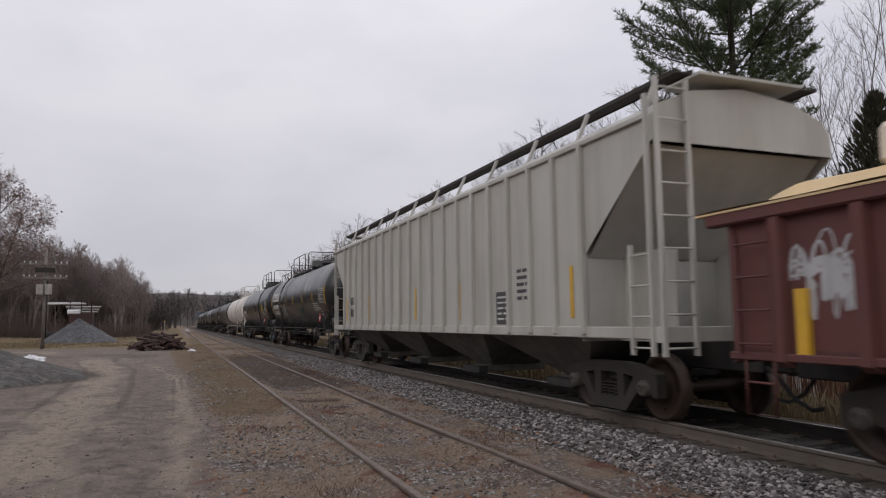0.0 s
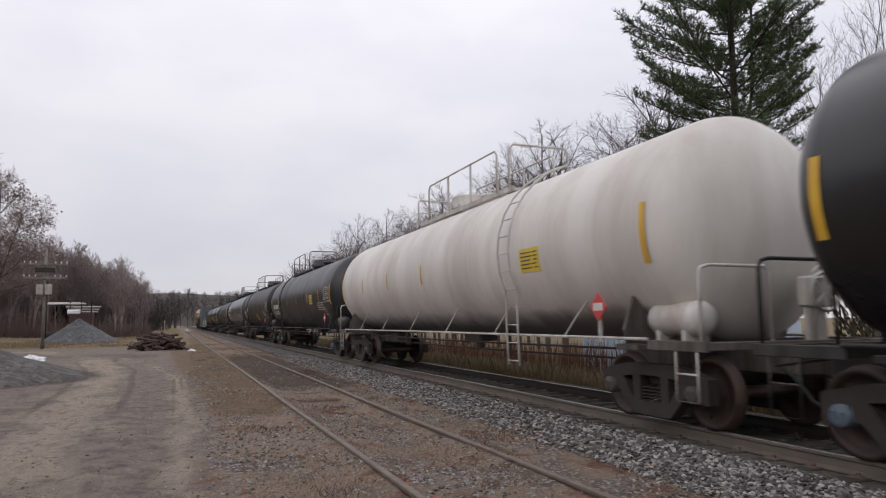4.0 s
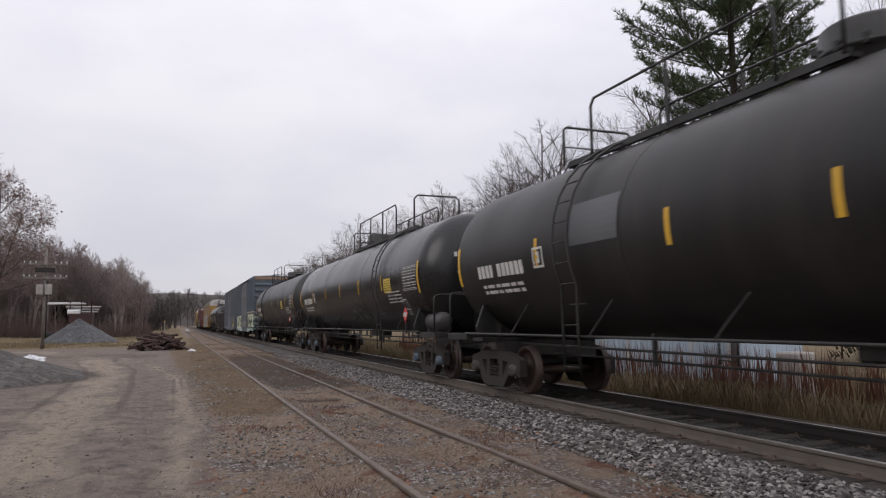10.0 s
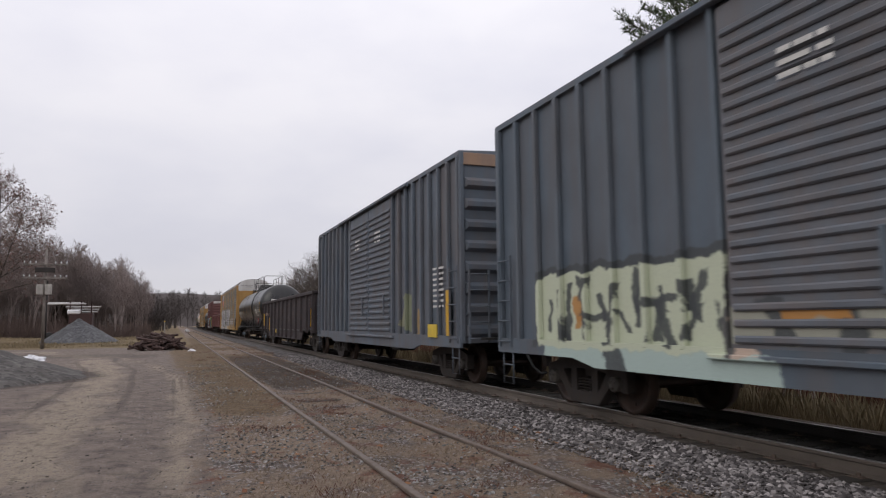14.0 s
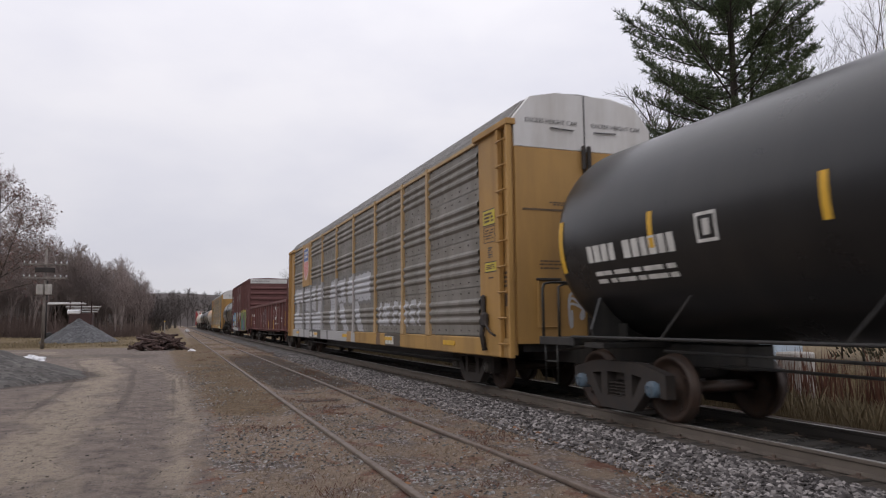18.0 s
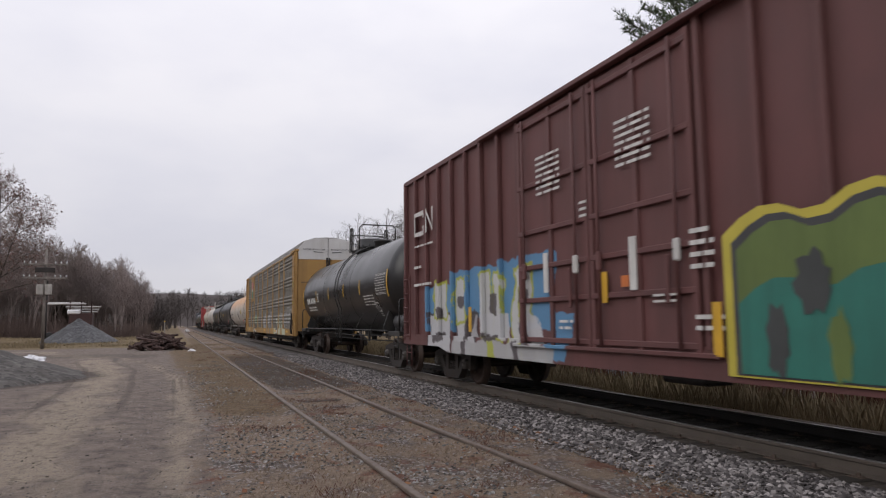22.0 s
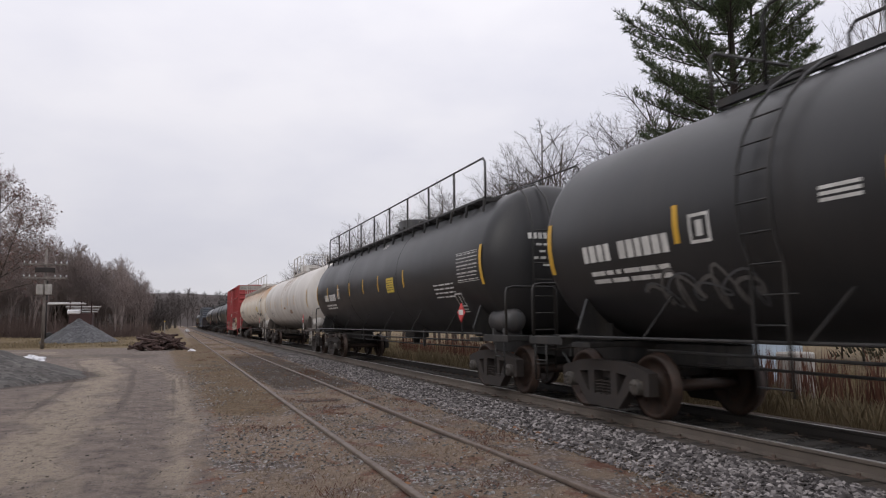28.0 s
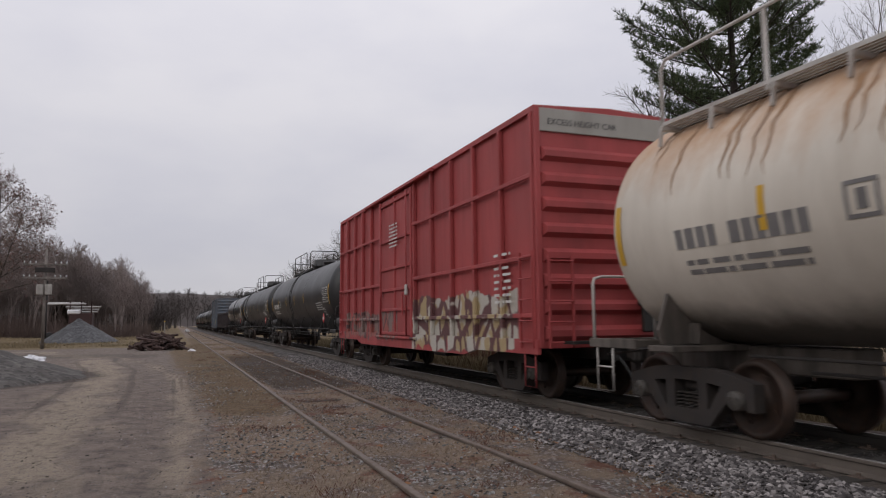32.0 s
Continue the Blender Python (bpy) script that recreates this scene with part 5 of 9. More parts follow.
    part("hand_brake", b_handbrake, M_FRAME, car, "", (0.6, -h - 0.14, 0), "brake")
    ends(car, h + 0.35)
    trucks(car, h - 2.05, mid)
    for y in (-h + strip[0], h - strip[0]):
        part("reflector_strip", Build().box(-w + 0.02, -w + 0.084, y - 0.07, y + 0.07, strip[1], strip[2]), M_YELLOW, car, "tall yellow reflective strip")
    return car, h, w


def flat_bars(car, name, x, y0, y1, z0, z1, rows, mat, seed, fill=0.5, label=""):
    t = Build()
    bars(t, 0, 0, y0, y1, z0, z1, rows, seed, flat=x, fill=fill)
    return part(name, t, mat, car, label)


RACK_POSTS = (8.95, 7.0, 4.35, 1.6, -1.12, -3.9, -6.65, -8.65)


def rack_notices(panel, car, h, w, seed):
    """Notices, stencils, the lever and the door's pressed panel at the end that comes first."""
    x = -w - 0.024
    for z0, z1, y0, y1 in ((3.27, 3.56, -h + 0.69, -h + 1.22), (2.36, 2.54, -h + 0.66, -h + 1.16)):
        nt = part("notice", Build().box(x - 0.002, x + 0.004, y0, y1, z0, z1), M_NOTICE, panel, "yellow notice with dark edges")
        rim = Build().box(x - 0.005, x - 0.002, y0 - 0.01, y1 + 0.01, z0 - 0.012, z0 + 0.006).box(x - 0.005, x - 0.002, y0 - 0.01, y1 + 0.01, z1 - 0.006, z1 + 0.012)
        part("notice_edge", rim, M_STENCILDARK, nt)
        flat_bars(nt, "notice_print", x - 0.005, y0 + 0.06, y1 - 0.06, z0 + 0.04, z1 - 0.04, 3, M_RUSTPRINT, seed + 3, 0.6)
    box = Build()
    for z in (2.93, 3.23):
        box.box(x - 0.001, x + 0.003, -h + 0.70, -h + 1.20, z - 0.007, z + 0.007)
    for y in (-h + 0.70, -h + 1.20):
        box.box(x - 0.001, x + 0.003, y - 0.006, y + 0.006, 2.93, 3.23)
    part("stencil_box", box, M_STENCILDARK, panel, "dark painted outline")
    flat_bars(panel, "stencil_print", x, -h + 0.76, -h + 1.14, 2.98, 3.19, 4, M_RUSTPRINT, seed + 5, 0.5)
    flat_bars(panel, "stencil_print", x, -h + 0.82, -h + 1.02, 2.62, 2.84, 5, M_STENCILDARK, seed + 6, 0.6)
    flat_bars(panel, "stencil_print", x, -h + 0.78, -h + 1.0, 2.21, 2.27, 1, M_RUSTPRINT, seed + 7, 0.5)
    flat_bars(panel, "stencil_print", -w + 0.036, -h + 0.10, -h + 0.46, 2.02, 2.34, 4, M_RUSTPRINT, seed + 8, 0.6)
    part("placard", Build().box(-w + 0.032, -w + 0.038, -h + 0.14, -h + 0.42, 1.68, 1.92), M_RUSTPRINT, panel, "worn dark square placard")
    lev = Build().box(-w - 0.10, -w - 0.03, -h + 1.12, -h + 1.26, 1.45, 1.92, 0.03).box(-w - 0.14, -w - 0.02, -h + 1.0, -h + 1.22, 1.30, 1.58, 0.04)
    lev.tube([(-w - 0.08, -h + 1.18, 1.4), (-w - 0.10, -h + 1.20, 1.15), (-w - 0.06, -h + 1.16, 0.85)], 0.05, 7).tube([(-w - 0.12, -h + 1.05, 1.42), (-w - 0.09, -h + 0.85, 1.2), (-w - 0.09, -h + 0.62, 1.14)], 0.022, 6)
    part("tie_down_lever", lev, M_TRUCK, car, "black greasy lever gear")
    door = Build()
    for a, b in ((-1.36, -0.4), (-0.4, 0.04)):
        door.box(a, b, -h - 0.008, -h + 0.0, 3.44, 3.475)
    part("door_seam", door, M_RUSTPRINT, car, "dark horizontal seam")
    press = Build()
    for x0, x1, z0, z1 in ((-1.10, -1.06, 1.30, 2.14), (-0.66, -0.62, 1.30, 2.14), (-1.10, -0.62, 1.28, 1.31)):
        press.box(x0, x1, -h - 0.025, -h + 0.0, z0, z1, 0.008)
    part("door_pressing", press, M_RACKYEL, car)
    pr = Build()
    r = random.Random(seed)
    for k, (z, a, b) in enumerate(((3.60, -0.80, -0.10), (3.56, -0.72, -0.02), (2.50, -1.02, -0.60), (2.44, -1.04, -0.58), (2.37, -1.02, -0.62))):
        q = a
        while q < b:
            q2 = min(b, q + r.uniform(0.04, 0.12))
            pr.box(q, q2, -h - 0.006, -h + 0.0, z - 0.014, z + 0.014)
            q = q2 + 0.02
    part("door_stencil", pr, M_RUSTPRINT, car, "faded dark stencil lines")
    g = Build()
    for k in range(3):
        stroke(g, loop_path(seed * 7 + k, -0.48, 0.02, 1.25, 1.94, 2), 0.045, lambda a, z: (a, -h - 0.012, z))
    part("graffiti", g, M_GRAFFITI, car, "grey-white sprayed loops")


M_NOTICE = surface("notice_yellow", (0.50, 0.40, 0.04), 0.5, 0, 0.15, 4.0, (0.25, 0.17, 0.06), 0.3)
M_RUSTPRINT = surface("print_faded_brown", (0.10, 0.065, 0.04), 0.7, 0, 0.2, 5.0)


def auto_rack(name, label, near, far, panel, shield_top, seed=1, sill=None, post_mat=None):
    """Enclosed two-deck car carrier: posts, stacked corrugated panels, roof, end doors."""
    car, mid, h = rail_car(name, label, "autorack", near, far)
    w, z0, z1 = 1.58, 1.12, 5.10
    core = Build().box(-w + 0.14, w - 0.14, -h + 0.5, h - 0.5, 1.0, 5.15)
    part("inner_shell", core, M_RACKROOF, car)
    # sill
    for s in (-1, 1):
        sl = Build()
        sl.box(s * (w - 0.12), s * (w + 0.02), -h + 0.25, h - 0.25, 0.74, 1.10, 0.02)
        part("side_sill", sl, sill or M_RACKYEL, car)
    for y in RACK_POSTS:
        part("side_post", lambda: Build().prism([(-0.07, z1), (-0.07, 1.9), (-0.14, 1.1), (0.14, 1.1), (0.07, 1.9), (0.07, z1)], -0.10, 0.05), M_RACKTAN, car, "tan painted post", (w, y, 0), "rpost")
        part("side_post", Build().prism([(y + 0.07, z1), (y + 0.07, 1.9), (y + 0.14, 1.1), (y - 0.14, 1.1), (y - 0.07, 1.9), (y - 0.07, z1)], -w - 0.05, -w + 0.10), post_mat or M_RACKTAN, car, "tan painted post")
    # stacked panels, four to a bay
    ph = (z1 - z0) / 4
    def b_panel(ln):
        b = Build()
        prof = []
        for k in range(5):
            za = 0.03 + k * (ph - 0.06) / 5
            if k in (0, 4):
                prof += [(0.0, za), (0.0, za + (ph - 0.06) / 5)]
            else:
                q = (ph - 0.06) / 5
                prof += [(0.0, za), (0.045, za + q * 0.3), (0.045, za + q * 0.55), (0.0, za + q * 0.85)]
        prof = [(0.0, 0.0)] + prof + [(0.0, ph - 0.012)]
        n = len(prof)
        vs = [(x, -ln / 2, z) for x, z in prof] + [(x, ln / 2, z) for x, z in prof]
        b.put(vs, [(i, n + i, n + i + 1, i + 1) for i in range(n - 1)], False)
        return b
    edges = (h - 1.42,) + RACK_POSTS + (-h + 1.42,)
    for y1, y0 in zip(edges, edges[1:]):
        if y1 - y0 < 0.3:
            continue
        for k in range(4):
            z = z0 + k * ph
            part("side_panel", shifted(b_panel(y1 - y0 - 0.16), -w + 0.02, (y0 + y1) / 2, z), panel, car)
    bolts = Build()
    for y1, y0 in zip(edges, edges[1:]):
        n = max(2, int((y1 - y0) / 0.42))
        for i in range(n):
            y = y0 + (y1 - y0) * (i + 0.5) / n
            for k in range(4):
                for z in (z0 + k * ph + 0.10, z0 + k * ph + ph - 0.12):
                    bolts.box(-w + 0.008, -w + 0.016, y - 0.02, y + 0.02, z - 0.014, z + 0.014)
    tagged(part("bolt_head", bolts, M_TRUCK, car), kind="stuff")
    fb = Build()
    fb.box(w - 0.05, w - 0.02, -h + 1.5, h - 1.5, z0, z1)
    part("far_side", fb, panel, car)
    # roof
    roof = Build()
    prof = [(-w, 5.02), (-w, 5.14), (-1.22, 5.56), (-0.6, 5.76), (0, 5.80), (0.6, 5.76), (1.22, 5.56), (w, 5.14), (w, 5.02)]
    roof.prism_y(prof, -h + 0.15, h - 0.15)
    part("roof", roof, M_RACKROOF, car, "corrugated galvanised roof")
    rr = Build()
    for i in range(int(2 * h / 0.16)):
        y = -h + 0.3 + i * 0.16
        for a, c in (((-w, 5.15), (-1.22, 5.57)), ((-1.22, 5.57), (-0.6, 5.77))):
            rr.bar((a[0], y, a[1]), (c[0], y, c[1]), 0.06, 0.02)
    part("roof_ribs", rr, M_RACKROOF, car)
    tr = Build().box(-w - 0.03, -w + 0.06, -h + 0.3, h - 0.3, 5.0, 5.08, 0.01)
    part("top_rail", tr, M_RACKTAN, car)
    # end frames, ladders and doors
    for s in (-1, 1):
        ef = Build()
        ef.box(-w - 0.02, -w + 0.10, s * (h - 1.42), s * (h - 0.55), 0.8, 5.05, 0.01)
        ef.box(-w - 0.10, -w + 0.10, s * (h - 1.55), s * (h + 0.02), 5.02, 5.14, 0.01)
        ef.box(-w + 0.04, -w + 0.10, s * (h - 0.56), s * (h - 0.06), 0.8, 5.02)
        ep = part("end_panel", ef, M_RACKYEL, car, "yellow painted end panel")
        if s < 0:
            rack_notices(ep, car, h, w, seed)
        lf = Build()
        for dy in (0.05, 0.45):
            lf.box(-w - 0.08, -w + 0.02, s * (h - dy) - 0.045, s * (h - dy) + 0.045, 0.75, 5.05, 0.01)
        for k in range(9):
            z = 1.0 + 0.47 * k
            lf.tube([(-w - 0.10, s * (h - 0.05), z), (-w - 0.10, s * (h - 0.45), z)], 0.018, 5)
        part("end_ladder", lf, M_RACKYEL, car, "yellow ladder")
        low = Build().put([(-w + 0.08, s * h, 1.0), (w - 0.08, s * h, 1.0), (w - 0.08, s * h, 4.62), (-w + 0.08, s * h, 4.62), (-w + 0.08, s * (h - 0.3), 1.0), (w - 0.08, s * (h - 0.3), 1.0), (w - 0.08, s * (h - 0.3), 4.62), (-w + 0.08, s * (h - 0.3), 4.62)],
                          [(0, 1, 2, 3), (7, 6, 5, 4), (0, 4, 5, 1), (2, 6, 7, 3), (1, 5, 6, 2), (0, 3, 7, 4)])
        part("end_door", low, M_RACKYEL, car, "yellow end door")
        up = Build().prism_y([(-w + 0.08, 4.63), (w - 0.08, 4.63), (w - 0.06, 5.16), (1.16, 5.60), (0.6, 5.72), (-0.6, 5.72), (-1.16, 5.60), (-w + 0.06, 5.16)], s * (h - 0.3), s * (h + 0.0))
        upp = part("end_door_top", up, M_WHITECAP, car, "white upper end door")
        dt = Build()
        dt.box(-0.06, 0.06, s * (h + 0.0), s * (h + 0.05), 1.05, 4.25, 0.01)
        dt.box(-0.10, -0.02, s * (h + 0.02), s * (h + 0.09), 4.25, 4.72, 0.02)
        dt.box(0.02, 0.10, s * (h + 0.02), s * (h + 0.09), 4.25, 4.72, 0.02)
        dt.box(-1.12, -0.60, s * (h + 0.0), s * (h + 0.03), 2.14, 2.19, 0.01)
        part("door_latch", dt, M_TRUCK, car)
        dl = Build()
        dl.box(-0.012, 0.012, s * (h + 0.0), s * (h + 0.012), 4.7, 5.72)
        dl.tube([(-0.75, s * (h + 0.03), 5.02), (-0.25, s * (h + 0.03), 5.0)], 0.014, 5)
        dl.tube([(0.2, s * (h + 0.03), 5.0), (0.7, s * (h + 0.03), 5.02)], 0.014, 5)
        part("door_edge", dl, M_STENCILDARK, car)
        if s < 0:
            for x in (-0.72, 0.72):
                words_on(upp, "EXCESS HEIGHT CAR", 0.12, Matrix.Translation((x, -h - 0.012, 5.14)) @ NEAR_END, M_STENCILDARK)
        rl = Build()
        rl.tube([(-0.95, s * (h + 0.5), 0.95), (-0.95, s * (h + 0.5), 2.0), (-0.85, s * (h + 0.5), 2.05), (-0.45, s * (h + 0.5), 2.05)], 0.025, 6)
        part("end_handrail", rl, M_FRAME, car)
    uf = Build()
    uf.box(-1.35, 1.35, -h + 0.1, h - 0.1, 0.85, 1.05)
    uf.box(-0.35, 0.35, -h - 0.6, h + 0.6, 0.62, 0.95, 0.02)
    uf.box(-0.5, 0.5, -h + 4.4, h - 4.4, 0.34, 0.9, 0.03)
    part("underframe", uf, M_FRAME, car)
    part("brake_pipe", Build().tube([(-1.2, -h + 3.5, 0.55), (-1.2, 0, 0.5), (-1.2, h - 3.5, 0.55)], 0.03, 6), M_FRAME, car)
    for y in (10.4, 5.7, 0.2, -5.3, -10.0):
        part("reflector_strip", lambda: Build().box(-w - 0.03, -w - 0.022, -0.35, 0.35, 0.90, 1.0), M_YELLOW, car, "yellow reflective strip", (0, y, 0), "rackref")
    ends(car, h + 0.65)
    trucks(car, h - 3.1, mid)
    # emblem panel by the far end
    yb = 7.98
    em = part("emblem_panel", Build().box(-w - 0.06, -w - 0.045, yb - 0.86, yb + 0.86, 3.1, 5.0), M_RACKYEL, car, "yellow emblem panel")
    if shield_top:
        tip = [(0.0, 3.36), (0.30, 3.44), (0.52, 3.66), (0.60, 3.95), (0.56, 4.30), (0.60, 4.72), (0.46, 4.86), (0.30, 4.80), (0.0, 4.90)]
        ring = [(yb + a, z) for a, z in tip] + [(yb - a, z) for a, z in tip[-2:0:-1]]
        part("emblem_shield", Build().prism(ring, -w - 0.066, -w - 0.060), M_STENCIL, em, "white shield")
        crest = [(yb + 0.55, 4.26), (yb + 0.58, 4.70), (yb + 0.45, 4.82), (yb + 0.30, 4.77), (yb, 4.86), (yb - 0.30, 4.77), (yb - 0.45, 4.82), (yb - 0.58, 4.70), (yb - 0.55, 4.26)]
        part("emblem_top", Build().prism(crest, -w - 0.070, -w - 0.067), M_BLUEPAINT, em, "blue upper field")
        for k in range(6):
            y = yb - 0.45 + k * 0.18
            low = 3.42 + 0.30 * (abs(y - yb) / 0.5) ** 2
            part("emblem_bar", Build().box(-w - 0.070, -w - 0.067, y - 0.045, y + 0.045, low, 4.22), M_PLACARD, em, "red stripe")
        flat_bars(em, "emblem_print", -w - 0.074, yb - 0.40, yb + 0.40, 4.36, 4.72, 2, M_STENCIL, seed, 0.62)
    else:
        part("emblem_top", Build().put([(-w - 0.066, yb - 0.45, 3.95), (-w - 0.066, yb + 0.45, 3.75), (-w - 0.066, yb + 0.45, 4.55), (-w - 0.066, yb - 0.45, 4.7)], [(0, 1, 2, 3)]), M_PINKSIGN, em)
        part("emblem_bars", Build().put([(-w - 0.068, yb - 0.45, 3.25), (-w - 0.068, yb + 0.45, 3.4), (-w - 0.068, yb + 0.45, 4.2), (-w - 0.068, yb - 0.45, 3.75)], [(0, 1, 2, 3)]), M_GREENSIGN, em)
        flat_bars(em, "emblem_print", -w - 0.072, yb - 0.35, yb + 0.35, 3.8, 4.15, 1, M_STENCIL, seed)
    t = Build()
    marks(t, 0, 0, 7.15, 0.80, 0.22, 10, flat=-w - 0.024)
    marks(t, 0, 0, -5.0 if shield_top else -5.45, 0.80, 0.22, 3, flat=-w - 0.024, wide=1.2)
    part("number_stencil", t, M_STENCIL, car)
    return car


def shifted(b, x, y, z):
    b.v = [(x - p[0], y + p[1], z + p[2]) for p in b.v]
    return b


M_BLUEPAINT = surface("emblem_blue", (0.05, 0.10, 0.30), 0.5, 0, 0.1, 3.0)
M_PINKSIGN = surface("emblem_red", (0.40, 0.10, 0.10), 0.5, 0, 0.1, 3.0)
M_GREENSIGN = surface("emblem_green", (0.03, 0.16, 0.09), 0.5, 0, 0.1, 3.0)


def covered_hopper(name, label, near, far):
    car, mid, h = rail_car(name, label, "hopper car", near, far)
    w = 1.58
    b = Build()
    # shell: rounded shoulders, straight sides, cut-back ends below
    prof = [(-w, 1.2), (-w, 4.05), (-1.45, 4.22), (-0.9, 4.45), (0, 4.56), (0.9, 4.45), (1.45, 4.22), (w, 4.05), (w, 1.2)]
    b.prism_y(prof, -h + 1.66, h - 1.66)
    for s in (-1, 1):
        n = len(prof)
        top = [(p[0], s * (h - 0.03), max(p[1], 3.72)) for p in prof]
        inn = [(p[0], s * (h - 1.66), max(p[1], 2.38)) for p in prof]
        b.put(top + inn, [(i, i + 1, n + i + 1, n + i) for i in range(n - 1)] + [tuple(range(n))])
    part("body", b, M_HOPPER, car)
    for s in (-1, 1):
        slope = Build().put([(-w + 0.05, s * (h - 0.2), 3.72), (w - 0.05, s * (h - 0.2), 3.72), (w - 0.05, s * (h - 1.64), 2.33), (-w + 0.05, s * (h - 1.64), 2.33)], [(0, 1, 2, 3)])
        part("slope_sheet", slope, M_HOPPER, car)
        web = Build()
        web.box(-w, -w + 0.05, s * (h - 1.9), s * h, 1.15, 1.3)
        web.box(w - 0.05, w, s * (h - 1.9), s * h, 1.15, 1.3)
        web.box(-0.9, -0.85, s * (h - 1.8), s * (h - 0.5), 1.1, 2.4)
        web.box(0.85, 0.9, s * (h - 1.8), s * (h - 0.5), 1.1, 2.4)
        web.box(-w + 0.05, w - 0.05, s * (h - 1.88), s * (h - 1.85), 1.1, 2.42)
        part("end_frame", web, M_HOPPER, car)
        sl = Build()
        sl.box(-w - 0.02, w + 0.02, s * (h - 0.08), s * (h + 0.02), 1.12, 1.32, 0.01)
        part("end_sill", sl, M_HOPPER, car)
        lad = Build()
        for y in (h - 0.10, h - 0.52):
            lad.box(-w - 0.06, -w + 0.0, s * y - 0.025, s * y + 0.025, 0.95, 4.35 if y > h - 0.3 else 2.4)
        for k in range(9):
            lad.tube([(-w - 0.04, s * (h - 0.10), 1.05 + 0.40 * k), (-w - 0.04, s * (h - 0.52), 1.05 + 0.40 * k)], 0.014, 5) if k < 4 else None
        for x in (-w + 0.03, -w + 0.52):
            lad.box(x - 0.03, x + 0.03, s * (h + 0.02), s * (h + 0.07), 0.95, 4.55)
        for k in range(9):
            lad.tube([(-w + 0.03, s * (h + 0.06), 1.05 + 0.42 * k), (-w + 0.52, s * (h + 0.06), 1.05 + 0.42 * k)], 0.015, 5)
        part("end_ladder", lad, M_HOPPER, car)
    for i in range(20):
        y = -h + 1.68 + i * (2 * h - 3.36) / 19
        for s in (-1, 1):
            part("side_post", lambda: Build().box(-0.02, 0.085, -0.045, 0.045, 1.2, 4.06, 0.015), M_HOPPER, car, "", Matrix.Translation((s * w, y, 0)) @ Matrix.Rotation(0 if s > 0 else math.pi, 4, "Z"), "hpost")
    for s in (-1, 1):
        part("side_sill", Build().box(s * (w - 0.05), s * (w + 0.04), -h + 0.1, h - 0.1, 1.16, 1.32, 0.01), M_HOPPER, car)
        part("shoulder_rail", Build().box(s * (w - 0.03), s * (w + 0.05), -h + 0.1, h - 0.1, 4.02, 4.10, 0.01), M_HOPPER, car)
    # roof walk
    rw = Build()
    for x in (-1.22, -0.98, 0.98, 1.22):
        rw.box(x - 0.012, x + 0.012, -h - 0.1, h + 0.1, 4.62, 4.68)
    for x in (-1.1, 1.1):
        rw.box(x - 0.12, x + 0.12, -h - 0.05, h + 0.05, 4.635, 4.655)
    part("running_board", rw, M_TRUCK, car, "rusty steel grating walkway")
    for i in range(12):
        y = -h + 0.3 + i * (2 * h - 0.6) / 11
        part("walk_bracket", lambda: Build().bar((-1.48, 0, 4.12), (-1.25, 0, 4.64), 0.06, 0.05), M_HOPPER, car, "", (0, y, 0), "wbr")
    for s in (-1, 1):
        part("roof_end_platform", Build().box(-0.9, 0.9, s * (h - 0.6) , s * (h + 0.15), 4.62, 4.66), M_HOPPER, car)
    for i in range(4):
        y = -h + 3.2 + i * (2 * h - 6.4) / 3
        part("hatch", lambda: Build().box(-0.45, 0.45, -0.9, 0.9, 4.5, 4.66, 0.04), M_HOPPER, car, "", (0, y, 0), "hatch")
    # discharge hoppers
    for i in range(4):
        y = -h + 3.6 + i * (2 * h - 7.2) / 3
        def chute():
            b = Build()
            t = [(-1.5, -1.9, 1.2), (1.5, -1.9, 1.2), (1.5, 1.9, 1.2), (-1.5, 1.9, 1.2)]
            q = [(-0.55, -0.35, 0.42), (0.55, -0.35, 0.42), (0.55, 0.35, 0.42), (-0.55, 0.35, 0.42)]
            b.put(t + q, [(0, 1, 5, 4), (1, 2, 6, 5), (2, 3, 7, 6), (3, 0, 4, 7), (4, 5, 6, 7)])
            b.box(-0.75, 0.75, -0.42, 0.42, 0.30, 0.44, 0.02)
            return b
        ch = part("discharge_hopper", chute, M_CHUTE, car, "", (0, y, 0), "chute")
        part("outlet_gate", lambda: Build().box(-0.95, -0.7, -0.45, 0.45, 0.26, 0.42, 0.02), M_FRAME, ch, "", None, "gate")
    uf = Build().box(-0.28, 0.28, -h - 0.3, h + 0.3, 0.72, 1.12, 0.02)
    part("centre_sill", uf, M_FRAME, car)
    ends(car, h + 0.4)
    trucks(car, h - 1.9, mid)
    flat_bars(car, "data_stencil", -w - 0.003, -h + 3.3, -h + 3.9, 1.75, 2.35, 5, M_STENCILDARK, 4)
    pn = part("data_panel", Build().box(-w - 0.008, -w - 0.002, -h + 4.2, -h + 4.75, 1.35, 1.95), M_STENCILDARK, car, "black data panel")
    flat_bars(pn, "panel_print", -w - 0.011, -h + 4.25, -h + 4.7, 1.4, 1.9, 5, M_STENCIL, 6, 0.35)
    t = Build()
    marks(t, 0, 0, h - 2.15, 2.0, 0.26, 4, flat=-w - 0.006)
    marks(t, 0, 0, h - 2.15, 1.6, 0.26, 5, flat=-w - 0.006)
    part("number_stencil", t, M_STENCILDARK, car)
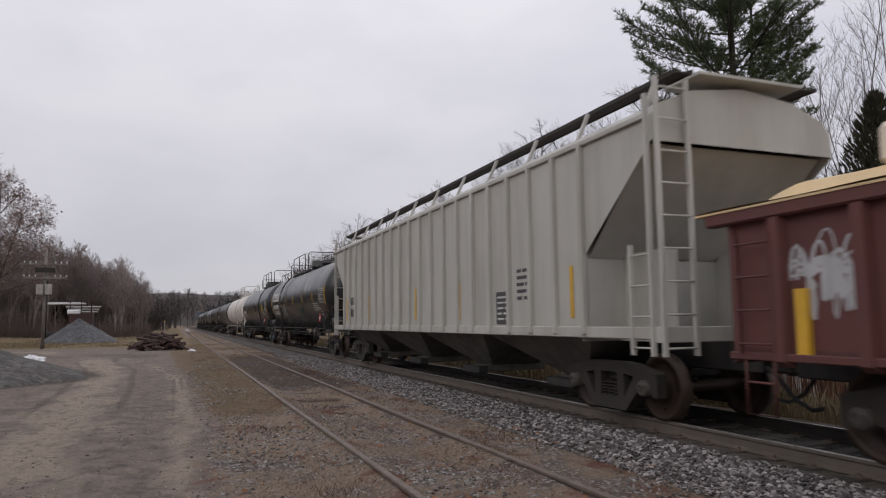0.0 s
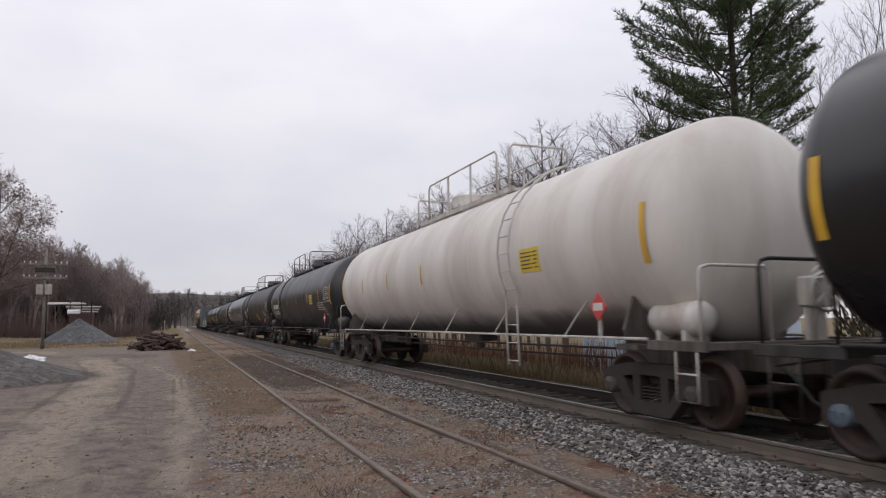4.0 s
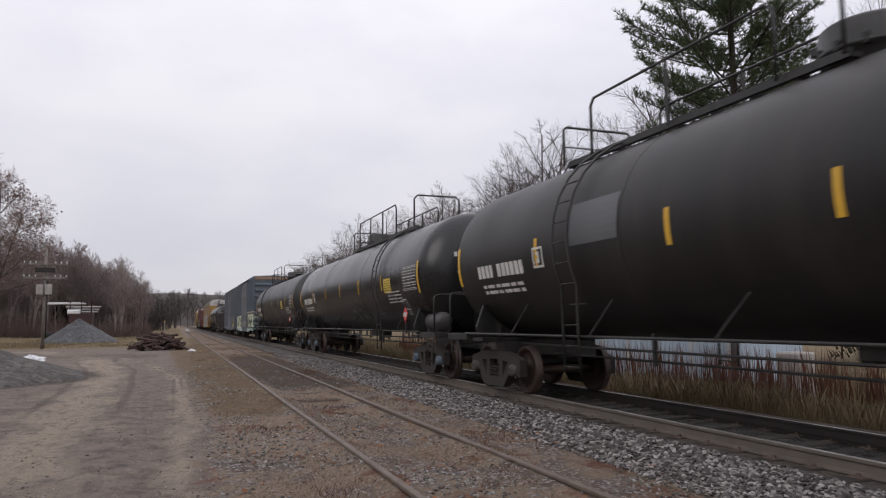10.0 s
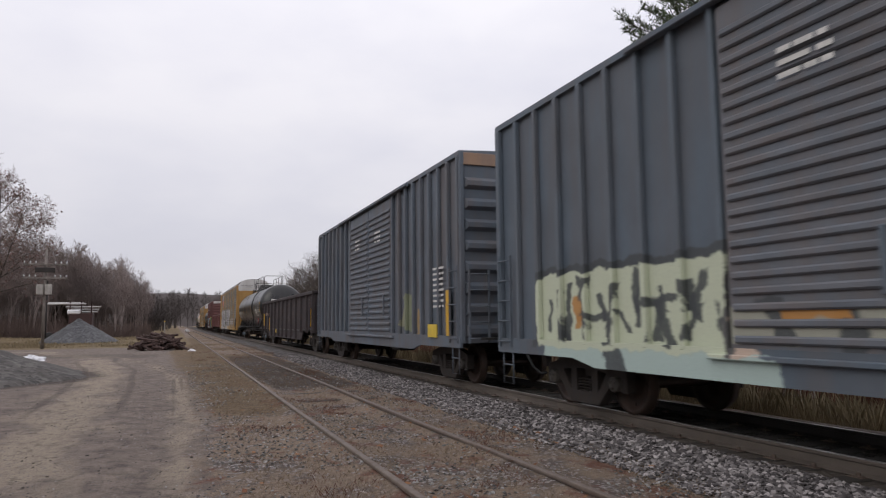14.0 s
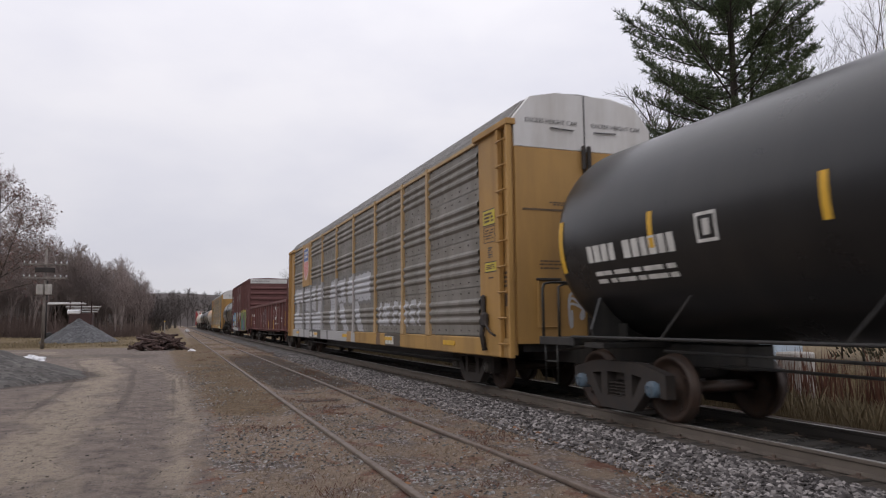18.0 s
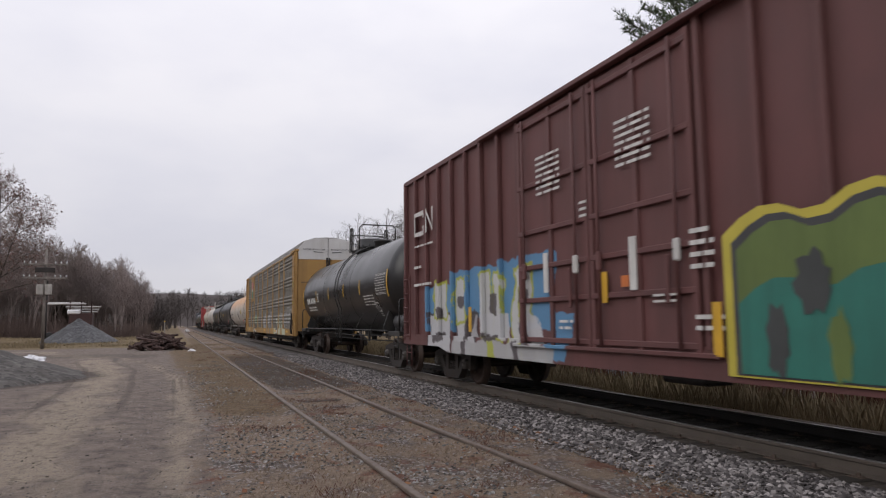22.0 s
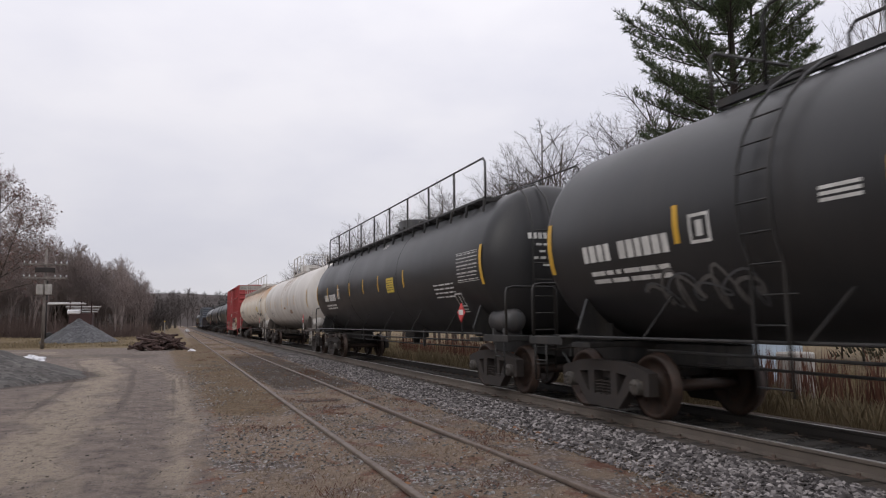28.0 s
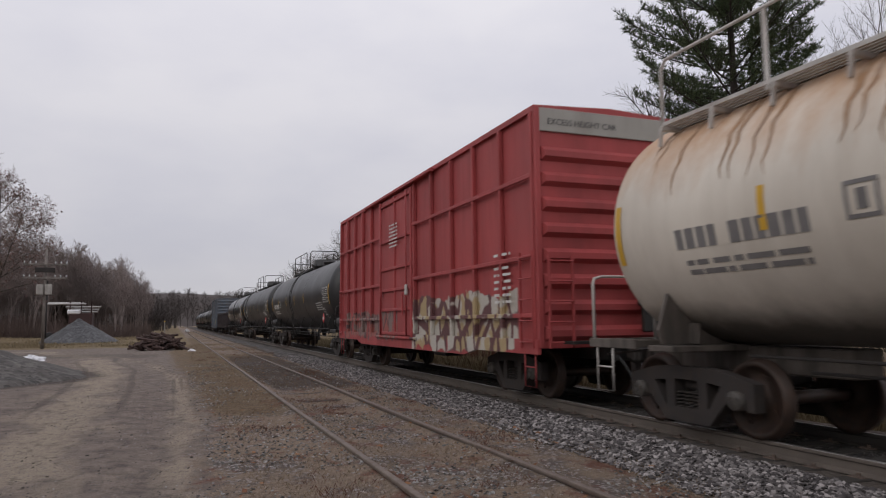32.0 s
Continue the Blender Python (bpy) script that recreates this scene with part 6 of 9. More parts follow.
    for y in (-h + 2.05, -h + 6.6, 0.0, h - 5.0, h - 2.0):
        part("reflector_strip", lambda: Build().box(-w - 0.012, -w - 0.004, -0.05, 0.05, 1.45, 2.25), M_YELLOW, car, "yellow reflective strip", (0, y, 0), "hopref")
    return car


# ---------------- the train, from its leading car back ----------------
car, h, w = gondola("gondola", "red-brown gondola with a tan heaped cover, sprayed scrawl", -13.1, 6.05, M_BROWNGON, 2.60, 0.95, 20, inset=0.695, strip=(0.945, 1.05, 1.70), lip=0.26)
cv = Build()
vs, fs = [], []
NX, NY = 20, 80
def rise(d, over):
    f = min(1.0, max(0.0, d / over))
    return f * f * (3 - 2 * f)
for j in range(NY + 1):
    for i in range(NX + 1):
        x, y = (w + 0.04) * (2 * i / NX - 1), -h - 0.4 + (2 * h + 0.8) * j / NY
        e = rise(w - 0.12 - abs(x), 0.45) * rise(h + 0.12 - abs(y), 0.75)
        vs.append((x, y, 2.615 + e * (0.255 + 0.012 * math.sin(y * 2.1)) + 0.006 * math.sin(y * 3.7 + x)))
for j in range(NY):
    for i in range(NX):
        a = j * (NX + 1) + i
        fs.append((a, a + 1, a + NX + 2, a + NX + 1))
cv.put(vs, fs, True)
rim = [(-w - 0.04, -h - 0.4), (w + 0.04, -h - 0.4), (w + 0.04, h + 0.4), (-w - 0.04, h + 0.4)]
cv.put([(x, y, 2.60) for x, y in rim] + [(x, y, 2.575) for x, y in rim], [(k, (k + 1) % 4, (k + 1) % 4 + 4, k + 4) for k in range(4)] + [(7, 6, 5, 4)])
part("load_cover", cv, M_TARP, car, "tan moulded cover over the load")
part("cover_block", Build().box(-1.0, 0.85, h - 3.4, h - 1.42, 2.86, 3.28, 0.06), M_CREAM, car, "pale block on the cover")
g = Build()
for k in range(7):
    stroke(g, loop_path(11 + k, h - 1.62 + 0.05 * (k % 3), h - 0.86 - 0.06 * (k % 2), 1.32 + 0.05 * k, 2.26 - 0.05 * k, 3 + k % 2), 0.022 + 0.012 * (k % 3), lambda y, z: (-w + 0.076, y, z))
part("graffiti", g, M_GRAFFITI, car, "grey-white sprayed scrawl")

covered_hopper("covered_hopper", "light grey covered hopper with ribbed sides and roof walkway", 7.2, 26.2)
tk = tank_car("tank_car", "black tank car with bold white logo and sprayed marks", 28.4, 45.1, M_BLACK, ladder=3.8, stripes=(4.55, 2.35, -0.1, -2.9, -5.6), rails=(6.0, 1.2, 0.2), full_board=False, seed=2, logo=True,
         tag=((3, 2.6, 3.5, 1.75, 2.3, 0.12, M_GRAFDIM), (5, 2.7, 3.4, 1.6, 2.35, 0.10, M_GRAFDIM), (4, 2.9, 3.3, 1.7, 2.5, 0.06, M_GRAFFITI), (8, -2.9, -1.7, 1.75, 2.2, 0.05, M_TEAL)))

tank_car("tank_car", "glossy black tank car with a large yellow warning label", 48.0, 65.25, M_BLACK, ladder=-5.1, stripes=(5.75, 2.8, 0.0, -2.85, -5.6), label_at=-6.0, rails=(1.4, -4.3, -6.0), dome_at=-0.25, seed=4, cap=M_CAP)
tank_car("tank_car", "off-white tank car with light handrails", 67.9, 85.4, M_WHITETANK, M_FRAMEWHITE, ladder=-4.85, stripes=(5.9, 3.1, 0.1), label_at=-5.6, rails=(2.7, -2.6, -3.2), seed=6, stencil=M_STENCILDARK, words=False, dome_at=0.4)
tank_car("tank_car", "dull black tank car with yellow label and faint stencils", 87.8, 105.6, M_CHARCOAL, ladder=4.27, stripes=(5.73, 2.4, -0.7, -3.8, -6.5), label_at=-4.7, rails=(6.25, 1.7, 0.3), seed=8, full_board=False, cap=M_CAP)
tank_car("tank_car", "weathered brown-black tank car with sprayed scrawls", 108.2, 124.8, M_BROWNBLACK, ladder=4.3, stripes=(5.75, 2.8, 0.0, -2.85, -5.6), label_at=-1.45, label_z=1.66, rails=(6.0, 0.8, 0.1), seed=10,
         tag=((6, 5.2, 6.2, 2.9, 3.7, 0.05, M_GRAFFITI), (9, 2.6, 4.2, 3.3, 3.7, 0.04, M_GRAFFITI), (12, -1.2, 2.3, 1.85, 2.1, 0.03, M_GRAFDIM)), dome_at=-0.3)
tank_car("tank_car", "blue-grey tank car with bold white logo", 127.3, 144.5, M_BLUEGREY, ladder=8.3, stripes=(2.9, 0.1, -2.7, -5.45), label_at=-1.85, rails=(2.2, -0.6, -1.4), seed=12, logo=True, full_board=True, dome_at=0.1)
tk = tank_car("tank_car", "black tank car with pale repainted patches", 147.3, 164.7, M_BROWNBLACK, ladder=4.3, stripes=(5.3, 1.9, -0.5, -2.9, -5.5), label_at=-4.2, rails=(5.7, 0.9, 0.0), seed=14, cap=None, dome_at=0.2)
decal(tk, "repaint_patch", "grey repainted patch", 2.95, 4.2, 2.55, 3.2, M_PATCHGREY)
decal(tk, "repaint_patch", "pale grey repainted patch", -8.2, -7.5, 2.78, 3.25, M_PATCHBLUE, skew=-0.3)
decal(tk, "data_label", "pale data label", -8.15, -7.6, 2.2, 2.68, M_GRAFFITI)
tank_car("tank_car", "glossy black tank car with a yellow warning label", 167.5, 185.0, M_BLACK, ladder=-5.05, stripes=(5.75, 2.85, 0.2, -2.65, -5.4), label_at=-6.0, rails=(1.4, -4.2, -6.0), seed=16, cap=M_CAP, dome_at=-0.15)
tank_car("tank_car", "charcoal tank car with yellow reflective strips", 187.6, 205.0, M_CHARCOAL, ladder=4.4, stripes=(5.9, 2.8, -0.3, -3.0, -5.85), label_at=-4.5, rails=(6.3, 1.6, 0.4), seed=18, cap=M_CAP, reservoir=False, braced=True)
bx = box_car("boxcar", "slate-blue double-door boxcar with pale green graffiti along the bottom", 207.2, 223.0, M_BLUEBOX, posts=9, door_c=(-1.62, 0.85), door_w=2.42, cap=M_BUFFCAP, capz=4.85, seed=3, door_mat=M_BLUEDOOR, door_text=(0.32, 3.75, 4.15, 3))
bx = box_car("boxcar", "faded slate-blue double-door boxcar with rusty sill", 224.85, 240.7, M_BLUEBOX2, posts=9, door_c=(-1.62, 0.85), door_w=2.42, cap=M_BUFFCAP, capz=4.80, seed=5, door_text=(0.3, 3.75, 4.15, 3))
part("reflector_strip", Build().box(-1.66, -1.645, -7.35, -7.2, 1.1, 2.1), M_YELLOW, bx, "faded yellow reflective strip")
part("data_plate", Build().box(-1.66, -1.64, -6.6, -6.0, 1.05, 1.35), M_LABEL, bx, "yellow data plate")
car, h, w = gondola("gondola", "dark rust-brown gondola with ribbed steel sides", 242.1, 261.35, M_DARKGON, 2.84, 0.54, 13, deep=True)
part("reflector_strip", Build().box(-w + 0.02, -w + 0.034, h - 3.9, h - 3.75, 0.95, 1.75), M_YELLOW, car, "yellow reflective strip")
part("data_plate", Build().box(-w + 0.02, -w + 0.034, h - 7.2, h - 6.9, 0.85, 1.05), M_LABEL, car, "yellow data plate")
flat_bars(car, "number_stencil", -w + 0.03, h - 3.6, h - 1.6, 1.9, 2.1, 1, M_BUFFCAP, 7, 0.8)
tk = tank_car("tank_car", "black tank car with white data panel and placard", 263.3, 280.9, M_BLACK, ladder=-4.75, stripes=(6.6, 4.0, 1.2, -2.2, -5.15), rails=(2.25, -3.4, -4.2), seed=20, cap=M_CAP, dome_at=0.4, mark_in=0.7)
decal(tk, "white_panel", "white data rectangle", -6.75, -5.85, 2.36, 2.50, M_STENCIL)
decal(tk, "white_panel", "white data rectangle", -6.75, -5.85, 2.17, 2.30, M_STENCIL)
rk = auto_rack("autorack", "grey and yellow autorack with large white graffiti", 282.6, 308.9, M_RACK1, True, 3, M_RACKSILL1, M_RACKPOST1)
car, h, w = gondola("gondola", "maroon gondola with white emblem and ribbed sides", 310.1, 330.1, M_MAROONGON, 2.72, 0.84, 17)
lg = Build()
def flat_put(x):
    return lambda y, z: (x, y, z)
stroke(lg, [(-5.45, 1.90), (-5.45, 1.70), (-4.45, 1.70), (-4.45, 2.32), (-5.45, 2.32), (-5.45, 2.12)], 0.17, flat_put(-w + 0.036))
stroke(lg, [(-5.7, 1.66), (-5.7, 2.34), (-6.25, 1.74), (-6.25, 2.42)], 0.15, flat_put(-w + 0.036))
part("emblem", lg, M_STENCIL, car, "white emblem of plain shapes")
flat_bars(car, "web_print", -w + 0.036, -6.4, -4.5, 1.32, 1.45, 1, M_STENCIL, 9, 0.7)
flat_bars(car, "data_stencil", -w + 0.036, -8.35, -7.7, 1.45, 1.8, 4, M_STENCIL, 11, 0.4)
flat_bars(car, "number_stencil", -w + 0.036, h - 3.2, h - 1.6, 1.9, 2.15, 1, M_STENCIL, 12, 0.8)
flat_bars(car, "data_stencil", -w + 0.036, h - 3.4, h - 1.9, 1.35, 1.6, 2, M_STENCIL, 13)
for y in (h - 5.0, -2.0, -4.45):
    part("reflector_strip", Build().box(-w + 0.02, -w + 0.036, y - 0.06, y + 0.06, 0.98, 1.6), M_YELLOW, car, "yellow reflective strip")
for k, (sd, ya, yb, wd) in enumerate(((41, 0.4, 1.6, 0.03), (44, 1.9, 3.1, 0.03), (52, 0.7, 2.9, 0.025), (49, -0.5, 0.1, 0.04))):
    g = Build()
    stroke(g, loop_path(sd, ya, yb, 1.15, 2.4 if k != 2 else 1.8, 3), wd, flat_put(-w + 0.037))
    part("graffiti", g, M_GRAFFITI, car, "white sprayed outlines")
bx = box_car("boxcar", "maroon high-cube boxcar with white end band and bright graffiti", 331.1, 349.1, M_MAROON, top=5.17, posts=9, door_c=(-1.08, 1.17), door_w=2.24, corr_door=False, cap=M_WHITECAP, capz=4.72, cap_words=True, seed=9)
# bubble-shaped graffiti near the leading end
def blob(x, cx, z0, z1, half, n=18, lobes=4, seed=0):
    pts = [(cx - half, z0), (cx + half, z0)]
    for i in range(n + 1):
        t = i / n
        y = cx + half - 2 * half * t
        pts.append((y, z1 - 0.28 + 0.22 * abs(math.sin(math.pi * lobes * t + seed)) + 0.1 * math.sin(3 * t)))
    return [(x, a, b2) for a, b2 in pts]
for nm, dx, half, z0, z1, m in (("graffiti", 0.055, 2.15, 0.80, 2.60, M_YELTAG), ("graffiti", 0.060, 2.02, 0.82, 2.50, M_STENCILDARK), ("graffiti", 0.064, 1.95, 0.84, 2.42, M_GREENTAG), ("graffiti", 0.068, 1.94, 0.84, 1.85, M_TEALTAG)):
    pts = blob(-1.6 - dx, -4.95, z0, z1, half + 0.2)
    part(nm, Build().put(pts, [tuple(range(len(pts)))]), m, bx, "bubble-shaped sprayed outline")
for k, (yc, zc, ry, rz, m) in enumerate(((-5.2, 2.05, 0.5, 0.32, M_GRAFSHADE), (-5.55, 1.55, 0.42, 0.5, M_PINKTAG), (-4.95, 1.25, 0.35, 0.42, M_GRAFBLUE), (-5.6, 1.0, 0.5, 0.22, M_PURPLETAG), (-3.3, 1.2, 0.14, 0.36, M_GRAFSHADE), (-4.0, 1.15, 0.12, 0.33, M_GREENTAG), (-6.4, 1.25, 0.14, 0.4, M_GREENTAG), (-6.75, 1.3, 0.1, 0.5, M_GRAFSHADE), (-3.75, 1.75, 0.2, 0.3, M_GRAFSHADE), (-5.25, 2.45, 0.16, 0.24, M_YELTAG))):
    ring = [(-1.672 - 0.0006 * k, yc + ry * math.cos(t * 0.35) * (1 + 0.2 * math.sin(3 * t + k)), zc + rz * math.sin(t * 0.35) * (1 + 0.2 * math.sin(2 * t + 2 * k))) for t in range(18)]
    part("graffiti", Build().put(ring, [tuple(range(18))]), m, bx, "sprayed rounded colour shape")
for y, z0, z1, wd, m, lab in ((-0.84, 1.85, 2.0, 0.17, M_ORANGESTICKER, "orange sticker"), (1.28, 1.86, 2.5, 0.14, M_STENCIL, "white label strip"), (-1.02, 1.8, 2.5, 0.15, M_STENCIL, "white label strip"), (-0.36, 1.65, 2.08, 0.12, M_YELLOW, "yellow reflective strip")):
    part("door_label", Build().box(-1.684, -1.672, y - wd / 2, y + wd / 2, z0, z1), m, bx, lab)
for y0, y1, z0, z1, rows in ((-2.5, -2.1, 1.95, 2.5, 4), (-2.6, -2.15, 1.25, 1.5, 2), (-1.9, -1.4, 1.6, 1.75, 2), (0.5, 0.9, 1.25, 1.45, 2), (0.05, 0.25, 2.9, 3.2, 3), (6.6, 8.0, 3.22, 3.34, 1), (7.5, 8.05, 2.68, 2.84, 1), (6.8, 8.05, 2.24, 2.40, 1)):
    flat_bars(bx, "data_stencil", -1.642 if y0 > 2.4 else -1.675, y0, y1, z0, z1, rows, M_STENCIL, int(z0 * 10), 0.4)
lg = Build()
stroke(lg, [(7.35, 3.75), (7.35, 3.58), (7.98, 3.58), (7.98, 4.08), (7.35, 4.08), (7.35, 3.95)], 0.12, flat_put(-1.642))
stroke(lg, [(7.15, 3.56), (7.15, 4.1), (6.7, 3.6), (6.7, 4.14)], 0.12, flat_put(-1.642))
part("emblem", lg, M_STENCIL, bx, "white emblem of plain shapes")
for y, z0, z1 in ((-2.5, 1.0, 1.6), (4.4, 1.2, 1.7), (-7.6, 1.2, 2.0)):
    part("reflector_strip", Build().box(-1.69, -1.68, y - 0.07, y + 0.07, z0, z1), M_YELLOW, bx, "yellow reflective strip")
tank_car("tank_car", "short black tank car with white data panels", 350.9, 364.9, M_BLACK, ladder=-0.75, stripes=(3.9, 1.3, -1.35, -3.75), rails=(1.1, 0.6, -0.45), seed=22, R=1.56, zc=2.62, dome_at=0.2, placard=False)
rk = auto_rack("autorack", "grey and yellow autorack with faded green graffiti", 366.9, 393.0, M_RACK2, False, 5, M_RACKSILL2)
tk = tank_car("tank_car", "white tank car stained orange over its upper half", 395.4, 412.1, M_ORANGE, M_FRAMEWHITE, ladder=-8.1, stripes=(-5.4, 3.5), label_at=-4.45, rails=(2.3, -2.0, -2.9), seed=24, stencil=M_BLACKTAG,
         tag=((13, -1.5, -0.7, 1.75, 2.5, 0.11, M_BLACKTAG), (15, -4.4, -3.2, 2.2, 2.7, 0.04, M_BLACKTAG)), reservoir=False, dome_at=0.3)
decal(tk, "repaint_patch", "blue-grey repainted patch", -7.9, -6.8, 3.3, 3.65, M_PATCHBLUE)
decal(tk, "repaint_patch", "dark grey repainted patch", -8.0, -7.1, 2.95, 3.25, M_PATCHGREY)
decal(tk, "painted_out_mark", "black painted-out mark", -6.7, -5.5, 1.70, 1.84, M_BLACKTAG)
rust_runs(tk, 3, -0.6, 1.6, 7, 2.7, 4.0)
tk = tank_car("tank_car", "dull black tank car with grey sprayed outlines", 414.2, 431.5, M_CHARCOAL, ladder=4.25, stripes=(5.6, 2.8, 0.25, -2.3), label_at=1.45, rails=(5.8, 0.3, -0.4), seed=26,
         tag=((17, 4.5, 6.4, 1.50, 2.05, 0.05, M_GRAFDIM), (18, 4.5, 6.4, 1.55, 2.0, 0.03, M_PATCHGREY)), full_board=False)
for z in (2.50, 2.56, 2.62):
    decal(tk, "white_bar", "thin white bar", 3.1, 3.55, z, z + 0.035, M_STENCIL)
tk = tank_car("tank_car", "charcoal insulated tank car with a long roof walkway and rails", 434.3, 451.5, M_CHARCOAL, ladder=-8.4, stripes=(6.45, 4.6, 2.7, 0.8, -1.0, -3.5), label_at=-2.25, rails=(8.0, -8.0, -8.0), style=1, seed=28, full_board=True, mark_in=1.6)
for z in (3.66, 3.71, 3.76):
    decal(tk, "white_bar", "thin white bar", -0.78, -0.42, z, z + 0.03, M_STENCIL)
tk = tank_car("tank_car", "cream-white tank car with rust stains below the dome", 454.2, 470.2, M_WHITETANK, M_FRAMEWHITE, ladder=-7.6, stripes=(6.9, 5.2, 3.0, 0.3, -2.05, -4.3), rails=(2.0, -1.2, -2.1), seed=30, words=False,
         tag=((21, 4.1, 5.3, 1.7, 2.25, 0.03, M_BLACKTAG),), side_rail=False, reservoir=True, dome_at=-0.4)
rust_runs(tk, 5, -1.7, 0.6, 12, 2.6, 4.0)
decal(tk, "data_label", "beige data label", -3.1, -2.3, 1.92, 2.12, M_BUFFCAP)
decal(tk, "grime_patch", "rust-stained patch", -1.1, -0.4, 2.18, 2.28, M_STREAK)
for y in (5.4, 2.1, -1.9, -5.0):
    decal(tk, "grime_band", "dirty weld band", y - 0.03, y + 0.03, 1.25, 4.0, M_GRIME)
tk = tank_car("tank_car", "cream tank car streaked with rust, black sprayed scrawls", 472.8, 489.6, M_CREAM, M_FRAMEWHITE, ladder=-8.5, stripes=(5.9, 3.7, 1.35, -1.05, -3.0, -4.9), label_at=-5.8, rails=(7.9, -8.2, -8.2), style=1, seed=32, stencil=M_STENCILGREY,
         tag=((25, 0.2, 1.7, 1.75, 2.15, 0.045, M_BLACKTAG), (31, -0.6, 0.3, 1.55, 1.8, 0.04, M_BLACKTAG), (27, -2.6, -1.3, 1.6, 2.2, 0.03, M_BLACKTAG), (33, -4.6, -2.2, 1.5, 2.1, 0.035, M_BLACKTAG)), full_board=True, side_rail=False, mark_in=1.13)
rust_runs(tk, 9, -8.0, 8.0, 34, 2.9, 3.95)
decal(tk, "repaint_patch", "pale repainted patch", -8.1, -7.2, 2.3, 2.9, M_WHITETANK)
bx = box_car("boxcar", "red boxcar with grey end band and faded graffiti", 491.9, 506.9, M_REDBOX, top=5.17, posts=6, door_c=(0.55,), door_w=3.0, corr_door=False, cap=M_GREYCAP, capz=4.66, cap_words=True, seed=13, extra_rails=(1.5, 2.5, 3.9))
S0 = 509.2
for i, (paint, lab) in enumerate(((M_CHARCOAL, "dull black tank car with a pale patch"), (M_CHARCOAL, "dark grey tank car"), (M_BLACK, "black tank car with top railings"))):
    tank_car("tank_car", lab, S0 + i * 19.85, S0 + 17.2 + i * 19.85, paint, ladder=(0.5, 5.5, -1.2)[i], stripes=(5.7, 2.8, 0.0, -2.8), rails=(6.0, 1.2, 0.2), seed=40 + i)
S0 = 568.5
gondola("gondola", "dark blue-black low gondola", S0, S0 + 19.0, M_DARKGON, 2.75, 0.8, 13)
box_car("boxcar", "dark slate boxcar with pale doors", S0 + 20.5, S0 + 36.2, M_BLUEBOX2, posts=6, door_c=(0.0,), door_w=2.6, seed=17)
S0 += 39.0
for i in range(7):
    tank_car("tank_car", "dark tank car far down the train", S0 + i * 19.85, S0 + 17.2 + i * 19.85, (M_CHARCOAL, M_BLACK)[i % 2], stripes=(), words=False, rails=(6.0, 1.2, 0.2), seed=50 + i)


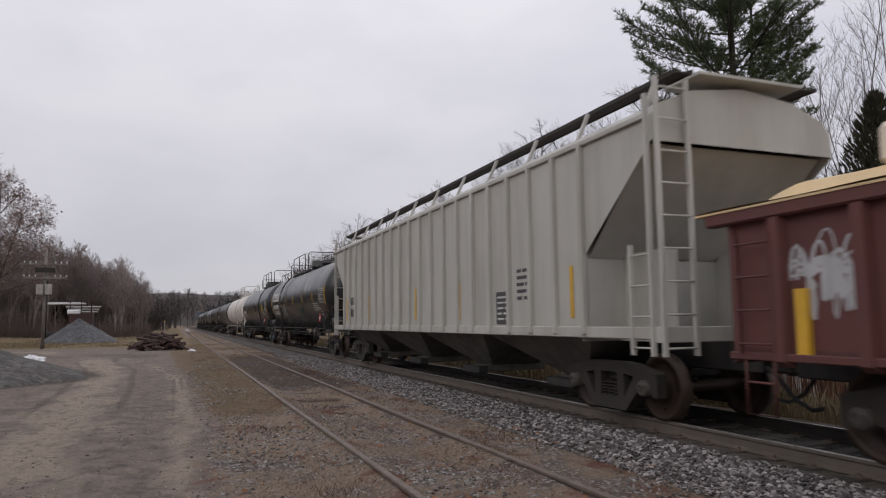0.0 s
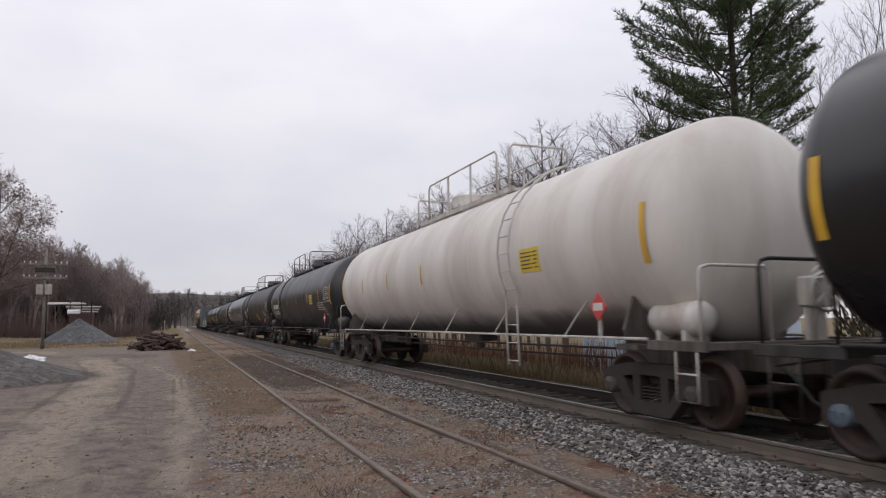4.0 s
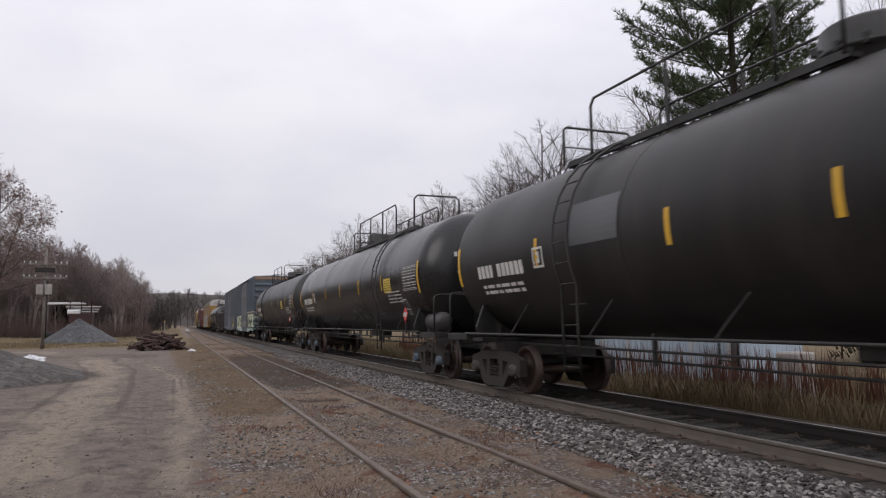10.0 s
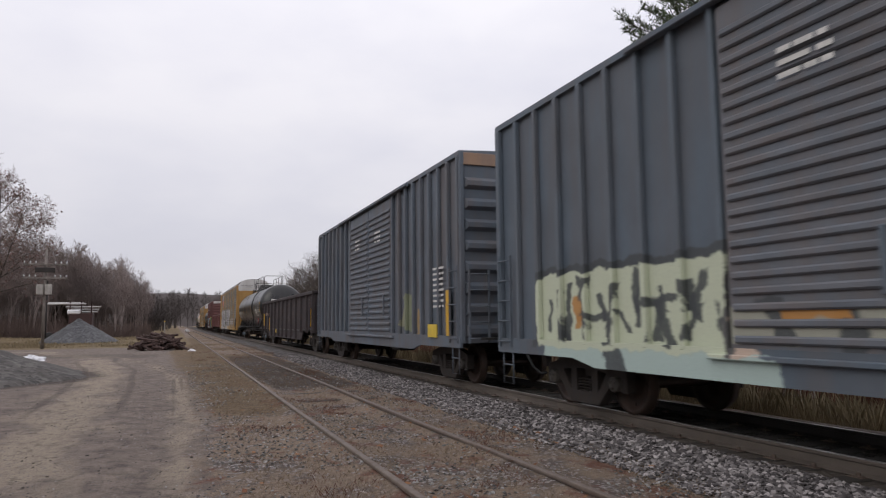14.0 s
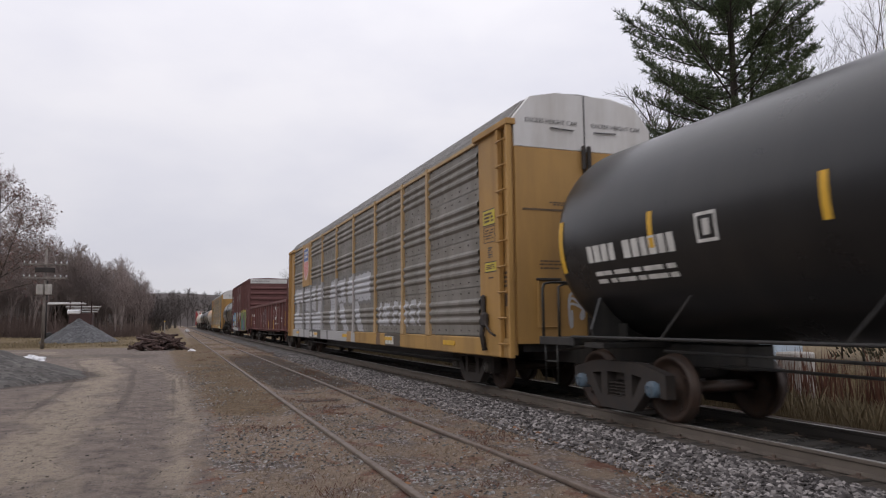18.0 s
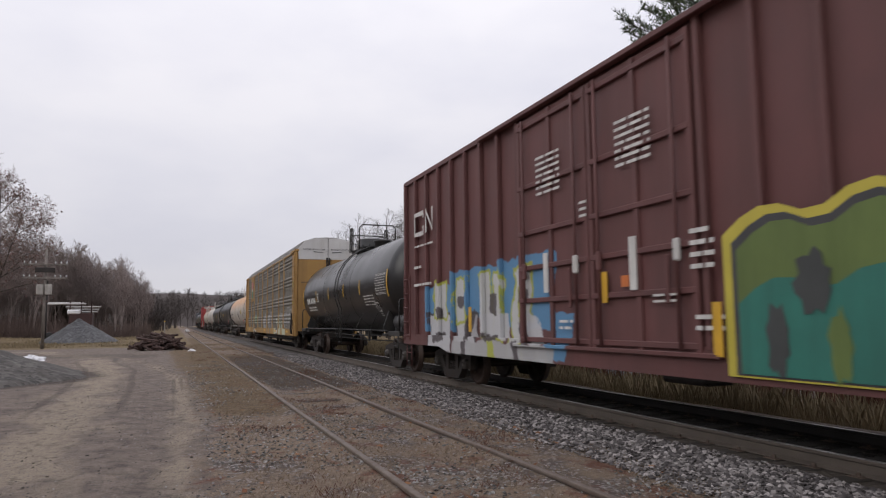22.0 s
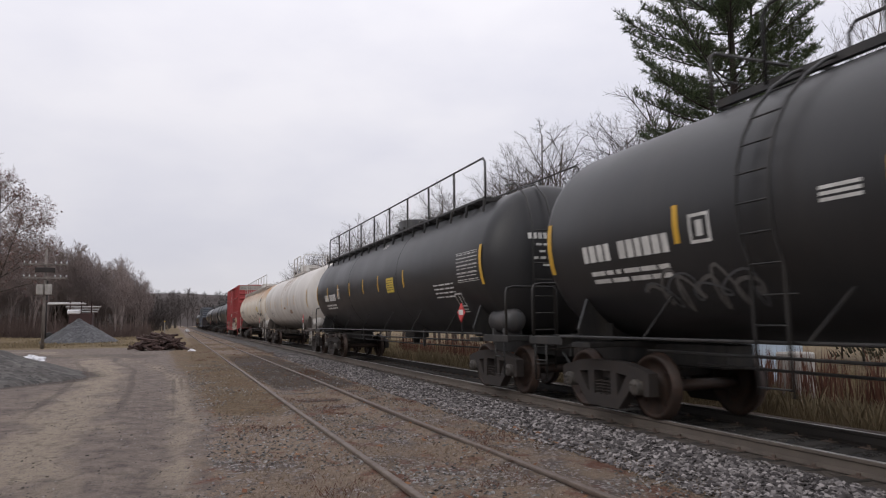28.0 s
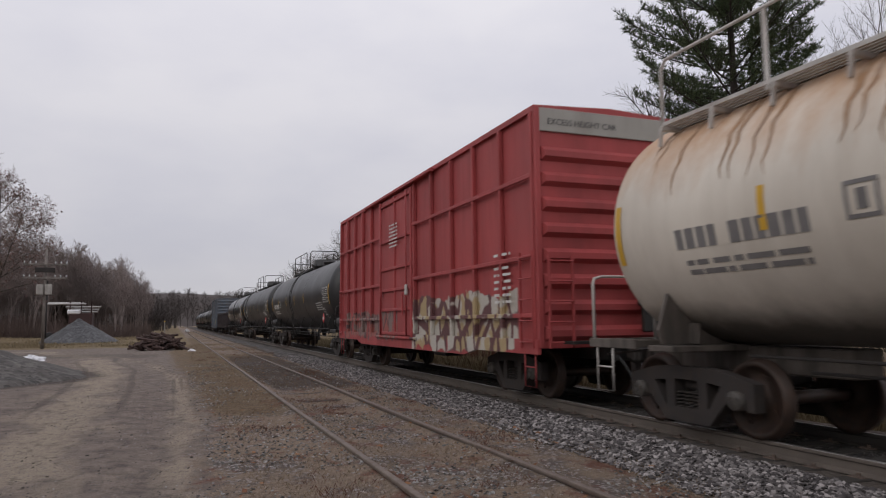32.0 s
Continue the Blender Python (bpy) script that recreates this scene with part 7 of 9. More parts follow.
# ---------------- ground materials ----------------
def ground_material():
    m, n, l, b = nodes_of("ground_earth")
    nt = m.node_tree
    tc = n.new("ShaderNodeTexCoord")
    vec = tc.outputs["Object"]

    def zone(name):
        a = n.new("ShaderNodeAttribute")
        a.attribute_name = name
        return a.outputs["Fac"]

    def rough_edge(sock, wide, wob):
        """A zone with a ragged edge."""
        k = math_node(nt, "ADD", sock, math_node(nt, "MULTIPLY", math_node(nt, "SUBTRACT", wob, 0.5), wide))
        return ramp_node(nt, k, 0.36, 0.64)

    def dots(scale, size, seed):
        """Single stones of uneven size, each in a cell of its own, with a tone each."""
        mp = n.new("ShaderNodeMapping")
        mp.inputs["Location"].default_value = (seed, seed * 2.3, 0)
        l.new(vec, mp.inputs["Vector"])
        v = n.new("ShaderNodeTexVoronoi")
        v.inputs["Scale"].default_value = scale
        l.new(mp.outputs[0], v.inputs["Vector"])
        sp = n.new("ShaderNodeSeparateColor")
        l.new(v.outputs["Color"], sp.inputs[0])
        near = math_node(nt, "SUBTRACT", math_node(nt, "MULTIPLY", sp.outputs[1], size), v.outputs["Distance"])
        return ramp_node(nt, near, 0.0, 0.06), sp.outputs[0]

    wob = noise_node(nt, vec, 0.55, 6.0, 0.62)
    wob2 = noise_node(nt, vec, 2.3, 6.0, 0.68)
    fine = noise_node(nt, vec, 17.0, 6.0, 0.72)
    grit = noise_node(nt, vec, 85.0, 4.0, 0.72)
    # packed road: grey-brown, pale sand where wheels have run, damp streaks along the way
    dirt = mix_node(nt, ramp_node(nt, wob2, 0.34, 0.66), (0.145, 0.117, 0.103, 1), (0.262, 0.213, 0.180, 1))
    blotch = noise_node(nt, vec, 4.2, 8.0, 0.74, (1.0, 0.8, 1.0))
    drag = noise_node(nt, vec, 1.5, 6.0, 0.66, (1.0, 0.30, 1.0))
    lane_k = math_node(nt, "ADD", math_node(nt, "MULTIPLY", zone("wheel_lane"), 0.7), math_node(nt, "MULTIPLY", math_node(nt, "SUBTRACT", drag, 0.5), 2.0))
    lane_k = math_node(nt, "ADD", lane_k, math_node(nt, "MULTIPLY", math_node(nt, "SUBTRACT", wob, 0.5), 1.2))
    dirt = mix_node(nt, math_node(nt, "MULTIPLY", ramp_node(nt, lane_k, 0.26, 0.66), 0.75), dirt, (0.385, 0.318, 0.240, 1))
    dirt = mix_node(nt, math_node(nt, "MULTIPLY", ramp_node(nt, drag, 0.54, 0.66), 0.30), dirt, (0.105, 0.084, 0.074, 1))
    dirt = mix_node(nt, math_node(nt, "MULTIPLY", ramp_node(nt, blotch, 0.53, 0.62), 0.6), dirt, (0.082, 0.066, 0.058, 1))
    dirt = mix_node(nt, math_node(nt, "MULTIPLY", ramp_node(nt, blotch, 0.36, 0.46, (1, 1, 1, 1), (0, 0, 0, 1)), 0.40), dirt, (0.34, 0.285, 0.23, 1))
    rut = rough_edge(zone("rut"), 0.9, wob2)
    dirt = mix_node(nt, math_node(nt, "MULTIPLY", rut, 0.5), dirt, (0.085, 0.068, 0.058, 1))
    dirt = mix_node(nt, math_node(nt, "MULTIPLY", ramp_node(nt, fine, 0.54, 0.68), 0.5), dirt, (0.072, 0.058, 0.051, 1))
    pebble, tone = dots(24.0, 0.42, 3.0)
    dirt = mix_node(nt, math_node(nt, "MULTIPLY", pebble, ramp_node(nt, wob, 0.36, 0.55)), dirt, mix_node(nt, tone, (0.055, 0.048, 0.046, 1), (0.33, 0.30, 0.28, 1)))
    # verge: gravel, matted tan weeds, russet patches
    stone, tone2 = dots(21.0, 0.95, 11.0)
    gravel = mix_node(nt, stone, (0.118, 0.096, 0.083, 1), mix_node(nt, tone2, (0.105, 0.094, 0.092, 1), (0.46, 0.42, 0.405, 1)))
    weed = mix_node(nt, ramp_node(nt, fine, 0.33, 0.67), (0.150, 0.108, 0.082, 1), (0.320, 0.245, 0.180, 1))
    mat_a = ramp_node(nt, noise_node(nt, vec, 0.9, 7.0, 0.68, (1.0, 0.75, 1.0)), 0.49, 0.60)
    verge = mix_node(nt, mat_a, weed, gravel)
    pebble3, tone3 = dots(13.0, 0.34, 29.0)
    verge = mix_node(nt, pebble3, verge, mix_node(nt, tone3, (0.14, 0.125, 0.12, 1), (0.42, 0.39, 0.37, 1)))
    russet = ramp_node(nt, noise_node(nt, vec, 1.25, 7.0, 0.7, (1.0, 0.8, 1.0)), 0.545, 0.63)
    verge = mix_node(nt, math_node(nt, "MULTIPLY", russet, 0.85), verge, mix_node(nt, fine, (0.072, 0.026, 0.018, 1), (0.20, 0.082, 0.052, 1)))
    sward = mix_node(nt, ramp_node(nt, noise_node(nt, vec, 6.0, 7.0, 0.72), 0.33, 0.66), (0.082, 0.053, 0.033, 1), (0.205, 0.148, 0.082, 1))
    verge = mix_node(nt, math_node(nt, "MULTIPLY", rough_edge(zone("sward"), 0.9, wob2), 0.85), verge, sward)
    verge = mix_node(nt, math_node(nt, "MULTIPLY", russet, 0.45), verge, mix_node(nt, fine, (0.085, 0.036, 0.024, 1), (0.23, 0.11, 0.072, 1)))
    grass = mix_node(nt, ramp_node(nt, noise_node(nt, vec, 3.2, 7.0, 0.72), 0.3, 0.7), (0.105, 0.074, 0.042, 1), (0.27, 0.205, 0.115, 1))
    col = mix_node(nt, rough_edge(zone("verge"), 1.6, wob2), dirt, verge)
    col = mix_node(nt, rough_edge(zone("field"), 0.7, wob2), col, grass)
    cinder = mix_node(nt, ramp_node(nt, grit, 0.4, 0.6), (0.030, 0.024, 0.022, 1), (0.085, 0.066, 0.057, 1))
    col = mix_node(nt, math_node(nt, "MULTIPLY", rough_edge(zone("cinder"), 0.9, wob2), 0.85), col, cinder)
    col = mix_node(nt, math_node(nt, "MULTIPLY", ramp_node(nt, grit, 0.48, 0.62), 0.56), col, (0.062, 0.051, 0.046, 1))
    l.new(col, b.inputs["Base Color"])
    b.inputs["Roughness"].default_value = 0.93
    b.inputs["Specular IOR Level"].default_value = 0.2
    bp = n.new("ShaderNodeBump")
    bp.inputs["Strength"].default_value = 0.9
    bp.inputs["Distance"].default_value = 0.05
    hsum = math_node(nt, "ADD", math_node(nt, "MULTIPLY", fine, 0.9), math_node(nt, "MULTIPLY", grit, 0.4))
    hsum = math_node(nt, "ADD", hsum, math_node(nt, "MULTIPLY", wob2, 1.6))
    l.new(hsum, bp.inputs["Height"])
    l.new(bp.outputs[0], b.inputs["Normal"])
    return m


def gravel_material(name, dark, light, scale=20.0, tint=None, shade_oil_x=None):
    m, n, l, b = nodes_of(name)
    nt = m.node_tree
    tc = n.new("ShaderNodeTexCoord")
    vo = n.new("ShaderNodeTexVoronoi")
    vo.inputs["Scale"].default_value = scale
    l.new(tc.outputs["Object"], vo.inputs["Vector"])
    sp = n.new("ShaderNodeSeparateColor")
    l.new(vo.outputs["Color"], sp.inputs[0])
    col = mix_node(nt, sp.outputs[0], rgba(dark), rgba(light))
    big = noise_node(nt, tc.outputs["Object"], 1.3, 5.0, 0.6)
    col = mix_node(nt, ramp_node(nt, big, 0.4, 0.7), col, rgba(tint or shade(dark, 0.8)))
    if shade_oil_x is not None:
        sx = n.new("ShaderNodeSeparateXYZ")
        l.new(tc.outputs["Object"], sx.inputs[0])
        # between the rails: oil plus the train's shade, painted as one dark band
        shade_oil = math_node(nt, "MULTIPLY", band(nt, sx.outputs["X"], shade_oil_x - 0.62, shade_oil_x + 0.75, 0.12), 0.85)
        col = mix_node(nt, shade_oil, col, (0.012, 0.011, 0.010, 1))
        dust = math_node(nt, "MULTIPLY", band(nt, sx.outputs["X"], shade_oil_x - 1.35, shade_oil_x - 0.8, 0.15), 0.8)
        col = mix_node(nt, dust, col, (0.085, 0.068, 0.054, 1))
    l.new(col, b.inputs["Base Color"])
    b.inputs["Roughness"].default_value = 0.9
    bp = n.new("ShaderNodeBump")
    bp.inputs["Strength"].default_value = 0.8
    bp.inputs["Distance"].default_value = 0.03
    l.new(vo.outputs["Distance"], bp.inputs["Height"])
    l.new(bp.outputs[0], b.inputs["Normal"])
    return m


def island_material(name, dark, light, rough=0.9, power=1.0):
    """Many small pieces in one mesh, each with a tone of its own."""
    m, n, l, b = nodes_of(name)
    nt = m.node_tree
    geo = n.new("ShaderNodeNewGeometry")
    tc = n.new("ShaderNodeTexCoord")
    rnd = geo.outputs["Random Per Island"]
    if power != 1.0:
        rnd = math_node(nt, "POWER", rnd, power)
    col = mix_node(nt, rnd, rgba(dark), rgba(light))
    col = mix_node(nt, math_node(nt, "MULTIPLY", noise_node(nt, tc.outputs["Object"], 30.0, 4.0), 0.4), col, rgba(dark))
    l.new(col, b.inputs["Base Color"])
    b.inputs["Roughness"].default_value = rough
    b.inputs["Specular IOR Level"].default_value = 0.25
    return m


M_GROUND = ground_material()
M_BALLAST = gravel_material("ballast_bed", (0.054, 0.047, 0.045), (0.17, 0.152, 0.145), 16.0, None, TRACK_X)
M_STONE = island_material("ballast_stone", (0.056, 0.050, 0.050), (0.44, 0.405, 0.39), 0.85, 1.9)
M_PEBBLE = island_material("pale_pebble", (0.06, 0.056, 0.052), (0.40, 0.385, 0.365), 0.85, 1.5)
M_CLOD = island_material("dirt_clod", (0.045, 0.039, 0.034), (0.13, 0.112, 0.094))
M_PILE = gravel_material("pile_bluegrey_gravel", (0.042, 0.042, 0.045), (0.16, 0.158, 0.165), 9.0, (0.06, 0.061, 0.062))
M_HEAP = gravel_material("heap_dark_gravel", (0.028, 0.025, 0.023), (0.12, 0.11, 0.10), 7.0, (0.05, 0.042, 0.036))
M_RAIL = surface("rail_rusty", (0.135, 0.098, 0.078), 0.7, 0.15, 0.2, 2.0, (0.07, 0.05, 0.04), 0.5, False)
M_RAILTOP = surface("rail_head_worn", (0.15, 0.118, 0.096), 0.6, 0.1, 0.2, 3.0, (0.09, 0.06, 0.045), 0.5, False)
M_RAILMAIN = surface("rail_main_dusty", (0.115, 0.095, 0.08), 0.75, 0.1, 0.2, 1.5, (0.17, 0.14, 0.115), 0.5, False)
M_RAILOILY = surface("rail_oily", (0.030, 0.026, 0.024), 0.6, 0.1, 0.3, 1.5, (0.06, 0.05, 0.042), 0.5, False)
M_RAILHEAD = surface("rail_head_polished", (0.42, 0.40, 0.38), 0.30, 0.9, 0.15, 2.0, (0.20, 0.16, 0.13), 0.3, False, bump=0.02)
M_TIE = surface("sleeper_wood", (0.060, 0.052, 0.045), 0.9, 0, 0.35, 4.0, (0.04, 0.035, 0.03), 0.5, False, bump=0.4, fine=30, spread=0.7)
M_TIEOLD = surface("old_sleeper_creosote", (0.060, 0.034, 0.030), 0.9, 0, 0.5, 3.0, (0.19, 0.13, 0.11), 0.5, False, bump=0.4, fine=30, spread=0.7)
M_BARK = surface("bark_grey_brown", (0.10, 0.083, 0.07), 0.95, 0, 0.3, 3.0, (0.05, 0.042, 0.036), 0.6, bump=0.5, fine=25)
M_BARKDARK = surface("bark_dark_brown", (0.045, 0.036, 0.030), 0.95, 0, 0.3, 3.0, (0.09, 0.075, 0.062), 0.5, bump=0.5, fine=25)
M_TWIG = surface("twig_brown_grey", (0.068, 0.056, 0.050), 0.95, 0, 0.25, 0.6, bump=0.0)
# paler than M_TWIG: the haze of distance is mixed into this colour
M_FARTWIG = surface("far_twig_haze_grey", (0.245, 0.200, 0.184), 0.95, 0, 0.3, 0.15, bump=0.0)
M_RIDGE = surface("far_ridge_woods", (0.070, 0.058, 0.054), 0.95, 0, 0.3, 0.05, bump=0.0)
M_NEEDLE = island_material("pine_needles", (0.044, 0.066, 0.034), (0.140, 0.172, 0.085), 0.7)
M_CEDAR = island_material("cedar_foliage", (0.035, 0.035, 0.021), (0.085, 0.078, 0.05), 0.85)
M_OAKLEAF = island_material("oak_leaves_rust", (0.17, 0.10, 0.092), (0.32, 0.215, 0.195), 0.85)
M_GRASS = island_material("dry_grass_blades", (0.115, 0.09, 0.052), (0.31, 0.245, 0.148), 0.85)
M_WEED = island_material("weed_stalks_russet", (0.075, 0.033, 0.024), (0.185, 0.088, 0.058), 0.9)
M_TUFT = island_material("short_dry_grass", (0.10, 0.073, 0.046), (0.23, 0.165, 0.10), 0.9)
M_BRUSH = island_material("brush_brown", (0.075, 0.053, 0.046), (0.165, 0.118, 0.097), 0.9)
M_LEAF = island_material("fallen_leaves", (0.12, 0.05, 0.025), (0.30, 0.15, 0.07), 0.8)
M_POLE = surface("pole_weathered_wood", (0.21, 0.185, 0.165), 0.9, 0, 0.25, 3.0, (0.05, 0.045, 0.04), 0.5)
M_POLEDARK = surface("pole_dark_wood", (0.035, 0.03, 0.028), 0.9, 0, 0.25, 3.0)
M_GLASSINS = surface("insulator_pale", (0.45, 0.46, 0.46), 0.3, 0, 0.1, 5.0)
M_PALE = surface("pale_sheet", (0.72, 0.72, 0.74), 0.6, 0, 0.06, 2.0, (0.4, 0.38, 0.35), 0.3, False)
M_CONTAINER = surface("container_pale_blue", (0.42, 0.50, 0.58), 0.55, 0, 0.1, 0.8, (0.25, 0.22, 0.19), 0.3)
M_CONCRETE = surface("concrete_pale", (0.38, 0.36, 0.33), 0.9, 0, 0.15, 3.0, (0.2, 0.18, 0.16), 0.5)
M_SHED = surface("trailer_maroon", (0.05, 0.022, 0.02), 0.7, 0, 0.2, 2.0, (0.03, 0.02, 0.02), 0.4)
M_PIPE = surface("pipe_white", (0.46, 0.45, 0.44), 0.6, 0, 0.1, 3.0)


# ---------------- ground ----------------
def lift(x, y):
    """Height of the ground."""
    dx, _ = line_at(y)
    u = x - dx
    z = 0.035 * noise.noise((x * 0.45, y * 0.3, 0.0)) + 0.012 * noise.noise((x * 2.1, y * 1.7, 3.0))
    if u < 0.9:
        # wheel ruts of the road
        z += -0.025 * math.exp(-((u + 0.2) / 0.22) ** 2) - 0.025 * math.exp(-((u + 1.9) / 0.25) ** 2)
    if 4.2 < u < 9.8:
        k = min(1.0, (u - 4.2) / 1.0, (9.8 - u) / 1.0)
        z = z * (1 - k) + k * 0.0
    for rx in (SIDING_X - HALF_GAUGE, SIDING_X + HALF_GAUGE):
        if y < 60:
            z += 0.05 * math.exp(-((x - rx) / 0.2) ** 2)
    if u >= 9.2:
        k = min(1.0, (u - 9.2) / 2.2)
        z += -0.45 * k * k * (3 - 2 * k)
    if u < -14 and y > 60:
        z += min(1.2, (-14 - u) * 0.03)
    return z


def spread_lines(stops):
    out = []
    for a, b, n in stops:
        out += [a + (b - a) * i / n for i in range(n)]
    out.append(stops[-1][1])
    return out


def way(points):
    """x of a bent way at y, from a few (x, y) stations."""
    def at(y):
        if y <= points[0][1]:
            return points[0][0]
        for (xa, ya), (xb, yb) in zip(points, points[1:]):
            if y <= yb:
                k = (y - ya) / (yb - ya)
                k = k * k * (3 - 2 * k)
                return xa + (xb - xa) * k
        return points[-1][0]
    return at


LANE_WIDE = way([(-2.6, 4.0), (-1.75, 9.8), (-1.85, 18.0), (-2.1, 26.0), (-3.4, 36.0), (-6.9, 47.0), (-16.0, 56.0)])
LANE_SLIM = way([(0.0, 4.0), (0.12, 10.0), (0.2, 16.0), (0.15, 22.0), (-0.6, 29.0), (-2.2, 37.0), (-7.0, 45.0), (-16.0, 52.0)])
VERGE_EDGE = way([(0.05, 4.0), (0.4, 8.0), (0.62, 12.5), (0.5, 20.0), (0.05, 32.0), (-0.2, 44.0), (1.2, 60.0)])


def soft_step(v, a, b):
    k = min(1.0, max(0.0, (v - a) / (b - a)))
    return k * k * (3 - 2 * k)


def zones(x, y):
    """What covers the ground at a place: pale wheel lanes, ruts, verge, matted grass, cinders, open field."""
    open_road = 1 - soft_step(y, 46.0, 56.0)
    near = soft_step(y, 3.0, 11.0)
    slope = abs(LANE_WIDE(y + 0.5) - LANE_WIDE(y - 0.5))
    lane = math.exp(-((x - LANE_WIDE(y)) / (0.75 + 0.9 * slope + 0.9 * (1 - near))) ** 2)
    slim = math.exp(-((x - LANE_SLIM(y)) / 0.34) ** 2) * (0.75 + 0.25 * near)
    left = 0.55 * math.exp(-((x + 4.6) / 1.1) ** 2) * (1 - soft_step(y, 14.0, 20.0))
    lane = max(lane * (0.62 + 0.38 * near), slim * 0.85, left) * open_road
    rut = 0.0
    for off in (-0.16, 0.06, 0.24):
        rut = max(rut, math.exp(-((x - LANE_SLIM(y) - off) / 0.05) ** 2) * soft_step(y, 12.0, 15.0))
    for off in (-0.7, 0.85):
        rut = max(rut, 0.8 * math.exp(-((x - LANE_WIDE(y) - off) / 0.13) ** 2) * soft_step(y, 11.0, 17.0))
    rut = max(rut, 0.9 * math.exp(-((y - 39.0 + 0.4 * x) / 3.2) ** 2) * (1 - soft_step(x, -1.6, 0.2))) * open_road
    verge = soft_step(x, VERGE_EDGE(y) - 0.9, VERGE_EDGE(y) + 0.75)
    sward = soft_step(y, 10.5, 15.0) * (1 - soft_step(x, 1.75, 2.25)) * verge * (1 - soft_step(y, 70.0, 110.0))
    sward = max(sward, 0.75 * soft_step(x, 1.75, 2.15) * (1 - soft_step(x, 4.2, 4.8)) * soft_step(y, 8.0, 22.0) * (0.5 + 0.5 * math.sin(y * 0.55 + 0.8)))
    side = 1 - soft_step(x, 0.4, 2.0)
    field = max(soft_step(y, 50.0, 58.0) * side, soft_step(x, 10.0, 10.9))
    cinder = soft_step(y, 15.0, 19.5) * (1 - soft_step(y, 30.0, 44.0)) * soft_step(x, 2.05, 2.5) * (1 - soft_step(x, 4.2, 4.9)) * 0.85
    heap = math.hypot((x + 7.3) / 5.6, (y - 25.0) / 5.6)
    cinder = max(cinder, 0.8 - 0.8 * soft_step(heap, 0.75, 1.15), 0.85 * soft_step(x, 4.4, 5.0) * (1 - soft_step(x, 9.5, 10.2)))
    return lane, rut, verge, sward, cinder, field


gx = spread_lines([(-2500, -300, 4), (-300, -60, 10), (-60, -14, 16), (-14, -4, 22), (-4, 5, 90), (5, 13, 24), (13, 60, 24), (60, 300, 10), (300, 2500, 4)])
gy = spread_lines([(-2500, -100, 4), (-100, -6, 10), (-6, 2, 12), (2, 26, 110), (26, 60, 60), (60, 140, 32), (140, 500, 30), (500, 3000, 6)])
gv = [(x, y, lift(x, y)) for y in gy for x in gx]
nx = len(gx)
gf = [(j * nx + i, j * nx + i + 1, (j + 1) * nx + i + 1, (j + 1) * nx + i) for j in range(len(gy) - 1) for i in range(nx - 1)]
me = Build().put(gv, gf, True).mesh("ground")
cover = [zones(x, y) for y in gy for x in gx]
for i, nm in enumerate(("wheel_lane", "rut", "verge", "sward", "cinder", "field")):
    me.attributes.new(nm, "FLOAT", "POINT").data.foreach_set("value", [c[i] for c in cover])
me.materials.append(M_GROUND)
tagged(new("ground", me), "packed dirt road, gravel verge and dry grass", "ground", kind="structure")


# ---------------- tracks ----------------
RAIL_PROFILE = [(-0.07, -0.17), (0.07, -0.17), (0.07, -0.155), (0.014, -0.13), (0.012, -0.05), (0.034, -0.035), (0.036, -0.008), (0.03, 0.0), (-0.03, 0.0), (-0.036, -0.008), (-0.034, -0.035), (-0.012, -0.05), (-0.014, -0.13), (-0.07, -0.155)]


HEAD_PROFILE = [(-0.03, -0.006), (0.03, -0.006), (0.027, 0.0), (-0.027, 0.0)]


def sweep_rail(x, z, ys, bend, wob=0.0, outline=RAIL_PROFILE):
    n = len(outline)
    vs, fs = [], []
    for j, y in enumerate(ys):
        dx = line_at(y)[0] if bend else 0.0
        sx = wob * noise.noise((y * 0.12, x, 5.0))
        sz = wob * 0.6 * noise.noise((y * 0.10, x, 9.0))
        for px, pz in outline:
            vs.append((x + dx + sx + px, y, z + sz + pz))
    for j in range(len(ys) - 1):
        for i in range(n):
            a, b = j * n + i, j * n + (i + 1) % n
            fs.append((a, b, b + n, a + n))
    return Build().put(vs, fs)


main_ys = [-60 + 4 * i for i in range(66)] + [204 + 8 * i for i in range(50)]
side_ys = [-30 + 1.5 * i for i in range(140)]
main_line = thing("main_track", "main line track of dusty steel rails on wooden sleepers", "railway track", kind="structure")
siding = thing("siding_track", "rusty siding track half buried in gravel and weeds", "railway track", kind="structure")
for s in (-1, 1):
    rail = part("rail", sweep_rail(TRACK_X + s * HALF_GAUGE, RAIL_Z, main_ys, True), M_RAILMAIN if s < 0 else M_RAILOILY, main_line, "dusty brown steel rail" if s < 0 else "oily dark steel rail")
    part("rail_head", sweep_rail(TRACK_X + s * HALF_GAUGE, RAIL_Z + 0.003, main_ys, True, 0.0, HEAD_PROFILE), M_RAILHEAD, rail, "polished running surface")
    part("rail", sweep_rail(SIDING_X + s * HALF_GAUGE, SIDING_Z, side_ys, False, 0.02), M_RAILTOP, siding, "rusty steel rail")
# ballast bed: a low mound under the main line
bv, bf = [], []
prof = [(-2.7, -0.05), (-2.1, 0.02), (-1.6, 0.05), (-1.35, 0.055), (-0.9, 0.03), (0.0, 0.02), (0.9, 0.03), (1.35, 0.05), (1.7, 0.02), (2.4, -0.15), (3.1, -0.45)]
ys = [-60 + 2 * i for i in range(30)] + [0.5 * i for i in range(120)] + [60 + 4 * i for i in range(110)]
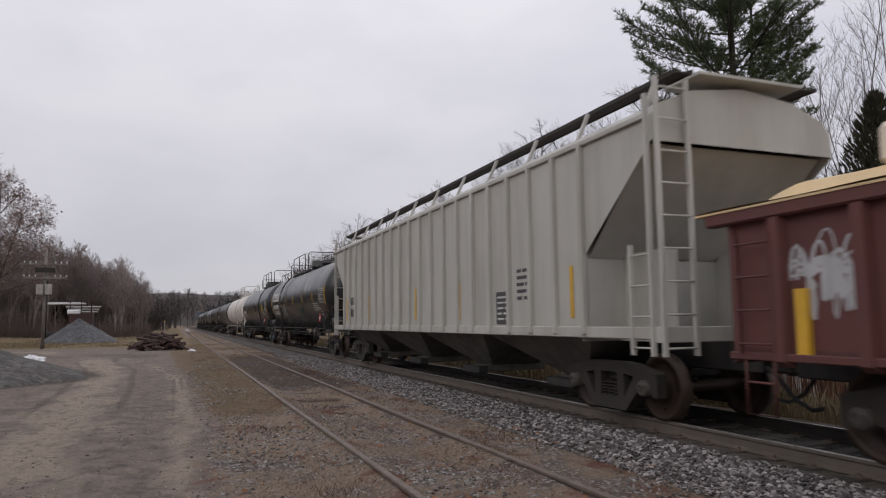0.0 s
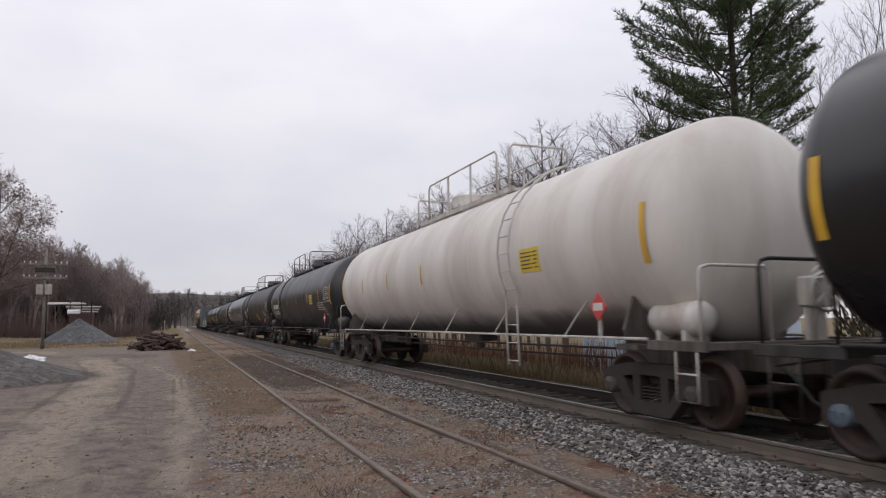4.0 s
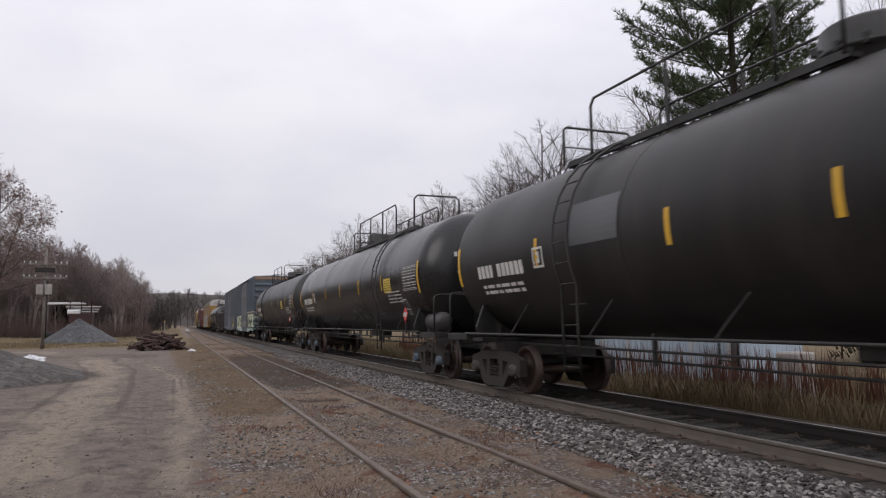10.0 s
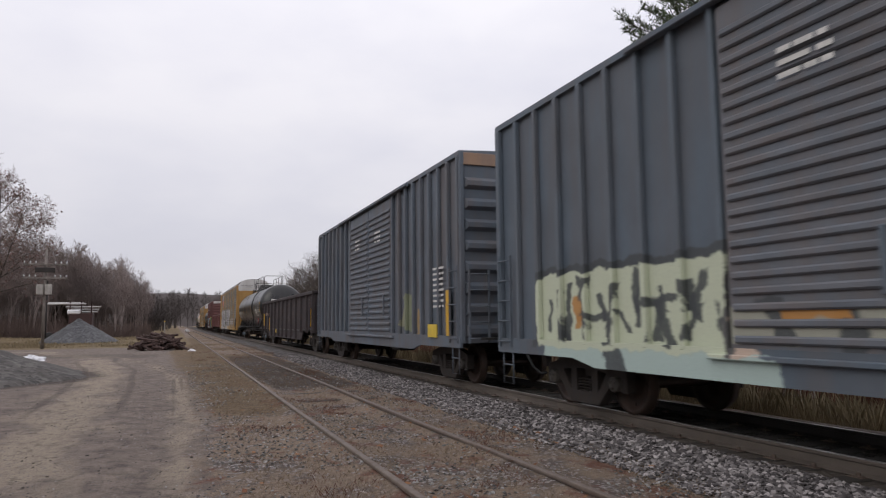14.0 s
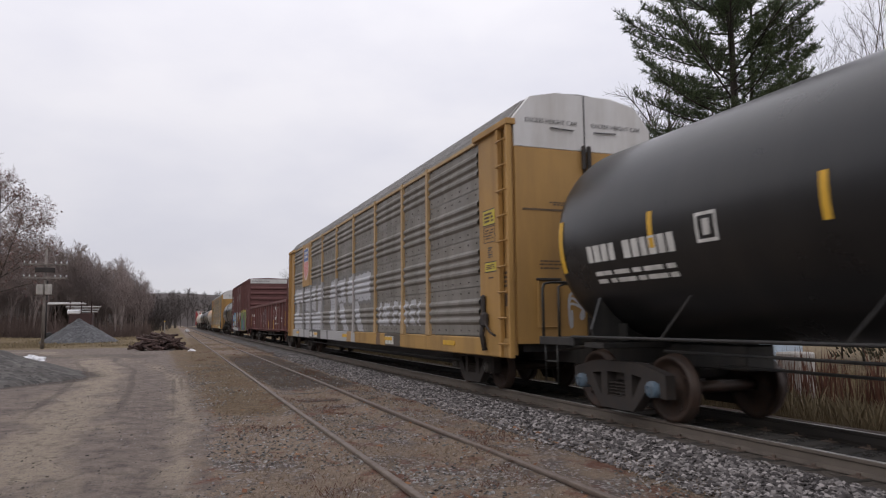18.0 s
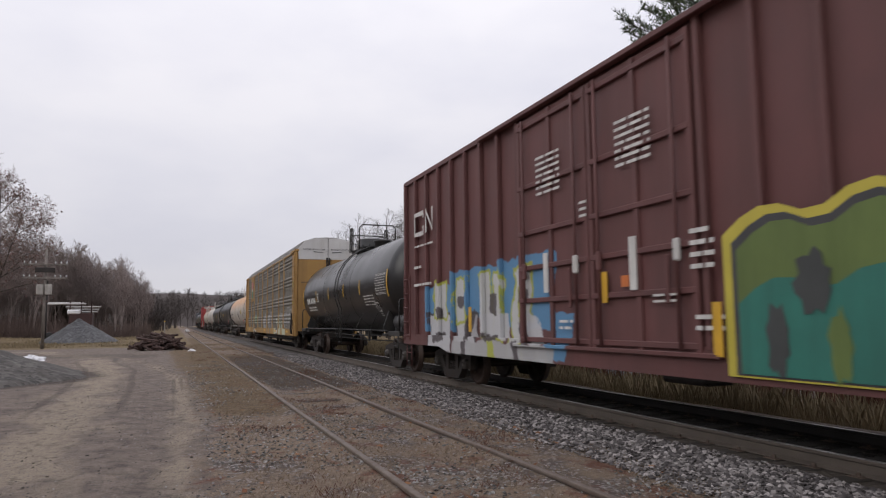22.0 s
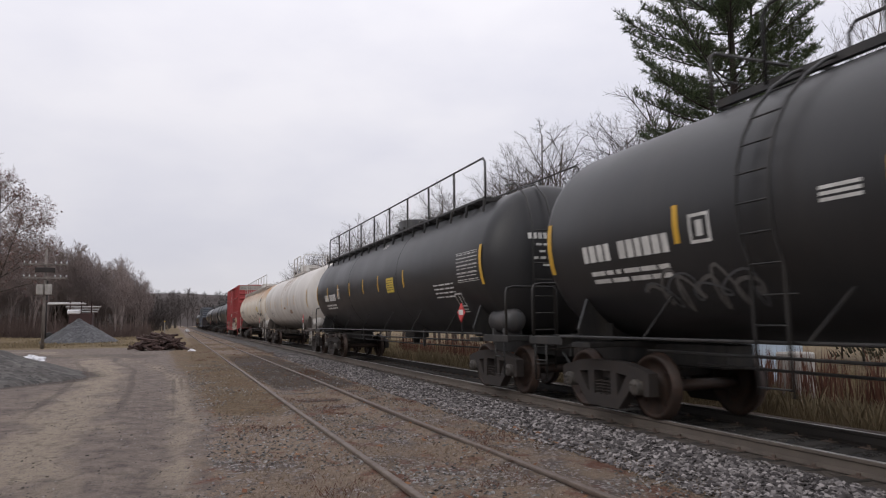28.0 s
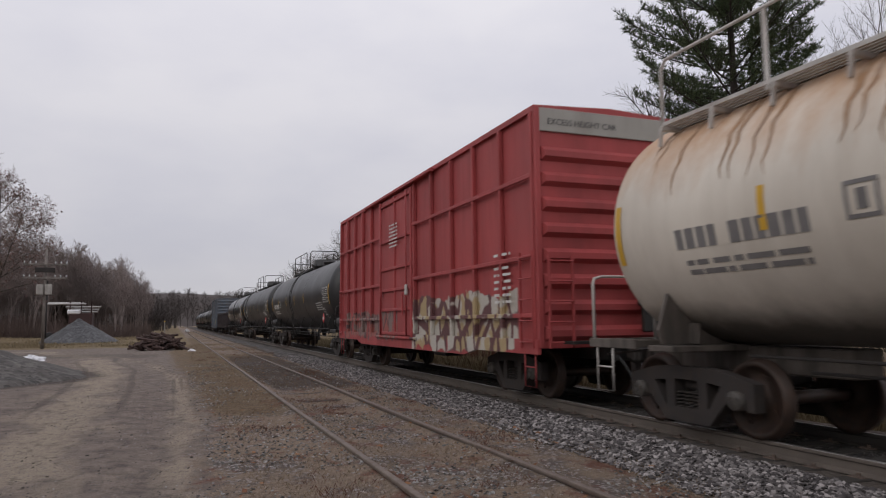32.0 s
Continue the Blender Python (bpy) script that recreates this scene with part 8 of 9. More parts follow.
for y in ys:
    dx = line_at(y)[0]
    for px, pz in prof:
        bv.append((TRACK_X + dx + px + 0.12 * noise.noise((px * 3, y * 0.6, 1.0)), y, pz + 0.02 * noise.noise((px * 4, y * 1.5, 7.0))))
n = len(prof)
bf = [(j * n + i, j * n + i + 1, (j + 1) * n + i + 1, (j + 1) * n + i) for j in range(len(ys) - 1) for i in range(n - 1)]
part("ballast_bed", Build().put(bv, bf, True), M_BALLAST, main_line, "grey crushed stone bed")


# ---------------- trees ----------------
def vase(seed, height, levels=5, trunk_r=0.15, wide=1.0, lean=0.03, fine=3, twig_r=0.008, slender=0.30, dome=0.32, twiggy=3):
    """Bare tree: straight leaders that carry alternate side shoots, again and again, inside a rounded crown (dome: its half width over the height)."""
    r = random.Random(seed)
    wood, twigs = Build(), Build()
    mid_z, half_z = height * 0.58, height * 0.43

    def room(p, d, length):
        e = p + d * length
        out = math.sqrt((e.x * e.x + e.y * e.y) / (dome * height) ** 2 + max(0.0, (e.z - mid_z) / half_z) ** 2)
        return length * (max(0.25, 1.0 - 1.2 * (out - 1.0)) if out > 1.0 else 1.0)

    def shoot(p, d, length, rad, level):
        length = room(p, d, length) * r.uniform(0.85, 1.1)
        n = 5 if level == 1 else (4 if level == 2 else (3 if level < levels else 1))
        pts = [p]
        for k in range(n):
            d = (d + Vector((r.uniform(-1, 1), r.uniform(-1, 1), r.uniform(-1, 1))) * (0.09 if level < 3 else 0.08) + Vector((0, 0, lean))).normalized()
            pts.append(pts[-1] + d * length / n)
        if level < fine:
            wood.tube(pts, rad, 5 if level == 1 else 3, rad * 0.4)
        else:
            e = d.cross(Vector((r.uniform(-1, 1), r.uniform(-1, 1), r.uniform(-1, 1)))).normalized()
            w0 = max(twig_r, rad)
            vs = []
            for k, q in enumerate(pts):
                w = e * (w0 * (1 - 0.55 * k / n))
                vs += [q - w, q + w]
            twigs.put(vs, [(2 * k, 2 * k + 1, 2 * k + 3, 2 * k + 2) for k in range(n)])
        if level >= levels:
            return
        a = r.uniform(0, 6.283)
        first = 1 if level < 3 else 0
        per = (2, 2, 2, 3, 3)[min(level, 4)] if level < 3 else twiggy
        for k in range(first, n):
            for j in range(per):
                f = (k + (j + r.random()) / per) / n
                q = pts[k].lerp(pts[k + 1], (j + r.random()) / per)
                a += 2.4 + r.uniform(-0.5, 0.5)
                ax = Vector((0, 0, 1)) if abs(d.z) < 0.95 else Vector((1, 0, 0))
                side = Matrix.Rotation(a, 3, d) @ d.cross(ax).normalized()
                ang = wide * r.uniform(0.60, 1.05)
                shoot(q, (d * math.cos(ang) + side * math.sin(ang)).normalized(), length * (0.72 - 0.32 * f) * r.uniform(0.7, 1.1), rad * (0.55 - 0.2 * f), level + 1)

    base = [Vector((0, 0, -0.3))]
    d = Vector((r.uniform(-.05, .05), r.uniform(-.05, .05), 1)).normalized()
    for k in range(4):
        base.append(base[-1] + (d + Vector((r.uniform(-.04, .04), r.uniform(-.04, .04), 0))).normalized() * height * slender / 4)
    wood.tube(base, trunk_r, 7, trunk_r * 0.75)
    a = r.uniform(0, 6.28)
    for k in range(4):
        ang = wide * (0.10 if k == 0 else r.uniform(0.32, 0.62))
        a += 2.1 + r.uniform(-0.4, 0.4)
        v = Vector((math.sin(ang) * math.cos(a), math.sin(ang) * math.sin(a), math.cos(ang)))
        shoot(base[4] if k < 3 else base[3], v, height * (1 - slender) * (0.95 if k == 0 else r.uniform(0.68, 0.88)), trunk_r * (0.7 if k == 0 else 0.5), 1)
    return wood, twigs


def tree_thing(name, label, seed, height, m, group, wood_mat=M_BARK, twig_mat=M_TWIG, **kw):
    wood, twigs = vase(seed, height, **kw)
    ob = thing(name, label, "tree", group, m)
    part("trunk", wood, wood_mat, ob, "grey-brown trunk and limbs")
    part("crown", twigs, twig_mat, ob, "bare crown of fine twigs")
    return ob


rt = random.Random(5)
kinds = [tree_thing("bare_tree", "bare deciduous tree with a fine twiggy crown", 100 + i, 13.0 + 0.4 * (i % 3), pose(24 + 3 * i, 140 + 4 * i, -0.4), "trees beyond the line",
                    levels=4, trunk_r=0.14 + 0.03 * (i % 2), wide=1.05 if i % 2 else 0.92, lean=0.03, slender=0.34, twig_r=0.0075, dome=0.27 + 0.03 * (i % 3), twiggy=4) for i in range(6)]
slim_kinds = [tree_thing("bare_tree", "tall slender bare tree", 120 + i, 16.5 + i, pose(27 + 3 * i, 12.0 + 3 * i, -0.4), "trees beyond the line",
                         levels=4, trunk_r=0.058, wide=0.62, lean=0.07, slender=0.34, twig_r=0.006, dome=0.15, twiggy=2) for i in range(3)]
spots = []
y = 7.0
while y < 128:
    for row in range(2):
        spots.append((21.5 + 5.0 * row + rt.uniform(-1.4, 1.4), y + rt.uniform(-1.5, 1.5)))
    y += rt.uniform(2.2, 3.1) * (1 + y / 160)
for i, (x, yy) in enumerate(spots):
    if (x - 19.8) ** 2 + (yy - 20.3) ** 2 < 9.0 or 1.10 < x / yy < 1.75:
        continue
    k = rt.uniform(0.90, 1.02)
    m = pose(x, yy, lift(x, yy) - 0.1, 0, 0, rt.uniform(0, 360))
    ob = copy_thing(kinds[i % 6] if yy > 19 else slim_kinds[i % 3], m)
    ob.scale = (k, k, k * (1.0 if x < 24 else 1.05))


for x, yy, k, turn in ((27.4, 21.6, 1.0, 30), (29.6, 21.4, 0.97, 200), (31.5, 26.0, 0.92, 300)):
    ob = copy_thing(slim_kinds[int(turn) % 3], pose(x, yy, lift(x, yy) - 0.1, 0, 0, turn))
    ob.scale = (k, k, k)


# pine: upswept boughs, each a fan of branchlets that end in brushes of needles
def build_pine(seed, height):
    r = random.Random(seed)
    wood, leaf = Build(), Build()
    stem = [Vector((0.10 * math.sin(0.5 * k), 0.08 * math.cos(0.7 * k), -0.3 + (height + 0.3) * k / 10)) for k in range(11)]
    wood.tube(stem, 0.22, 9, 0.03)
    fork = [Vector((0.05, 0.0, 7.8)), Vector((0.5, -0.35, 9.0)), Vector((0.9, -0.65, 11.0)), Vector((1.05, -0.75, 14.0)), Vector((1.1, -0.8, 17.5))]
    wood.tube(fork, 0.09, 6, 0.03)

    def brush(c, along, size=1.0):
        for k in range(8):
            v = (along * 0.8 + Vector((r.uniform(-1, 1), r.uniform(-1, 1), r.uniform(-0.7, 1.0)))).normalized()
            w = v.cross(Vector((r.uniform(-1, 1), r.uniform(-1, 1), r.uniform(-1, 1)))).normalized() * 0.014
            leaf.put([c - w, c + w, c + v * r.uniform(0.14, 0.27) * size], [(0, 1, 2)])

    def limb(root, a, length, rise, up, rad):
        out = Vector((math.cos(a), math.sin(a), 0))
        side = Vector((-math.sin(a), math.cos(a), 0))
        sway = r.uniform(-0.18, 0.18)
        pts = []
        for k in range(8):
            u = k / 7
            pts.append(root + out * length * u + side * length * sway * u * u + Vector((0, 0, length * (rise * u + up * u * u))))
        wood.tube(pts, rad, 5, 0.010)
        count = int(11 + 9.5 * length)
        for k in range(count):
            u = 0.10 + 0.90 * ((k + r.random()) / count) ** 0.8
            q = min(6.999, u * 7)
            p = pts[int(q)].lerp(pts[int(q) + 1], q - int(q))
            fwd = (pts[int(q) + 1] - pts[int(q)]).normalized()
            ln = (0.35 + 0.85 * math.sin(math.pi * min(1.0, 0.25 + 0.70 * u))) * r.uniform(0.5, 1.0) * min(1.0, length / 3.0)
            way_out = (fwd * r.uniform(0.4, 1.0) + side * (1 if k % 2 else -1) * r.uniform(0.2, 0.95) + Vector((0, 0, r.uniform(-0.05, 0.75)))).normalized()
            tip = p + way_out * ln
            if k % 2:
                wood.tube([p, p.lerp(tip, 0.5) - Vector((0, 0, 0.02)), tip], 0.010, 3, 0.005)
            n = max(2, int(ln / 0.15))
            for g in range(n):
                f = 0.25 + 0.75 * (g + 0.5) / n
                brush(p.lerp(tip, f) + Vector((r.uniform(-.05, .05), r.uniform(-.05, .05), r.uniform(-.03, .07))), way_out)
        for k in range(6):
            brush(pts[7] - fwd * 0.10 * k, fwd)

    z = 3.0
    while z < height - 0.5:
        f = z / height
        if z < 7.0:
            reach, rise, up = 4.3, 0.00, 0.10
        elif z < 9.0:
            reach, rise, up = 3.7, 0.06, 0.16
        else:
            reach, rise, up = 5.0 * (1 - max(0.0, (z - 10.5) / (height - 10.0)) ** 1.15), 0.12 + 0.5 * max(0.0, f - 0.42), 0.30
        n = r.choice((4, 4, 5))
        a0 = r.uniform(0, 6.28)
        for i in range(n):
            a = a0 + i * 2 * math.pi / n + r.uniform(-0.4, 0.4)
            limb(Vector((0.08, 0.02, z + r.uniform(-0.15, 0.15))), a, reach * (0.92 if math.cos(a + 0.75) < 0 else 0.72) * r.uniform(0.68, 1.05), rise + r.uniform(-0.05, 0.08), up + r.uniform(-0.06, 0.10), 0.060 * (1 - 0.6 * f))
        if 9.5 < z < 17.0:
            k = (z - 9.0) / 8.5
            limb(Vector((0.6 + 0.5 * k, -0.4 - 0.4 * k, z)), -0.6 + r.uniform(-1.1, 1.1), 2.6 * (1 - 0.5 * k), 0.35, 0.4, 0.035)
        z += r.uniform(0.42, 0.62) if z < 17.0 else r.uniform(0.8, 1.2)
    return wood, leaf


pine = thing("pine_tree", "tall green pine with upswept feathery boughs", "tree", "", pose(19.8, 20.34, -0.45, 0, 0, 40))
pw, pl_ = build_pine(3, 25.0)
part("trunk", pw, M_BARKDARK, pine, "dark brown trunk and boughs")
part("crown", pl_, M_NEEDLE, pine, "dark green needle brushes")


def build_cedar(seed, height, reach):
    r = random.Random(seed)
    wood, leaf = Build(), Build()
    wood.tube([(0, 0, -0.3), (0, 0, height)], 0.12, 6, 0.02)
    for i in range(int(5200 * reach / 2.3)):
        f = r.random() ** 0.85
        rad = reach * min(1.0, 1.9 * (1 - f)) ** 0.7 * math.sqrt(r.random()) * (0.85 + 0.3 * noise.noise((f * 9, i * 0.01, 2.0)))
        a = r.uniform(0, 6.28)
        c = Vector((rad * math.cos(a), rad * math.sin(a), 0.3 + f * height))
        v = Vector((math.cos(a) * 0.6, math.sin(a) * 0.6, 1.0)).normalized() * r.uniform(0.2, 0.42)
        w = v.cross(Vector((r.uniform(-1, 1), r.uniform(-1, 1), r.uniform(-1, 1)))).normalized() * 0.06
        leaf.put([c - w, c + w, c + v], [(0, 1, 2)])
    return wood, leaf


for i, (x, y2, hh, rr) in enumerate(((27.7, 20.4, 11.2, 2.7), (31.6, 22.6, 11.0, 2.9), (-18.0, 131.0, 5.0, 1.6))):
    ce = thing("cedar_tree", "dull brown-green blunt-topped evergreen", "tree", "evergreens", pose(x, y2, lift(x, y2)))
    cw, cl = build_cedar(20 + i, hh, rr)
    part("trunk", cw, M_BARK, ce)
    part("crown", cl, M_CEDAR, ce, "dense brown-green foliage")

# oak with clinging leaves
ow, ot = vase(77, 16.6, levels=5, trunk_r=0.20, wide=1.15, slender=0.2, twig_r=0.014)
oak = thing("oak_tree", "oak with sparse clinging rust-red leaves", "tree", "", pose(-15.6, 70.0, 0.0))
part("trunk", ow, M_BARK, oak, "grey trunk and limbs")
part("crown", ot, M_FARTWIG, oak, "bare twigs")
ro = random.Random(8)
lv = Build()
for i in range(0, len(ot.v), 3):
    if ro.random() < 0.11:
        c = Vector(ot.v[i]) + Vector((ro.uniform(-.2, .2), ro.uniform(-.2, .2), ro.uniform(-.25, .1)))
        u = Vector((ro.uniform(-1, 1), ro.uniform(-1, 1), ro.uniform(-1, 0.4))).normalized() * 0.17
        w2 = u.cross(Vector((ro.uniform(-1, 1), ro.uniform(-1, 1), ro.uniform(-1, 1)))).normalized() * 0.095
        lv.put([c, c + u * 0.5 + w2, c + u, c + u * 0.5 - w2], [(0, 1, 2, 3)])
part("leaves", lv, M_OAKLEAF, oak, "rust-red dry leaves")

# woods at a distance: one mesh of many bare trees
def bake(name, label, variants, places, mat):
    vs, fs, o = [], [], 0
    for i, (x, y2, z, s, a) in enumerate(places):
        v, f = variants[i % len(variants)]
        c, n2 = math.cos(a), math.sin(a)
        q = np.empty_like(v)
        q[:, 0] = x + s * (v[:, 0] * c - v[:, 1] * n2)
        q[:, 1] = y2 + s * (v[:, 0] * n2 + v[:, 1] * c)
        q[:, 2] = z + s * v[:, 2]
        vs.append(q)
        fs += [tuple(k + o for k in t) for t in f]
        o += len(v)
    me = bpy.data.meshes.new(name)
    me.from_pydata(np.concatenate(vs).tolist(), [], fs)
    me.materials.append(mat)
    return tagged(new(name, me), label, "trees", kind="stuff")


far_kinds = []
for i in range(5):
    a, b2 = vase(200 + i, 13.8, levels=4, trunk_r=0.12, wide=0.80, lean=0.07, fine=2, twig_r=0.016, slender=0.30, dome=0.20)
    a.put(b2.v, b2.f)
    far_kinds.append((np.array(a.v), a.f))
tiny_kinds = []
for i in range(3):
    a, b2 = vase(230 + i, 14.5, levels=3, trunk_r=0.2, wide=0.9, fine=2, twig_r=0.07, slender=0.2)
    a.put(b2.v, b2.f)
    tiny_kinds.append((np.array(a.v), a.f))
rw = random.Random(12)
places = []
for i in range(300):
    y2 = rw.uniform(112, 175)
    x = rw.uniform(-44, -0.5) if i % 3 else rw.uniform(-24, -2)
    f = (x / y2)
    if f > -0.034:
        continue
    hh = 0.71 + 0.30 * min(1.0, max(0.0, (-f - 0.03) / 0.09)) + rw.uniform(-0.08, 0.06)
    places.append((x, y2, lift(x, y2) - 0.2, hh, rw.uniform(0, 6.28)))
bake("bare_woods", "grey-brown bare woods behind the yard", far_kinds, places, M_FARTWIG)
places = []
for i in range(130):
    y2 = rw.uniform(260, 480)
    dx = line_at(y2)[0]
    if i % 2:
        x = rw.uniform(-60, TRACK_X + dx - 9)
    else:
        x = rw.uniform(TRACK_X + dx + 10, TRACK_X + dx + 80)
    places.append((x, y2, lift(x, y2), rw.uniform(0.9, 1.15) * (0.75 if y2 < 320 else 1.1), rw.uniform(0, 6.28)))
for i in range(150):
    y2 = rw.uniform(175, 300)
    x = rw.uniform(-0.07 * y2, TRACK_X + line_at(y2)[0] - 9.0)
    places.append((x, y2, lift(x, y2) - 0.2, rw.uniform(0.35, 0.62), rw.uniform(0, 6.28)))
bake("far_woods", "dark woods far down the line", tiny_kinds, places, M_RIDGE)
places = []
for i in range(60):
    y2 = rw.uniform(130, 300)
    places.append((rw.uniform(22, 60) + line_at(y2)[0], y2, -0.4, rw.uniform(0.85, 1.15), rw.uniform(0, 6.28)))
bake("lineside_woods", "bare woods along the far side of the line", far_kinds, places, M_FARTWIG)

# added woods outside the view, there to darken reflections in the tank sides
places = []
for i in range(90):
    places.append((rw.uniform(-46, -30), rw.uniform(-70, 70), 0.0, rw.uniform(0.8, 1.1), rw.uniform(0, 6.28)))
bake("near_woods", "added bare woods out of view that darken the tank reflections", tiny_kinds, places, M_FARTWIG)

# wooded ridge that closes the valley
rv, rf2 = [], []
for j in range(9):
    for i in range(61):
        x = -420 + 14 * i
        f = j / 8
        top = 26 + 5 * noise.noise((x * 0.012, 0.0, 4.0)) + 2.0 * noise.noise((x * 0.08, 1.0, 4.0)) - 0.010 * max(0, x)
        rv.append((x + 3 * noise.noise((x, f * 5, 2.0)), 520 + 60 * f, -0.5 + top * math.sin(f * math.pi / 2) + 0.8 * noise.noise((x * 0.3, f * 9, 8.0))))
rf2 = [(j * 61 + i, j * 61 + i + 1, (j + 1) * 61 + i + 1, (j + 1) * 61 + i) for j in range(8) for i in range(60)]
me = Build().put(rv, rf2, True).mesh("backdrop_ridge")
me.materials.append(M_RIDGE)
tagged(new("backdrop_ridge", me), "low wooded ridge at the end of the valley", "hill", kind="structure")
places = []
for i in range(480):
    x = rw.uniform(-120, 220)
    f = rw.uniform(0.1, 1.0)
    top = 26 - 0.010 * max(0, x)
    places.append((x, 520 + 60 * f, -0.5 + top * math.sin(f * math.pi / 2) - 5.0, rw.uniform(0.35, 0.6), rw.uniform(0, 6.28)))
bake("ridge_woods", "bare woods on the far ridge", tiny_kinds, places, M_RIDGE)

# brush below the woods
br = Build()
rb = random.Random(31)
for i in range(30000):
    y2 = rb.uniform(98, 150)
    x = rb.uniform(-0.29, -0.03) * y2
    hh = (0.2 + 2.6 * rb.random() ** 4) * (1.0 if x > -14 else 1.5)
    z = lift(x, y2) - 0.05
    lean = rb.uniform(-0.9, 0.9)
    wd = rb.uniform(0.008, 0.024)
    br.put([(x - wd, y2, z), (x + wd, y2 + 0.1, z), (x + lean, y2 + rb.uniform(-.3, .3), z + hh)], [(0, 1, 2)])
me = br.mesh("brush")
me.materials.append(M_BRUSH)
tagged(new("brush", me), "russet brush and saplings below the woods", "bushes", kind="stuff")

# ---------------- yard: piles, poles, trailer ----------------
def mound(name, label, cx, cy, rx, ry, hh, mat, seed, power=1.1):
    b = Build()
    n1, n2 = 26, 48
    vs = [(cx, cy, lift(cx, cy) + hh)]
    for i in range(1, n1 + 1):
        f = i / n1
        for j in range(n2):
            a = 2 * math.pi * j / n2
            k = 1 + 0.18 * noise.noise((math.cos(a) * 1.6 + seed, math.sin(a) * 1.6, f))
            x, y2 = cx + rx * f * k * math.cos(a), cy + ry * f * k * math.sin(a)
            z = hh * (1 - f ** power) + (0.10 * hh * noise.noise((x * 1.1, y2 * 1.1, seed)) + 0.06 * hh * noise.noise((x * 3.3, y2 * 3.3, seed)) + 0.03 * hh * noise.noise((x * 9.0, y2 * 9.0, seed))) * (1 - f)
            vs.append((x, y2, lift(x, y2) + z - (0.08 if i == n1 else 0.0)))
    fs = [(0, 1 + j, 1 + (j + 1) % n2) for j in range(n2)]
    for i in range(n1 - 1):
        for j in range(n2):
            a, b2 = 1 + i * n2 + j, 1 + i * n2 + (j + 1) % n2
            fs.append((a, a + n2, b2 + n2, b2))
    me = b.put(vs, fs, True).mesh(name)
    me.materials.append(mat)
    return tagged(new(name, me), label, "gravel pile")


mound("stone_pile", "blue-grey heap of crushed stone on the dirt yard", -8.45, 74.0, 3.5, 4.0, 2.25, M_PILE, 3.0, 1.05)
mound("gravel_mound", "low dark heap of gravel and cinders", -7.3, 25.0, 5.0, 4.6, 1.7, M_HEAP, 9.0, 0.9)

pile = thing("sleeper_pile", "jumbled heap of old dark wooden sleepers", "timber pile", "", pose(-0.95, 48.5, 0))
rp = random.Random(4)
for i in range(150):
    layer = i // 34
    a = rp.uniform(-42, 42) + (90 if rp.random() < 0.25 else 0)
    z = 0.09 + 0.17 * layer + rp.uniform(0, 0.12)
    x = rp.uniform(-1.5, 1.5) * (1 - 0.15 * layer)
    yy = rp.uniform(-1.2, 1.2) * (1 - 0.12 * layer)
    part("sleeper", lambda: Build().box(-0.7, 0.7, -0.10, 0.10, -0.075, 0.075, 0.015), M_TIEOLD, pile, "", pose(x, yy, z, rp.uniform(-22, 22), rp.uniform(-30, 30), a) @ Matrix.Diagonal((rp.uniform(0.35, 0.95), rp.uniform(0.6, 1.0), rp.uniform(0.6, 1.0), 1)), "oldtie")


def utility_pole(name, label, x, y2, hh, mat, arms=True, r=0.14):
    p = thing(name, label, "utility pole", "", pose(x, y2, lift(x, y2)))
    part("pole", Build().tube([(0, 0, -0.3), (0, 0, hh * 0.5), (0, 0, hh)], r, 10, r * 0.7), mat, p)
    if arms:
        for z in (hh - 1.1, hh - 2.05):
            arm = part("crossarm", Build().box(-1.38, 1.38, -0.20, -0.10, z - 0.06, z + 0.06, 0.01), mat, p)
            part("brace", Build().bar((-0.7, -0.16, z - 0.02), (0, -0.16, z - 0.6), 0.03, 0.02).bar((0.7, -0.16, z - 0.02), (0, -0.16, z - 0.6), 0.03, 0.02), mat, p)
            for k in (-1.3, -0.95, -0.6, 0.6, 0.95, 1.3):
                part("insulator", lambda: Build().lathe([(0.0, 0.02), (0.05, 0.05), (0.10, 0.055), (0.16, 0.03), (0.18, 0.0)], 10, "z"), M_GLASSINS, arm, "", (k, -0.15, z + 0.06), "insul")
        part("equipment_box", Build().box(-0.62, 0.62, -0.34, -0.22, hh - 1.66, hh - 1.32, 0.03), M_POLEDARK, p, "dark equipment box")
        for k in (-0.26, 0.26):
            part("meter_cabinet", Build().box(k - 0.21, k + 0.21, -0.42, -0.16, hh - 3.2, hh - 2.5, 0.03), M_CONCRETE, p, "pale grey cabinet")
    return p


utility_pole("utility_pole", "weathered wooden pole with two crossarms and insulators", -8.55, 55.2, 6.95, M_POLE, True, 0.115)
utility_pole("utility_pole", "short dark wooden pole", -11.4, 74.5, 5.8, M_POLEDARK, False, 0.16)

tr = thing("flatbed_trailer", "dark maroon trailer loaded with long white pipes", "trailer", "", pose(-11.9, 95.0, lift(-11.9, 95.0) - 0.15))
part("body", Build().box(0.0, 2.5, -1.2, 1.2, 0.9, 3.2, 0.06), M_SHED, tr)
part("deck", Build().box(-2.6, 3.2, -1.2, 1.2, 0.75, 0.95, 0.03), M_SHED, tr)
for x in (-2.0, -1.0, 1.8, 2.8):
    part("wheel", lambda: Build().lathe([(-0.14, 0.0), (-0.14, 0.42), (-0.1, 0.48), (0.1, 0.48), (0.14, 0.42), (0.14, 0.0)], 18, "y"), M_RUBBER, tr, "", (x, -1.1, 0.48), "twheel")
